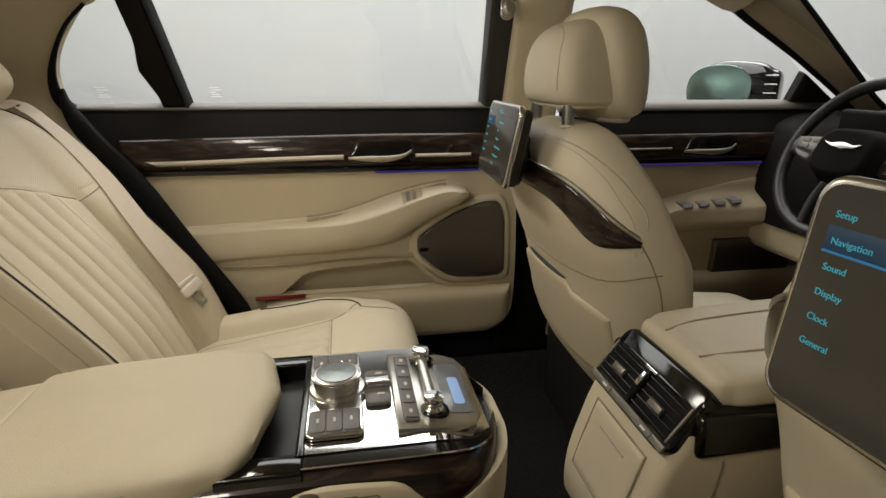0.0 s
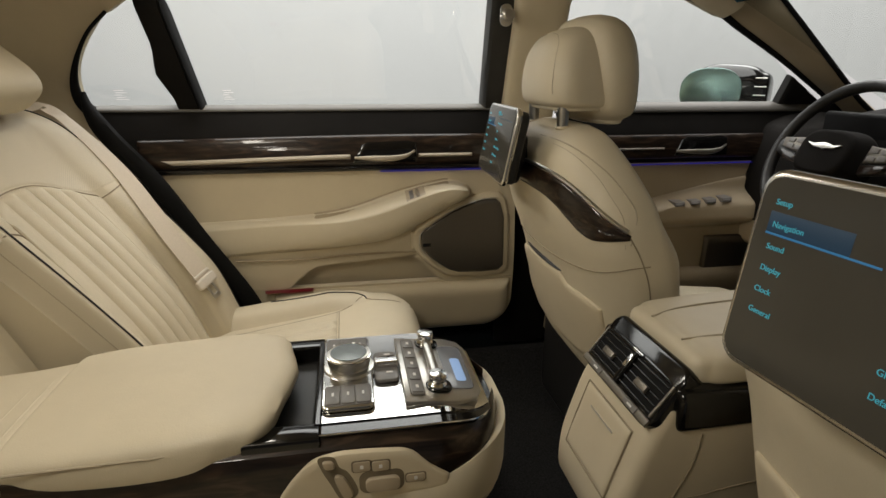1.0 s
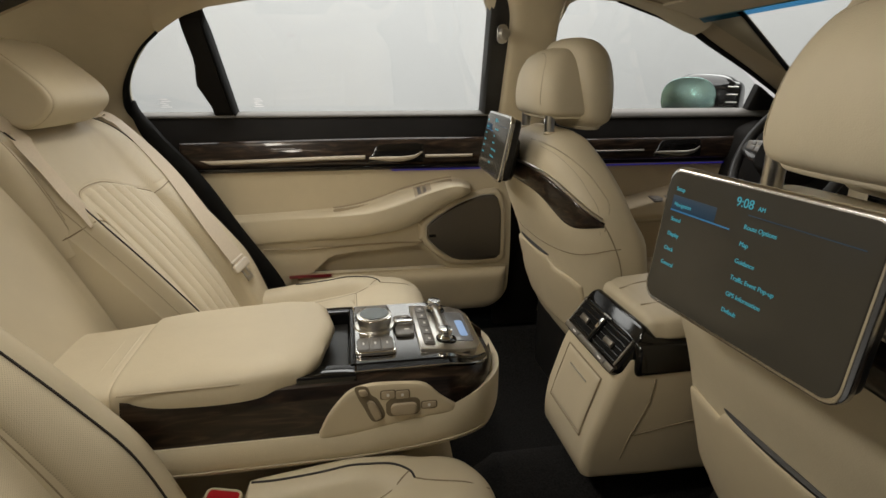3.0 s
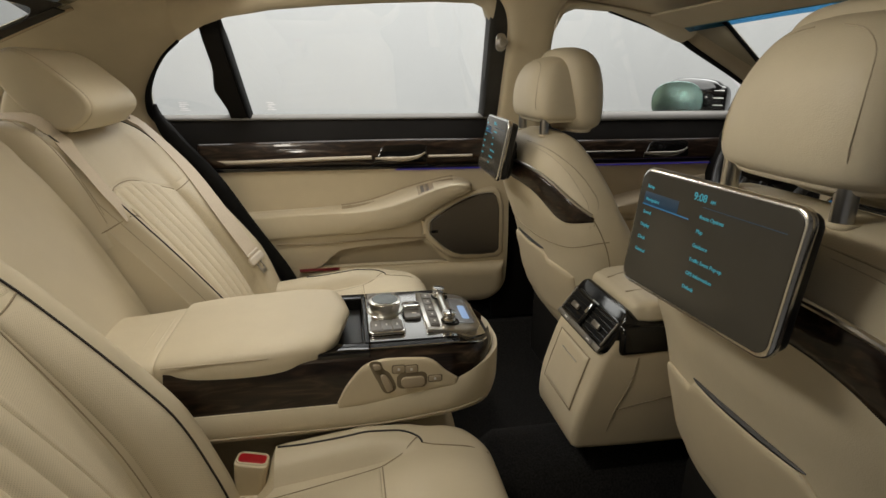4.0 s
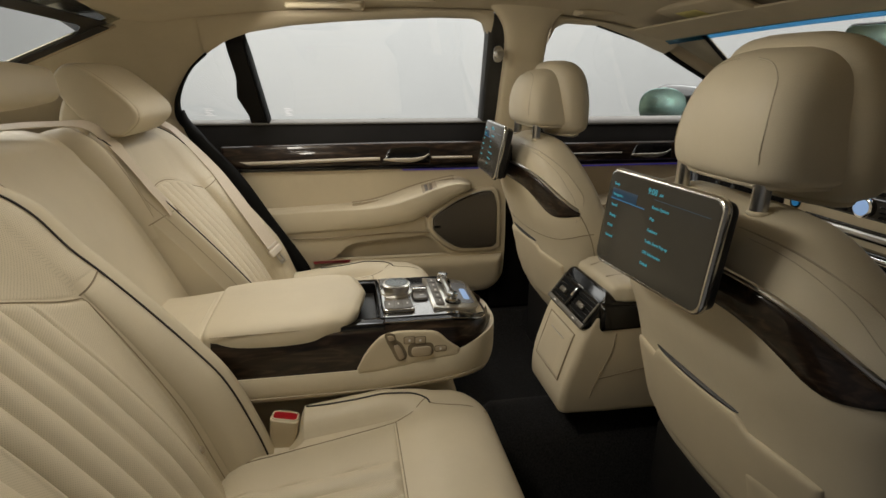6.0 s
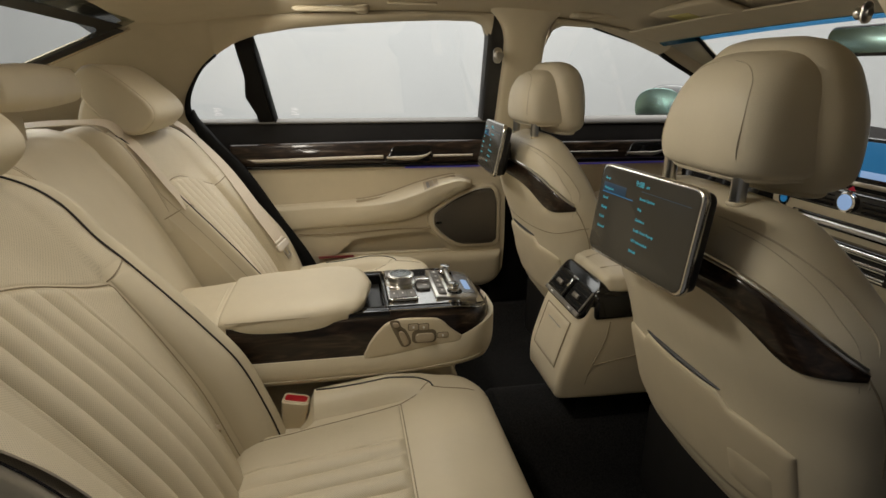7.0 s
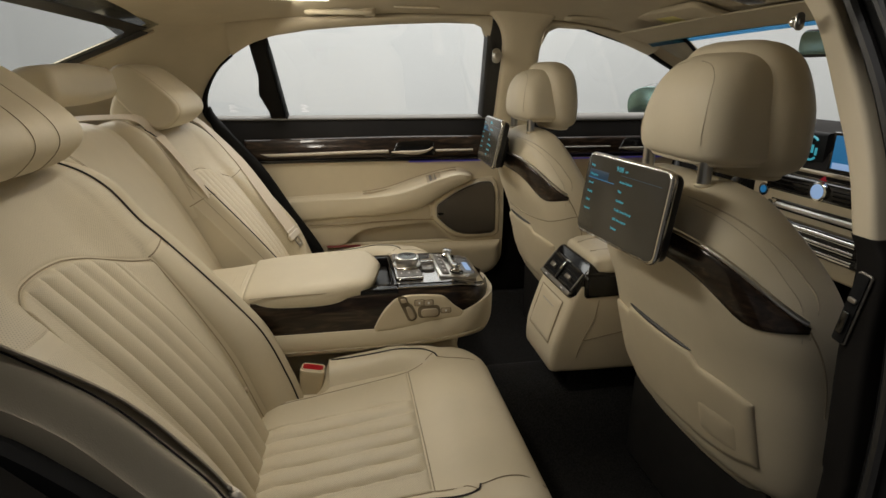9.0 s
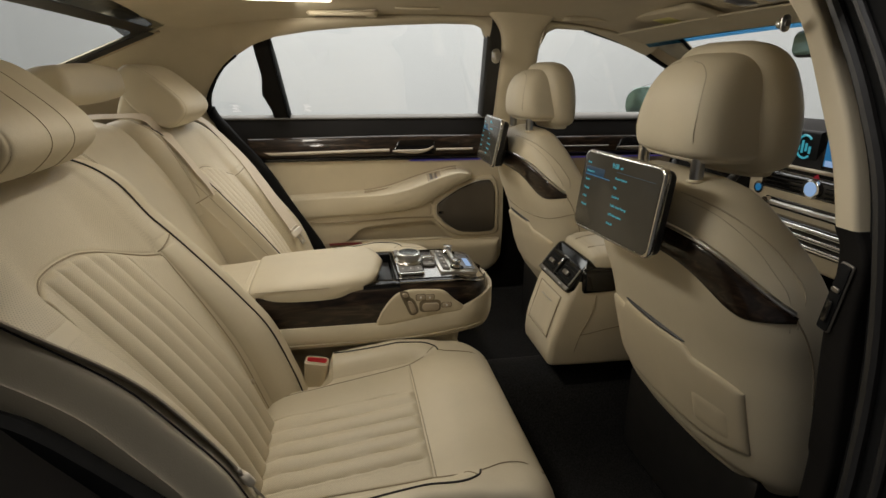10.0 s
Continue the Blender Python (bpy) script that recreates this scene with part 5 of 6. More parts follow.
# far seat belts' upper anchors on the door pillars
def belt_anchor(x, y, z, side, size=1.0):
    ob = thing("belt_anchor", "round metal seat belt anchor on the pillar", "seat belt", (x, y, z), "seat belt anchors")
    ob.scale = (size, size, size)
    part("bolt", moved(lathe([(0.001, 0.0), (0.012, 0.0), (0.015, 0.004), (0.015, 0.014), (0.011, 0.019), (0.001, 0.02)]), pose(0, 0, 0, 90 * side, 0, 0)), SATIN, ob)
    part("plate", moved(plate(round_rect(0.03, 0.05, 0.014), 0.006, 0.001), pose(0.0, 0.012 * side, -0.0, 90 * side, 0, 0)), SATIN, ob)
    part("collar", moved(lathe([(0.001, 0.0), (0.009, 0.0), (0.009, 0.022), (0.001, 0.022)]), pose(0, 0.02 * side, 0, 90 * side, 0, 0)), SATIN, ob)


belt_anchor(0.664, 0.672, 1.406, 1)
belt_anchor(0.672, -0.668, 1.405, -1, 0.42)

# ---- rear armrest console ----
def console():
    c = thing("armrest_console", "lowered rear armrest console with leather pad and controls", "console", (0, 0, 0))

    def far_side(geo):
        """The console is slimmer on the side away from the open door."""
        return ([(x, y * 0.84 if y > 0 else y, z) for x, y, z in geo[0]], geo[1])

    # padded lid
    pad = stack([(-0.105, 0.0, 0.874, 0.140, 0.030, 4.5), (-0.05, 0.0, 0.876, 0.146, 0.034, 4.5), (0.05, 0.0, 0.880, 0.147, 0.036, 4.5), (0.11, 0.0, 0.884, 0.145, 0.035, 4.5), (0.145, 0.0, 0.886, 0.138, 0.032, 4.2)], 20, 56, "x", (0.012, 0.030))
    # the front of the lid is undercut
    pad = ([(x + 0.010 * smooth(0.05, 0.14, x) - 0.62 * max(0.0, 0.908 - z) * smooth(0.03, 0.14, x), y, z) for x, y, z in pad[0]], pad[1])
    # and its front edge swings out in the middle
    pad = ([(x + smooth(0.02, 0.15, x) * (0.012 * math.exp(-((y + 0.005) / 0.055) ** 2) - 0.012 * smooth(0.085, 0.145, abs(y))), y, z) for x, y, z in pad[0]], pad[1])
    pad = far_side((([(x + 0.005 * smooth(0.06, 0.15, x) * math.exp(-((y - 0.02) / 0.07) ** 2), y, 0.8625 + (z - 0.881) * 1.0) for x, y, z in pad[0]]), pad[1]))
    part("armrest_pad", pad, LEATHER, c, "padded beige leather armrest lid")
    for k in (-1, 1):
        part("pad_seam", tube([(-0.10 + 0.215 * i / 20, (0.1462 if k < 0 else 0.1228) * k * (1 - 0.08 * smooth(14, 20, i)), 0.874 + 0.004 * i / 20) for i in range(21)], 0.0015, 6), THREAD, c)
    part("hinge_flap", far_side(stack([(-0.25, 0.0, 0.838, 0.128, 0.030, 4), (-0.18, 0.0, 0.840, 0.132, 0.032, 4), (-0.122, 0.0, 0.846, 0.136, 0.032, 4)], 10, 44, "x", (0.01, 0.008))), LEATHER, c, "leather flap behind the armrest lid")
    for x, z in ((-0.150, 0.8715), (-0.128, 0.8745)):
        part("hinge_ridge", tube([(x, -0.108 + 0.190 * i / 20, z - 0.006 * abs(i / 10 - 1) ** 4) for i in range(21)], 0.0038, 8), LEATHER, c, "padded leather ridge")
    # wooden sides, black deck
    def deck_z(x):
        return 0.868 - 0.022 * smooth(0.36, 0.47, x)

    def half(x):
        return 0.148 if x < 0.34 else 0.148 * (1 - ((x - 0.34) / 0.122) ** 2.6) ** (1 / 2.6)

    rows = []
    for i in range(41):
        x = -0.10 + 0.558 * i / 40
        w, zt = half(x), deck_z(x)
        zb = 0.765 + 0.03 * smooth(0.25, 0.47, x)
        prof = [(w * 0.8, zb), (w - 0.004, zb + 0.005), (w, zb + 0.03), (w, zt - 0.025), (w - 0.006, zt - 0.008), (w - min(0.022, 0.4 * w), zt + 0.002), (w - min(0.036, 0.5 * w), zt + 0.004), (w - min(0.038, 0.52 * w), 0.838)]
        rows.append([(x, y, z) for y, z in prof] + [(x, -y, z) for y, z in prof[::-1]])
    part("wood_body", far_side(net(rows, True, True)), WOOD_GLOSS, c, "dark gloss wood console body")
    rows_o, rows_i = [], []
    for i in range(31):
        x = 0.150 + 0.292 * i / 30
        w = half(x) - min(0.019, 0.3 * half(x))
        rows_o.append([(x, w * s, deck_z(x) + 0.0075) for s in [k / 8 - 1 for k in range(17)]])
        rows_i.append([(x, w * s, deck_z(x) + 0.002) for s in [k / 8 - 1 for k in range(17)]])
    # the deck leaves the tray open
    front = [r for r in rows_o if r[0][0] > 0.222]
    back = [r for r in rows_i if r[0][0] > 0.222]
    part("deck_border", far_side(closed_sheet(net([[(x, y, z - 0.002) for x, y, z in r] for r in front]), net([[(x, y, z - 0.003) for x, y, z in r] for r in back]))), PIANO, c, "gloss black border of the control deck")
    front, back = ([[(x, y * 0.86 if y < 0 else y, z) for x, y, z in r] for r in sheet] for sheet in (front, back))
    part("deck", far_side(closed_sheet(net(front), net(back))), DECK, c, "mirror bright control deck")
    part("deck_edge", tube([(x, -(half(x) - 0.018), deck_z(x) + 0.0045) for x in [0.16 + 0.28 * i / 30 for i in range(31)]], 0.0014, 6), CHROME, c, "bright edge line")
    part("deck_edge", tube([(x, 0.84 * (half(x) - 0.018), deck_z(x) + 0.0045) for x in [0.16 + 0.28 * i / 30 for i in range(31)]], 0.0014, 6), CHROME, c, "bright edge line")
    # open tray between pad and deck
    t = part("tray", far_side(joined(box(0.150, 0.228, -0.112, 0.112, 0.838, 0.846, 0.002), box(0.218, 0.228, -0.112, 0.112, 0.84, 0.876, 0.003),
                            box(0.140, 0.226, -0.138, -0.104, 0.84, 0.8745, 0.005), box(0.140, 0.226, 0.104, 0.138, 0.84, 0.8745, 0.005))), PIANO, c, "open gloss black tray")
    part("tray_mat", box(0.165, 0.215, -0.09, 0.09, 0.847, 0.850, 0.001), BLACK, t, "dark rubber tray mat")
    # chrome panel with the round selector
    kp = part("button_plate", plate([(x + 0.2595, y) for x, y in round_rect(0.066, 0.186, 0.010)], 0.006, 0.002, pose(0, 0, 0.8765)), CHROME, c, "chrome framed button plate")
    for yy in (-0.066, 0.066):
        part("key_bed", plate([(x + 0.2595, y + yy) for x, y in round_rect(0.059, 0.046, 0.007)], 0.0012, 0.0004, pose(0, 0, 0.8822)), GREY_KEY, kp, "dark key bed")
        for j in range(3):
            part("button", plate(round_rect(0.0180, 0.042, 0.004), 0.0024, 0.001, pose(0.2595 - 0.0190 + 0.0190 * j, yy, 0.8826)), GREY_KEY, kp, "grey push button")
            part("mark", plate(round_rect(0.003, 0.008, 0.001), 0.0004, 0.0001, pose(0.2595 - 0.0190 + 0.0190 * j, yy, 0.8850)), MARK, kp)
    knob = part("selector_knob", moved(lathe([(0.001, 0.0), (0.034, 0.0), (0.036, 0.002), (0.034, 0.005), (0.028, 0.006), (0.027, 0.009), (0.029, 0.011), (0.030, 0.021), (0.029, 0.0235), (0.026, 0.0245), (0.001, 0.025)], 40), pose(0.262, 0.006, 0.880)), SATIN, c, "round satin metal selector knob")
    part("knob_cap", moved(lathe([(0.001, 0.0), (0.025, 0.0), (0.0245, 0.001), (0.001, 0.0015)], 36), pose(0.262, 0.006, 0.9046)), DARK_METAL, knob, "dark polished knob cap")
    part("knob_ring", moved(tube([(0.030 * math.cos(2 * math.pi * i / 40), 0.030 * math.sin(2 * math.pi * i / 40), 0) for i in range(40)], 0.0012, 6, True), pose(0.262, 0.006, 0.9022)), CHROME, knob, "polished knob ring")
    # small side keys
    sk = part("side_keys", plate([(x + 0.312, y + 0.004) for x, y in round_rect(0.032, 0.078, 0.008)], 0.005, 0.0015, pose(0, 0, 0.8765)), GREY_KEY, c, "grey side key block")
    part("toggle", plate([(x + 0.313, y + 0.006) for x, y in round_rect(0.034, 0.02, 0.005)], 0.010, 0.003, pose(0, 0, 0.8805)), CHROME, sk, "bright metal toggle key")
    for yy in (-0.02, 0.03):
        part("mark", plate(round_rect(0.009, 0.004, 0.001), 0.0006, 0.0002, pose(0.316, yy + 0.004, 0.8816)), WHITE, sk)
    # climate panel
    cl = [(0.330, -0.092), (0.400, -0.092), (0.424, -0.082), (0.434, -0.062), (0.434, 0.052), (0.426, 0.072), (0.408, 0.082), (0.330, 0.082)]
    cp = part("climate_panel", plate([(x - 0.33, y) for x, y in cl], 0.006, 0.002, pose(0.33, 0, 0.8765, 0, 6, 0)), SATIN, c, "bright metal climate control panel")
    def on_panel(x, y, z=0.0):
        return pose(0.33, 0, 0.8765, 0, 6, 0) @ pose(x - 0.33, y, 0.006 + z)
    part("key_bar", plate(round_rect(0.019, 0.150, 0.004), 0.003, 0.001, on_panel(0.347, -0.004)), GREY_KEY, cp, "dark row of keys")
    for j in range(5):
        part("key", plate(round_rect(0.015, 0.024, 0.002), 0.0015, 0.0005, on_panel(0.347, -0.064 + 0.030 * j, 0.003)), GREY_KEY, cp, "dark key")
        part("mark", plate(round_rect(0.004, 0.007, 0.0008), 0.0005, 0.0001, on_panel(0.347, -0.064 + 0.030 * j, 0.0046)), WHITE, cp)
    for yy in (-0.058, 0.062):
        part("dial", moved(lathe([(0.001, 0), (0.013, 0.0), (0.013, 0.006), (0.010, 0.009), (0.0115, 0.012), (0.0125, 0.018), (0.0115, 0.021), (0.001, 0.022)], 28), on_panel(0.374, yy)), CHROME, cp, "small chrome rocker dial")
        part("dial_seat", plate(round_rect(0.034, 0.030, 0.012), 0.003, 0.001, on_panel(0.377, yy)), PIANO, cp, "black dial surround")
    part("dial_bar", moved(stack([(-0.048, 0, 0, 0.0065, 0.005, 2.5), (0.048, 0, 0, 0.0065, 0.005, 2.5)], 6, 16, "y", (0.002, 0.002)), on_panel(0.374, 0.002, 0.009)), SATIN, cp, "metal bar between the dials")
    part("display", plate([(x + 0.408, y - 0.004) for x, y in round_rect(0.034, 0.118, 0.008)], 0.0012, 0.0004, on_panel(0, 0)), DISPLAY, cp, "dim display window")
    part("display_print", plate(round_rect(0.014, 0.062, 0.005), 0.0005, 0.0001, on_panel(0.411, -0.014, 0.0013)), PALE_BLUE, cp, "pale blue lit display field")
    # beige tub below the wood
    def tub_half(x):
        return 0.155 * (1 - min(1.0, max(0.0, (x - 0.33) / 0.144)) ** 2.6) ** (1 / 2.6)

    rows = []
    for i in range(61):
        f = i / 60
        x = -0.14 + 0.613 * (f if f < 0.7 else 0.7 + 0.3 * math.sin(math.pi / 2 * (f - 0.7) / 0.3) ** 1.0)
        x = min(x, 0.4735)
        w = tub_half(x)
        zt = 0.782 + 0.020 * smooth(0.18, 0.34, x) + 0.030 * smooth(0.32, 0.46, x)
        zb = 0.722 + 0.018 * smooth(0.2, 0.44, x) + 0.022 * smooth(0.43, 0.475, x)
        prof = [(w * 0.68, zb), (w * 0.92, zb + 0.004), (w * 0.985, zb + 0.016), (w, (zb + zt) / 2), (w * 0.99, zt - 0.008), (w * 0.965, zt)]
        rows.append([(x, y, z) for y, z in prof] + [(x, -y, z) for y, z in prof[::-1]])
    part("tub", far_side(net(rows, True, True)), LEATHER, c, "beige leather covered lower tub")
    part("tub_seam", tube([(x, -tub_half(x) * 0.995, 0.740 + 0.018 * smooth(0.2, 0.44, x)) for x in [-0.13 + 0.56 * i / 30 for i in range(31)]], 0.0015, 6), THREAD, c)
    # switch panel for the seat on each side
    for k in (-1, 1):
        def side(a, b, o, k=k):
            return (a, (k if k < 0 else 0.84) * (0.148 * (1 - max(0, (a - 0.34) / 0.122) ** 2.6) ** (1 / 2.6) + 0.001 + o), b)
        sp = part("switch_panel", patch(side, 0.168, 0.375, lambda a: 0.776 + 0.022 * smooth(0.18, 0.36, a), lambda a: interp([(0.168, 0.786), (0.180, 0.812), (0.194, 0.832), (0.208, 0.847), (0.223, 0.856), (0.249, 0.861), (0.282, 0.860), (0.320, 0.857), (0.335, 0.850), (0.352, 0.832), (0.375, 0.814)], a), 0.004, 36, 12, 0.004, 0.006), TRIM, c, "beige seat switch panel")

        def key(name, outline, base, thick, mat, label, parent, k=k):
            g = plate(outline, thick, min(0.0016, thick * 0.45))
            return part(name, ([side(u, v, base + w, k) for u, v, w in g[0]], g[1]), mat, parent, label)

        def smooth_loop(points, n=40):
            ring = [curve(points[-1:] + points + points[:2], (1 + len(points) * i / n) / (len(points) + 2)) for i in range(n)]
            return [(x, z - 0.005) for x, z in ring]

        slot = smooth_loop([(0.224, 0.864), (0.241, 0.864), (0.247, 0.850), (0.257, 0.841), (0.267, 0.816), (0.261, 0.805), (0.247, 0.805), (0.236, 0.828), (0.227, 0.848)])
        # flat brown plates stand for the shade in wells round the keys
        key("well", slot, 0.0036, 0.0008, RIM, "dark plate for the shade in the key well", sp)
        key("switch_head", smooth_loop([(0.229, 0.860), (0.239, 0.860), (0.242, 0.852), (0.232, 0.851)], 24), 0.004, 0.005, BEIGE_KEY, "headrest shaped seat switch", sp)
        key("switch_back", smooth_loop([(0.241, 0.838), (0.251, 0.838), (0.261, 0.816), (0.257, 0.810), (0.250, 0.811)], 28), 0.004, 0.006, BEIGE_KEY, "backrest shaped seat switch", sp)
        bed = [(x + 0.2945, z + 0.8195) for x, z in round_rect(0.052, 0.030, 0.010)]
        key("well", bed, 0.0036, 0.0008, RIM, "dark plate for the shade in the key well", sp)
        key("switch_cushion", [(x + 0.2955, z + 0.818) for x, z in round_rect(0.040, 0.019, 0.008)], 0.004, 0.006, BEIGE_KEY, "cushion shaped seat switch", sp)
        for x0, z0, w, h in ((0.272, 0.8425, 0.020, 0.013), (0.2935, 0.8410, 0.020, 0.013), (0.334, 0.8195, 0.022, 0.0105)):
            key("well", [(x + x0, z + z0) for x, z in round_rect(w + 0.0035, h + 0.0035, 0.004)], 0.0036, 0.0006, RIM, "dark plate for the shade in the key well", sp)
            key("memory_key", [(x + x0, z + z0) for x, z in round_rect(w, h, 0.003)], 0.0040, 0.0016, BEIGE_KEY, "flat beige memory key", sp)
            key("mark", [(x + x0, z + z0) for x, z in round_rect(0.004, 0.005, 0.001)], 0.0057, 0.0003, MARK, "small pale print", sp)
    return c


# colour of the plates that stand for shade round the switches
RIM = simple("brown_shadow_gap", (0.17, 0.135, 0.085), 0.6)
DISPLAY = simple("grey_display_glass", (0.20, 0.21, 0.23), 0.15)
PALE_BLUE = glow("pale_blue_display", (0.40, 0.60, 0.95), 0.5)
console()
# fixed plinth of the middle seat, under the console
whole("middle_seat_plinth", stack([(-0.10, 0.0, 0.60, 0.100, 0.11, 4), (0.25, 0.0, 0.60, 0.110, 0.11, 4), (0.36, 0.0, 0.59, 0.10, 0.09, 4)], 12, 40, "x", (0.02, 0.03)), LEATHER, "beige leather middle seat cushion under the console", "seat cushion")


# ---- belt buckles ----
def buckle(x, y, z, label):
    ob = thing("belt_buckle", label, "seat belt", (x, y, z), "belt buckles")
    m = pose(0, 0, 0, 4, 8, -8)
    part("body", moved(stack([(-0.11, 0, 0, 0.020, 0.012, 5), (-0.05, 0, 0, 0.025, 0.014, 5), (0.0, 0, 0, 0.027, 0.0155, 5)], 10, 32, "z", (0.0, 0.002)), m), TRIM, ob, "beige plastic buckle body")
    part("button", moved(plate(round_rect(0.044, 0.020, 0.006), 0.0014, 0.0005, pose(0.0, 0.003, 0.0016)), m), RED, ob, "red release button")
    part("rim", moved(tube([(x, y + 0.003, 0.002) for x, y in round_rect(0.048, 0.024, 0.008)], 0.0022, 8, True), m), TRIM, ob, "raised beige rim round the button")


buckle(0.026, -0.175, 0.708, "beige belt buckle with red release button beside the seat")
buckle(0.022, 0.150, 0.690, "beige belt buckle with red release button beside the seat")

# ---- front tunnel console, rear end ----
def tunnel():
    t = thing("tunnel_console", "beige centre console end with gloss black air vents", "console", (0, 0, 0))
    rows = []
    part("base", box(0.68, 1.30, -0.085, 0.085, 0.50, 0.61, 0.01), CARPET, t, "black carpeted base")
    for z, x0, w in path([(0.598, 0.628, 0.099), (0.604, 0.622, 0.104), (0.635, 0.621, 0.107), (0.68, 0.627, 0.110), (0.735, 0.643, 0.112), (0.785, 0.659, 0.111), (0.835, 0.684, 0.108)], 30):
        r = 0.016
        prof = []
        for k in range(9):
            f = math.pi / 2 * k / 8
            prof.append((x0 + r - r * math.sin(f), w - r + r * math.cos(f)))
        side = [(1.35, w + 0.02), (x0 + 0.11, w + 0.006)] + prof
        ring = side + [(x, -y) for x, y in side[::-1]]
        rows.append([(x, y, z) for x, y in ring])
    part("body", net(rows, True, True), TRIM, t, "beige moulded console body")
    for k in (-1, 1):
        part("side_joint", tube(path([(0.735, k * 0.1145, 0.80), (0.725, k * 0.1165, 0.75), (0.700, k * 0.1145, 0.69), (0.688, k * 0.1095, 0.64), (0.683, k * 0.1040, 0.602)], 16), 0.0014, 6), CREASE, t, "joint line")
    part("side_crease", tube(path([(0.702, -0.1148, 0.69), (0.85, -0.1205, 0.715), (1.1, -0.126, 0.72)], 12), 0.0014, 6), CREASE, t, "joint line")

    def rear_place(y, z, o):
        x = lookup([(0.598, 0.628), (0.604, 0.622), (0.635, 0.621), (0.68, 0.627), (0.735, 0.643), (0.785, 0.659), (0.835, 0.684)], z)
        return (x - o, y, z)

    lid = part("ashtray_lid", patch(rear_place, -0.070, 0.070, lambda y: 0.670, lambda y: 0.782, 0.004, 16, 14, 0.004, 0.006), TRIM, t, "beige flap with finger slot")
    rim = [rear_place(y, z, 0.002) for y, z in [(-0.071, 0.669), (-0.071, 0.72), (-0.071, 0.783), (0.0, 0.783), (0.071, 0.783), (0.071, 0.72), (0.071, 0.669), (0.0, 0.669)]]
    part("lid_gap", tube(rim, 0.0016, 6, True), CREASE, t, "gap round the flap")
    part("finger_slot", tube([rear_place(-0.036 + 0.072 * i / 8, 0.757, 0.004) for i in range(9)], 0.0018, 6), SATIN, lid, "thin metal finger slot")
    # vent block
    up = Vector((0.60, 0.0, 0.80)).normalized()
    across = Vector((0.0, -1.0, 0.0))
    out = across.cross(up).normalized()
    if out.x > 0:
        out = -out
    centre = Vector((0.690, 0.0, 0.846))

    def at(u, v, w):
        return tuple(centre + across * u + up * v + out * w)

    def block(u0, u1, v0, v1, w0, w1, bev=0.002):
        g = box(u0, u1, v0, v1, w0, w1, bev)
        return [at(*p) for p in g[0]], g[1]

    shell = plate(round_rect(0.208, 0.104, 0.022), 0.07, 0.006)
    vb = part("vent_block", ([at(u, v, w - 0.064) for u, v, w in shell[0]], shell[1]), PIANO, t, "gloss black vent housing")
    for k in (-1, 1):
        part("vent_recess", block(k * 0.050 - 0.043, k * 0.050 + 0.043, -0.034, 0.018, 0.0045, 0.0068), RUBBER, vb, "dark vent opening")
        for j in range(5):
            part("slat", block(k * 0.050 - 0.042, k * 0.050 + 0.042, -0.030 + 0.0107 * j, -0.0276 + 0.0107 * j, 0.006, 0.0105, 0.001), PIANO, vb, "black vent slat")
        part("vent_tab", block(k * 0.050 - 0.015, k * 0.050 + 0.015, -0.0165, -0.0045, 0.009, 0.0145, 0.003), DIM_METAL, vb, "ribbed vent tab")
        part("vent_rim", block(k * 0.0955 - 0.002, k * 0.0955 + 0.002, -0.034, 0.020, 0.005, 0.0095, 0.0012), DIM_METAL, vb, "thin bright vent edge")
    part("divider", block(-0.006, 0.006, -0.036, 0.020, 0.0055, 0.013, 0.002), PIANO, vb, "gloss divider between the vents")
    # chrome bar added in place of the gloss divider's bright reflection
    part("divider_glint", block(-0.0045, 0.0045, -0.008, 0.014, 0.0125, 0.0165, 0.0015), CHROME, vb, "small chrome bar for the glint on the divider")
    part("slide_foot", block(-0.016, 0.012, 0.019, 0.024, 0.0055, 0.0095, 0.0012), CHROME, vb, "small bright bar over the vents")
    part("trim_line", block(-0.100, 0.100, -0.0490, -0.0375, 0.0045, 0.0085, 0.002), DIM_METAL, vb, "satin metal control strip")
    for k in (-0.055, 0.055):
        part("heater_key", block(k - 0.017, k + 0.017, -0.0478, -0.0388, 0.008, 0.0100, 0.0015), GREY_KEY, vb, "dark seat heater key")
        part("mark", block(k - 0.006, k + 0.006, -0.0448, -0.0418, 0.0098, 0.0104, 0.0002), WHITE, vb)
    # padded lid and its black frame
    part("lid", stack([(0.742, 0.0, 0.884, 0.098, 0.024, 5), (0.78, 0.0, 0.888, 0.108, 0.026, 5), (0.95, 0.0, 0.894, 0.112, 0.026, 5), (1.12, 0.0, 0.894, 0.110, 0.026, 5)], 16, 44, "x", (0.018, 0.02)), LEATHER, t, "padded beige leather armrest lid")
    for k in (-1, 1):
        part("lid_seam", tube(path([(0.735, k * 0.040, 0.9075), (0.80, k * 0.050, 0.9155), (0.95, k * 0.055, 0.9200), (1.12, k * 0.055, 0.9200)], 20), 0.0018, 6), THREAD, t)
    part("side_band", stack([(0.705, 0.0, 0.835, 0.118, 0.036, 6), (0.90, 0.0, 0.838, 0.122, 0.034, 6), (1.30, 0.0, 0.840, 0.128, 0.034, 6)], 10, 40, "x", (0.01, 0.0)), PIANO, t, "gloss black band along the console")
    return t


tunnel()

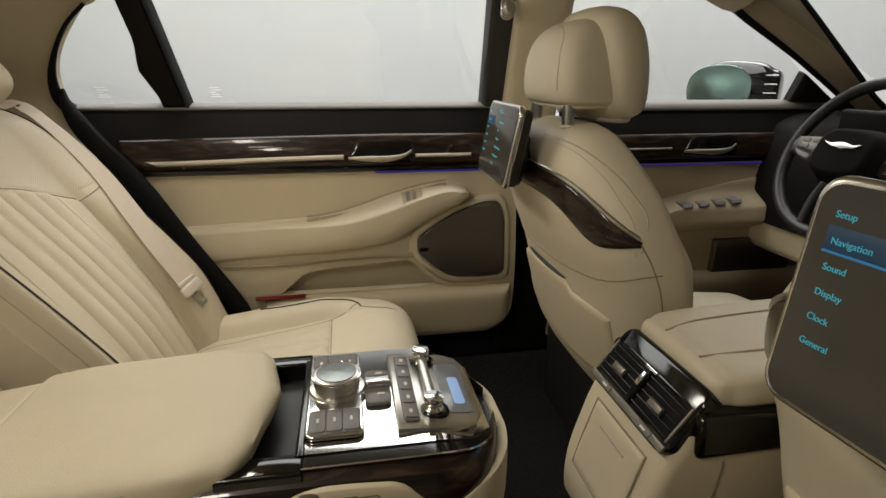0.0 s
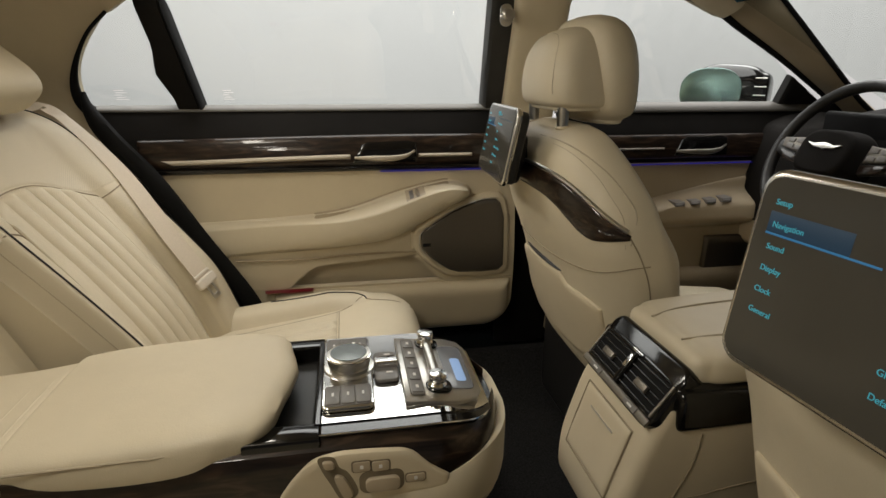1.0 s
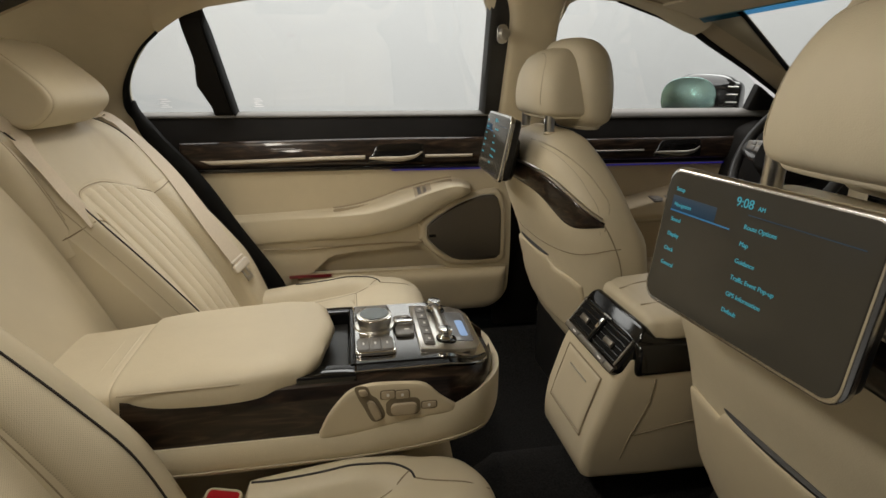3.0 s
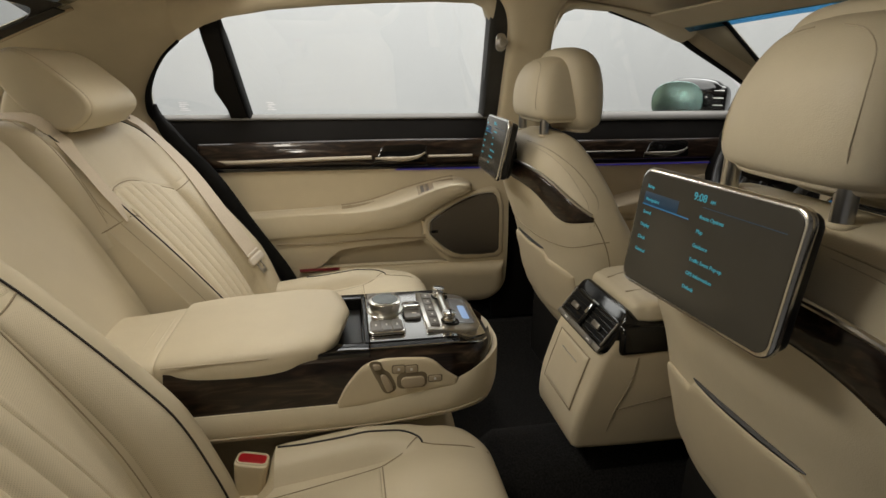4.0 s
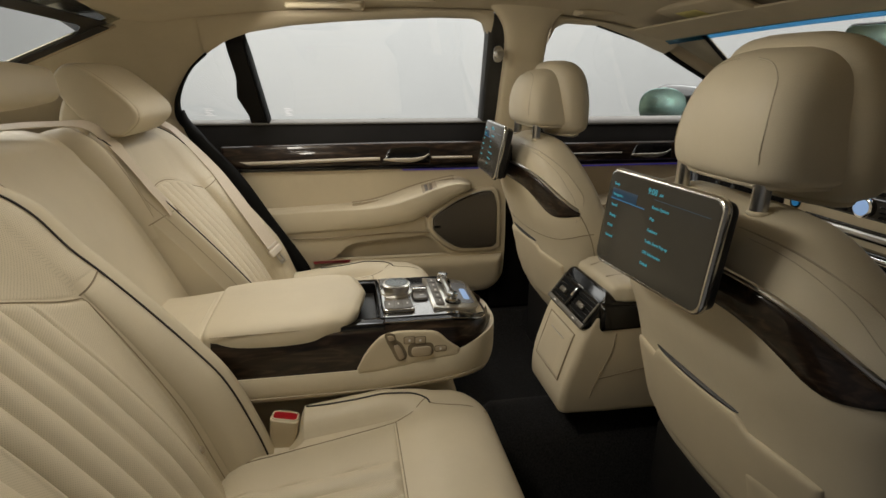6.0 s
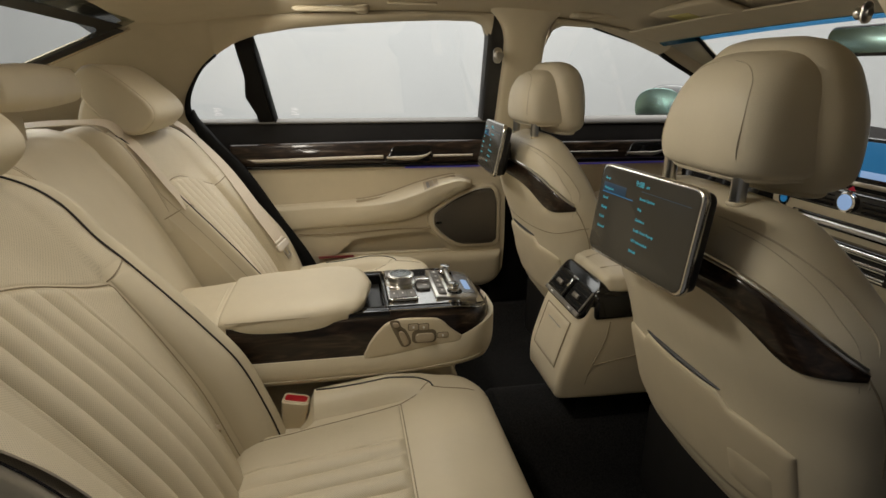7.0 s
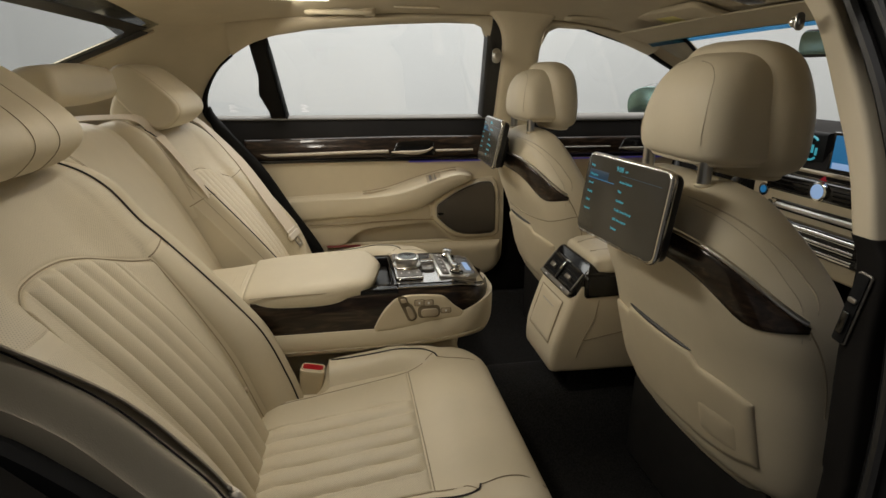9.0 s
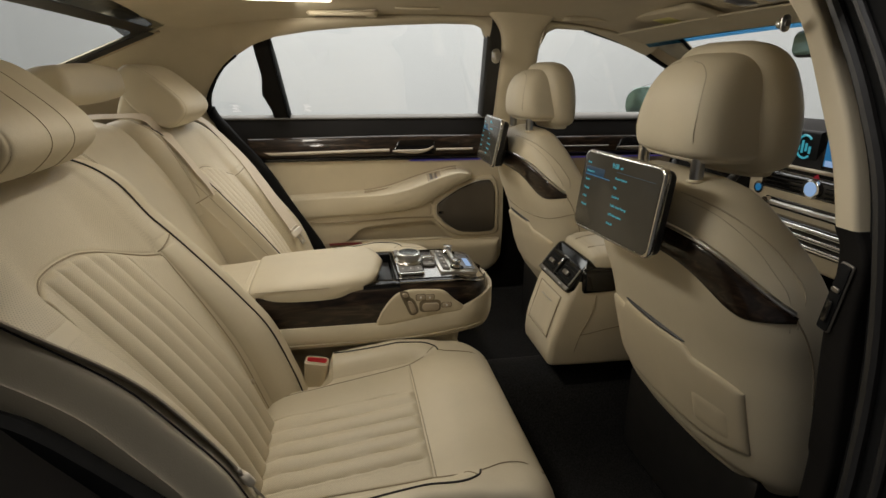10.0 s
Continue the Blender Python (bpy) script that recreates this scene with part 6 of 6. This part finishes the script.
# ---- rear entertainment monitors ----
def words(text, size, mat, m, parent, name="print"):
    data = bpy.data.curves.new(name, "FONT")
    data.body, data.size, data.extrude, data.align_y = text, size, 0.0002, "CENTER"
    tmp = bpy.data.objects.new(name, data)
    me = bpy.data.meshes.new_from_object(tmp)
    bpy.data.objects.remove(tmp)
    bpy.data.curves.remove(data)
    me.transform(m)
    me.materials.clear()
    me.materials.append(mat)
    ob = new(name, me)
    ob.parent = parent
    return ob


def monitor(x, y, z, lean, turn, label):
    ob = thing("rear_monitor", label, "monitor", (x, y, z), "seat back monitors")
    # local frame: u to the viewer's right, v up, w to the viewer
    m = Euler((0, radians(lean), radians(turn))).to_matrix().to_4x4() @ Matrix(((0, 0, -1, 0), (-1, 0, 0, 0), (0, 1, 0, 0), (0, 0, 0, 1)))
    W, H = 0.246, 0.150
    part("housing", plate(round_rect(W - 0.010, H - 0.010, 0.015), 0.024, 0.008, m @ pose(0, 0, -0.026)), BLACK, ob, "black plastic housing")
    part("bezel", plate(round_rect(W, H, 0.018), 0.012, 0.004, m @ pose(0, 0, -0.009)), BEZEL, ob, "satin metal frame round the screen")
    sc = part("screen", plate(round_rect(W - 0.010, H - 0.010, 0.014), 0.003, 0.0008, m @ pose(0, 0, 0.0012)), SCREEN, ob, "dark glossy screen showing a setup menu")
    w = 0.0046

    def put(text, u, v, size):
        words(text, size, CYAN, m @ pose(u, v, w), sc)

    left = -W / 2 + 0.020
    for k, t in enumerate(("Setup", "Navigation", "Sound", "Display", "Clock", "General")):
        put(t, left - (0.002 if k == 0 else 0.0), 0.052 - 0.0160 * k, 0.0060)
    put("9:08", -0.022, 0.056, 0.0120)
    put("AM", 0.004, 0.0545, 0.0055)
    for k, t in enumerate(("Route Options", "Map", "Guidance", "Traffic Event Pop-up", "GPS Information", "Default")):
        put(t, -0.006, 0.036 - 0.0160 * k, 0.0060)
    part("highlight", plate([(left - 0.004, 0.0285), (-0.022, 0.0285), (-0.022, 0.0300), (left - 0.004, 0.0300)], 0.0003, 0.0001, m @ pose(0, 0, w - 0.0002)), BLUE, sc, "blue highlight line")
    part("highlight", plate([(left - 0.004, 0.0300), (left + 0.060, 0.0300), (left + 0.060, 0.0450), (left - 0.004, 0.0450)], 0.0002, 0.0001, m @ pose(0, 0, w - 0.0003)), DEEP_BLUE, sc, "dark blue highlight bar")
    part("highlight", plate([(-0.005, 0.0465), (W / 2 - 0.018, 0.0465), (W / 2 - 0.018, 0.0475), (-0.005, 0.0475)], 0.0003, 0.0001, m @ pose(0, 0, w - 0.0002)), DEEP_BLUE, sc, "thin blue line")
    part("mount", tube([tuple(m @ Vector((0, -0.02, -0.02))), tuple(m @ Vector((0, -0.025, -0.075)))], 0.03, 14), BLACK, ob, "black mounting neck")
    part("mount_plate", plate(round_rect(0.11, 0.10, 0.02), 0.014, 0.004, m @ pose(0, -0.025, -0.050)), BLACK, ob, "black mounting plate")
    return ob


BEZEL = simple("bright_metal_bezel", (0.66, 0.64, 0.60), 0.24, metal=1.0, vary=0.04)
LAMP = glow("warm_lamp_lens", (1.0, 0.88, 0.70), 4.0)
MAP_LAMP = glow("white_lamp_lens", (1.0, 0.95, 0.86), 36.0)
DEEP_BLUE = glow("deep_blue_display", (0.01, 0.09, 0.20), 0.12)
monitor(0.580, -0.452, 1.132, 7, 5, "black seat back monitor with metal frame and menu")
monitor(0.585, 0.440, 1.138, 11, -3, "black seat back monitor with metal frame and menu")

# ---- dashboard ----
def dash_profile():
    keys = [(1.46, 0.86), (1.47, 1.00), (1.50, 1.10), (1.54, 1.14), (1.66, 1.165), (1.85, 1.155), (2.02, 1.11)]
    return path(keys, 24)


rows = []
for i in range(25):
    y = -0.82 + 1.64 * i / 24
    hood = 0.035 * math.exp(-((y - 0.41) / 0.2) ** 4)
    rows.append([(x, y, z + hood * smooth(1.0, 1.14, z)) for x, z in dash_profile()])
back = [[(2.04, p[1], 0.70 + 0.3 * k / 24) for k, p in enumerate(r)] for r in rows]
dash = thing("dashboard", "black and tan dashboard with wood and metal centre stack", "dashboard", (0, 0, 0), kind="structure")
part("dash_top", closed_sheet(net(rows), net(back)), SATIN_BLACK, dash, "soft black dashboard top")
part("metal_line", tube([(1.487, -0.70 + 1.0 * i / 20, 1.072) for i in range(21)], 0.006, 8), CHAMPAGNE, dash, "long metal trim line")
part("stack_face", box(1.435, 1.475, -0.25, 0.26, 0.80, 1.06, 0.012), TRIM, dash, "tan centre stack panel")
part("wood_face", box(1.428, 1.47, -0.60, 0.20, 1.005, 1.06, 0.008), PIANO, dash, "gloss black vent band")
nav = part("centre_screen", box(1.47, 1.485, -0.245, 0.035, 1.085, 1.195, 0.004), PIANO, dash, "wide black centre screen")
part("screen_image", box(1.4675, 1.470, -0.235, 0.025, 1.095, 1.186, 0.0005), BLUE, nav, "blue glowing map picture")
part("screen_land", box(1.4665, 1.4680, -0.235, 0.020, 1.095, 1.112, 0.0004), PALE_BLUE, nav, "pale part of the map picture")
clock = part("clock", moved(lathe([(0.001, 0), (0.027, 0), (0.027, 0.008), (0.023, 0.010), (0.001, 0.010)], 32), pose(1.428, 0.0, 1.034, 0, -90, 0)), CHROME, dash, "round analogue clock")
part("clock_face", moved(disc(0.021, 0.002, 28, 0.0004), pose(1.4178, 0.0, 1.034, 0, -90, 0)), PALE_BLUE, clock, "pale blue lit clock face")
part("hazard_button", moved(lathe([(0.001, 0.0), (0.010, 0.0), (0.002, 0.014)], 3), pose(1.432, -0.002, 1.068, 0, -90, 0)), RED, dash, "red triangular hazard button")
for k in (-1, 1):
    for j in range(3):
        part("vent_slat", box(1.424, 1.430, *sorted((k * 0.045, k * 0.19)), 1.015 + 0.013 * j, 1.019 + 0.013 * j, 0.001), SATIN_BLACK, dash, "black vent slat")
part("volume_bed", box(1.427, 1.436, -0.19, 0.17, 0.952, 0.982, 0.003), PIANO, dash, "gloss black bed of the key bar")
part("volume_bar", tube([(1.425, -0.17 + 0.32 * i / 10, 0.967) for i in range(11)], 0.008, 10), SATIN, dash, "long satin metal key bar")
part("volume_dial", moved(lathe([(0.001, 0), (0.014, 0), (0.014, 0.018), (0.001, 0.018)], 24), pose(1.428, 0.155, 0.967, 0, -90, 0)), CHROME, dash, "small chrome dial")
part("climate_block", box(1.405, 1.44, -0.18, 0.16, 0.86, 0.935, 0.006), PIANO, dash, "black climate key block")
for j in range(3):
    part("climate_bar", box(1.396, 1.408, -0.168, 0.148 - 0.02 * j, 0.916 - 0.025 * j, 0.930 - 0.025 * j, 0.004), CHROME, dash, "satin metal key row")
start = part("start_button", moved(lathe([(0.001, 0), (0.020, 0), (0.020, 0.006), (0.001, 0.007)], 28), pose(1.436, 0.213, 1.0, 0, -90, 0)), CHROME, dash, "round start button")
part("start_light", moved(disc(0.012, 0.001, 20, 0.0002), pose(1.4285, 0.213, 1.0, 0, -90, 0)), BLUE, start, "blue lit button centre")
cluster = part("instrument_cluster", box(1.50, 1.53, 0.085, 0.58, 1.06, 1.185, 0.01), RUBBER, dash, "dark instrument cluster")
part("gauge", moved(tube([(0.034 * math.cos(t), 0.030 * math.sin(t), 0) for t in [4.6 * i / 24 - 0.7 for i in range(25)]], 0.0035, 5), pose(1.498, 0.135, 1.137, 0, 90, 0)), CYAN, cluster, "cyan lit gauge arc")
for j in range(4):
    part("gauge_figure", box(1.4965, 1.498, 0.110 + 0.014 * j, 0.118 + 0.014 * j, 1.118 + 0.006 * (j % 2), 1.140 + 0.008 * (j % 3), 0.0004), CYAN, cluster, "cyan figure")
part("front_panel", box(1.47, 1.50, -0.82, -0.26, 0.82, 1.0, 0.02), TRIM, dash, "tan glove box")
part("knee_panel", box(1.47, 1.50, 0.27, 0.82, 0.78, 1.0, 0.02), TRIM, dash, "tan knee panel")

# ---- steering wheel ----
def steering_wheel():
    ob = thing("steering_wheel", "black leather steering wheel with metal keys", "steering wheel", (1.385, 0.41, 1.088))
    m = pose(0, 0, 0, 0, 24, 0)
    ring = [(0.0, 0.178 * math.cos(t), 0.178 * math.sin(t)) for t in [2 * math.pi * i / 56 for i in range(56)]]
    part("rim", moved(tube(ring, 0.0140, 14, True), m), BLACK, ob, "black leather rim")
    hub = stack([(-0.035, 0, 0.0, 0.070, 0.055, 3.2), (0.0, 0, 0.0, 0.082, 0.066, 3.2), (0.04, 0, 0.0, 0.07, 0.055, 3)], 10, 36, "x", (0.012, 0.0))
    part("hub", moved(hub, m), SATIN_BLACK, ob, "black airbag cover")
    for k in (-1, 1):
        part("spoke", moved(stack([(k * 0.070, 0.0, -0.002, 0.014, 0.030, 3), (k * 0.12, 0.0, 0.006, 0.012, 0.026, 3), (k * 0.172, 0.0, 0.012, 0.011, 0.022, 3)], 8, 20, "y"), m), BLACK, ob, "black spoke")
        face = m @ Matrix(((0, 0, -1, -0.014), (1, 0, 0, 0), (0, 1, 0, 0), (0, 0, 0, 1)))
        pad = part("key_pad", moved(plate([(k * 0.086, -0.004), (k * 0.148, 0.006), (k * 0.152, 0.030), (k * 0.086, 0.036)], 0.005, 0.002), face), DIM_METAL, ob, "satin metal key pad")
        for u, v in ((0.100, 0.007), (0.124, 0.010), (0.100, 0.026), (0.126, 0.025)):
            part("key", moved(plate([(k * u + a, v + b) for a, b in round_rect(0.020, 0.012, 0.003)], 0.002, 0.0006), face @ pose(0, 0, 0.005)), GREY_KEY, pad, "dark wheel key")
        part("wood_trim", moved(plate([(k * 0.086, -0.030), (k * 0.130, -0.022), (k * 0.146, 0.000), (k * 0.086, -0.010)], 0.005, 0.002), face), WOOD_GLOSS, ob, "dark wood spoke trim")
        part("lower_spoke", moved(tube(path([(0.0, k * 0.03, -0.05), (0.0, k * 0.04, -0.11), (0.0, k * 0.035, -0.172)], 10), 0.011, 10), m), BLACK, ob, "black lower spoke")
    # plain winged badge
    wing = [(0.9 * a, 0.62 * b) for a, b in [(0.052, 0.010), (0.030, 0.006), (0.010, 0.012), (0.0, 0.014), (-0.010, 0.012), (-0.030, 0.006), (-0.052, 0.010), (-0.030, -0.006), (-0.010, -0.008), (0.0, -0.012), (0.010, -0.008), (0.030, -0.006)]]
    part("badge", moved(plate(wing, 0.004, 0.0008), m @ Matrix(((0, 0, -1, -0.046), (1, 0, 0, 0), (0, 1, 0, 0.012), (0, 0, 0, 1)))), SATIN, ob, "plain bright winged badge")
    part("column", moved(tube([(0.04, 0, 0), (0.20, 0, -0.02)], 0.05, 16), m), BLACK, ob, "black steering column")
    return ob


steering_wheel()

# ---- roof fittings ----
def grab_handle(x, label):
    ob = thing("grab_handle", label, "grab handle", (x, 0.608, 1.537), "roof grab handles")
    pts = [(-0.105, 0.016, -0.002), (-0.100, -0.006, -0.010), (-0.085, -0.014, -0.010), (0.0, -0.017, -0.010), (0.085, -0.014, -0.008), (0.100, -0.006, -0.006), (0.105, 0.016, 0.002)]
    part("grip", tube(path(pts, 40), 0.010, 10, flat=0.8), LINER, ob, "beige moulded grip")
    for k in (-1, 1):
        part("foot", moved(stack([(-0.012, 0, 0, 0.022, 0.014, 3), (0.012, 0, 0, 0.022, 0.014, 3)], 6, 20, "y", (0.004, 0.004)), pose(k * 0.092, 0.014, -0.004)), LINER, ob, "beige handle foot")
    part("hook", box(-0.035, 0.035, -0.002, 0.012, -0.008, 0.002, 0.003), WHITE, ob, "pale coat hook")
    return ob


grab_handle(0.128, "beige roof grab handle over the rear door")
grab_handle(1.00, "beige roof grab handle over the front door")


def sun_visor(y0, y1):
    ob = thing("sun_visor", "beige fabric sun visor folded against the roof", "sun visor", (0, 0, 0), "sun visors")
    g = [(x, y) for x, y in round_rect(0.17, abs(y1 - y0), 0.03)]
    part("panel", plate(g, 0.018, 0.008, pose(1.175, (y0 + y1) / 2, 1.505, 0, 14, 0)), LINER, ob)
    part("label", plate(round_rect(0.05, 0.10, 0.004), 0.0012, 0.0003, pose(1.155, (y0 + y1) / 2 + 0.03, 1.5088, 0, 14, 0)), YELLOW, ob, "small pale warning sticker")
    return ob


YELLOW = simple("pale_yellow_sticker", (0.62, 0.56, 0.22), 0.6)
sun_visor(0.20, 0.56)
sun_visor(-0.56, -0.20)
ob = thing("roof_console", "beige overhead console with dark keys", "roof console", (0, 0, 0))
part("body", plate(round_rect(0.24, 0.20, 0.03), 0.03, 0.010, pose(1.08, 0.0, 1.535, 0, 10, 0)), TRIM, ob, "beige console shell")
part("key_row", plate(round_rect(0.05, 0.15, 0.01), 0.004, 0.001, pose(1.03, 0.0, 1.543, 0, 10, 0)), PIANO, ob, "gloss black key row")
part("lens", plate(round_rect(0.07, 0.06, 0.01), 0.004, 0.001, pose(1.14, 0.05, 1.5225, 0, 10, 0)), SATIN, ob, "clear lamp lens")
part("lens", plate(round_rect(0.07, 0.06, 0.01), 0.004, 0.001, pose(1.14, -0.05, 1.5225, 0, 10, 0)), SATIN, ob, "clear lamp lens")
ob = thing("interior_mirror", "black framed interior mirror under the windscreen", "mirror", (1.36, -0.045, 1.425))
part("frame", plate(round_rect(0.24, 0.070, 0.02), 0.022, 0.006, pose(0.012, 0, 0, 90, 0, -82)), BLACK, ob, "black mirror frame")
part("mirror_glass", plate(round_rect(0.226, 0.056, 0.016), 0.002, 0.0005, pose(-0.0115, 0, 0, 90, 0, -82)), MIRROR, ob, "green tinted mirror glass")
part("stem", tube([(0.015, 0.0, 0.02), (0.05, 0.0, 0.06), (0.06, 0.0, 0.10)], 0.012, 10), BLACK, ob, "black mirror stem")
ob = thing("reading_lamp", "flush reading lamp in the headliner", "lamp", (0.37, 0.60, 1.548))
part("frame", plate(round_rect(0.15, 0.035, 0.008), 0.006, 0.002, pose(0, 0, 0, 18, 0, 0)), TRIM, ob, "beige lamp frame")
part("lens", plate(round_rect(0.12, 0.022, 0.005), 0.004, 0.001, pose(0, 0, -0.0015, 18, 0, 0)), WHITE, ob, "pale lamp lens")

# lamps over the rear seats, and the small map lamp between them
# the near panel is unseen, added as a twin of the far one
for yy in (-0.40, 0.40):
    ob = thing("roof_lamp", "lit warm lamp panel in the rear headliner", "lamp", (-0.03, yy, 1.5445), "rear roof lamps")
    part("frame", plate(round_rect(0.30, 0.15, 0.02), 0.02, 0.003, pose(0, 0, 0)), LINER, ob, "beige lamp frame")
    part("lens", plate(round_rect(0.25, 0.11, 0.012), 0.002, 0.0008, pose(0, 0, -0.0018)), LAMP, ob, "warm lit lamp lens")
ob = thing("map_lamp", "small bright map lamp in the headliner", "lamp", (-0.065, -0.14, 1.552))
part("frame", plate(round_rect(0.13, 0.06, 0.012), 0.02, 0.003, pose(0, 0, 0)), LINER, ob, "beige lamp frame")
part("lens", plate(round_rect(0.10, 0.030, 0.008), 0.002, 0.0008, pose(0, 0, -0.0018)), MAP_LAMP, ob, "bright lamp lens")

# ---- seat belts ----
def side_bolster(side):
    """The fixed padded piece between a rear seat and the door."""
    rows = []
    for i in range(31):
        s = 0.02 + 0.90 * i / 30
        x, z, nx, nz = spine_point(s)
        row = []
        w = 0.695 - 0.02 * smooth(0.6, 1.0, s)
        top = 0.012 * (1 - smooth(0.6, 1.0, s))
        for k in range(11):
            f = k / 10
            y = w + 0.035 * f
            h = top - 0.012 - 0.055 * f ** 2.2
            row.append((x + nx * h, side * y, z + nz * h))
        row += [(x - nx * 0.12, side * (w + 0.035), z - nz * 0.12), (x - nx * 0.12, side * w, z - nz * 0.12)]
        rows.append(row)
    ob = thing("side_bolster", "beige leather side bolster beside the rear seat", "car seat", (0, 0, 0), "rear side bolsters")
    part("pad", net(rows, True, True), LEATHER, ob)


side_bolster(1)


BELT_PLASTIC = simple("pale_belt_plastic", (0.62, 0.56, 0.47), 0.4)


def outer_belt(side, label):
    ob = thing("seat_belt", label, "seat belt", (0, 0, 0), "rear seat belts")
    pts = []
    near = [(0.88, 1.0, -0.004), (0.72, 0.94, -0.004), (0.56, 0.88, 0.0), (0.44, 0.84, 0.0), (0.33, 0.82, 0.0), (0.25, 0.80, 0.0)]
    for s, q, o in near if side < 0 else [(0.90, 1.0, 0.004), (0.82, 0.95, 0.005), (0.77, 0.93, 0.006), (0.646, 0.925, 0.007), (0.545, 0.86, 0.008), (0.46, 0.75, 0.008), (0.375, 0.675, 0.009), (0.296, 0.645, 0.010), (0.262, 0.645, 0.010)]:
        x, z, nx, nz = spine_point(s)
        h = back_height(side * min(q, 0.93), s, side, 0.045 if side < 0 else 0.0) + o
        pts.append((x + nx * h, side * (0.44 + 0.262 * q), z + nz * h))
    x, z, nx, nz = spine_point(1.0)
    pts = [(-0.50, side * 0.66, 1.235), (-0.41, side * 0.655, 1.20)] + pts
    line = path(pts, 50)
    # on the near seat the webbing stands on edge behind the bolster
    across = (0.45, 0.85, 0.25) if side > 0 else (0.22, -0.62, 0.60)
    if side > 0:
        # the webbing turns on edge towards the shoulder
        turn = [smooth(0.35, 0.80, i / 50) for i in range(51)]
        part("webbing", ribbon(line, 0.046, [tuple(a + (b - a) * f for a, b in zip((-0.02, 0.95, 0.12), across)) for f in turn], 0.0011), BELT, ob, "woven beige webbing")
    else:
        part("webbing", ribbon(line, 0.046, across, 0.0011), BELT, ob, "woven beige webbing")
    end = Vector(line[-1])
    run = (end - Vector(line[-3])).normalized()
    u = Vector(across)
    u = (u - run * u.dot(run)).normalized()
    w = u.cross(run)
    m = Matrix((( u.x, run.x, w.x, end.x), (u.y, run.y, w.y, end.y), (u.z, run.z, w.z, end.z), (0, 0, 0, 1)))
    tongue = part("tongue", moved(plate(round_rect(0.060, 0.024, 0.008), 0.012, 0.004), m @ pose(0, 0, -0.006)), BELT_PLASTIC, ob, "pale plastic belt tongue")
    part("blade", moved(joined(box(-0.012, -0.006, 0.010, 0.046, -0.0012, 0.0012, 0.0006), box(0.006, 0.012, 0.010, 0.046, -0.0012, 0.0012, 0.0006), box(-0.012, 0.012, 0.036, 0.048, -0.0013, 0.0013, 0.0006)), m), SATIN, tongue, "metal belt blade with a slot")
    part("stop", moved(plate(round_rect(0.05, 0.008, 0.003), 0.006, 0.002), m @ pose(0, -0.020, -0.003)), BELT_PLASTIC, tongue, "pale belt guide")
    return ob


outer_belt(1, "beige seat belt hanging over the rear seat")
outer_belt(-1, "beige seat belt hanging over the rear seat")
# middle belt across the shelf and down the far seat
ob = thing("seat_belt", "beige middle seat belt lying over the backrest edge", "seat belt", (0, 0, 0), "rear seat belts")
mp = [(-0.56, -0.10, 1.236), (-0.50, 0.04, 1.240), (-0.445, 0.15, 1.240), (-0.395, 0.225, 1.231)]
for s, q in [(0.862, -0.62), (0.79, -0.75), (0.729, -0.845), (0.658, -0.885), (0.603, -0.925), (0.565, -0.930), (0.53, -0.92)]:
    x, z, nx, nz = spine_point(s)
    h = back_height(q, s, 1) + lookup([(0.52, -0.010), (0.57, 0.002), (0.64, 0.005), (0.9, 0.009)], s)
    mp.append((x + nx * h, 0.44 + 0.262 * q, z + nz * h))
part("webbing", ribbon(path(mp, 60), 0.032, (0.1, 1.0, 0.1), 0.0011), BELT, ob, "woven beige webbing")
# black filler below the near seat's side, inside the open doorway
whole("trim_near_door_frame", stack([(-0.62, -0.73, 0.65, 0.025, 0.45, 4), (-0.42, -0.73, 0.628, 0.025, 0.428, 4), (-0.29, -0.73, 0.592, 0.025, 0.392, 4), (-0.24, -0.73, 0.575, 0.025, 0.375, 4), (-0.15, -0.73, 0.528, 0.025, 0.328, 4), (-0.10, -0.73, 0.500, 0.025, 0.30, 4), (0.0, -0.735, 0.44, 0.025, 0.24, 4), (0.14, -0.74, 0.36, 0.025, 0.16, 4)], 20, 24, "x"), RUBBER,
      "black door frame trim beside the rear seat", "door frame", kind="structure")

# ---- small fittings ----
def pillar_latch():
    """A slotted metal-framed fitting on the rear face of the near door pillar."""
    ob = thing("pillar_fitting", "black slotted fitting with metal rim on the door pillar", "fitting", (0.698, -0.806, 1.082))
    m = pose(0, 0, 0, 0, -90, 0) @ pose(0, 0, 0, 0, 0, -9)
    part("rim", moved(plate(round_rect(0.094, 0.019, 0.004), 0.003, 0.001), m), DIM_METAL, ob, "satin metal rim")
    part("slot", moved(plate(round_rect(0.0905, 0.0155, 0.003), 0.002, 0.0005), m @ pose(0, 0, 0.0033)), RUBBER, ob, "black slot")
    part("slider", moved(plate(round_rect(0.030, 0.009, 0.003), 0.004, 0.0015), m @ pose(-0.018, 0, 0.005)), PIANO, ob, "gloss black slider")
    part("catch", moved(plate(round_rect(0.006, 0.011, 0.002), 0.003, 0.001), m @ pose(0.012, 0, 0.005)), DIM_METAL, ob, "small metal catch")


pillar_latch()


def seat_button(yc):
    ob = thing("seat_button", "small round beige clip on the rear backrest", "clip", back_place(yc)(0.60 if yc < 0 else -0.60, 0.20, 0.009), "rear seat clips")
    part("cap", moved(lathe([(0.001, 0.004), (0.005, 0.0038), (0.0065, 0.002), (0.007, -0.004), (0.001, -0.004)], 18), pose(0, 0, 0, 0, 62, 0)), BEIGE_KEY, ob)


seat_button(-0.44)
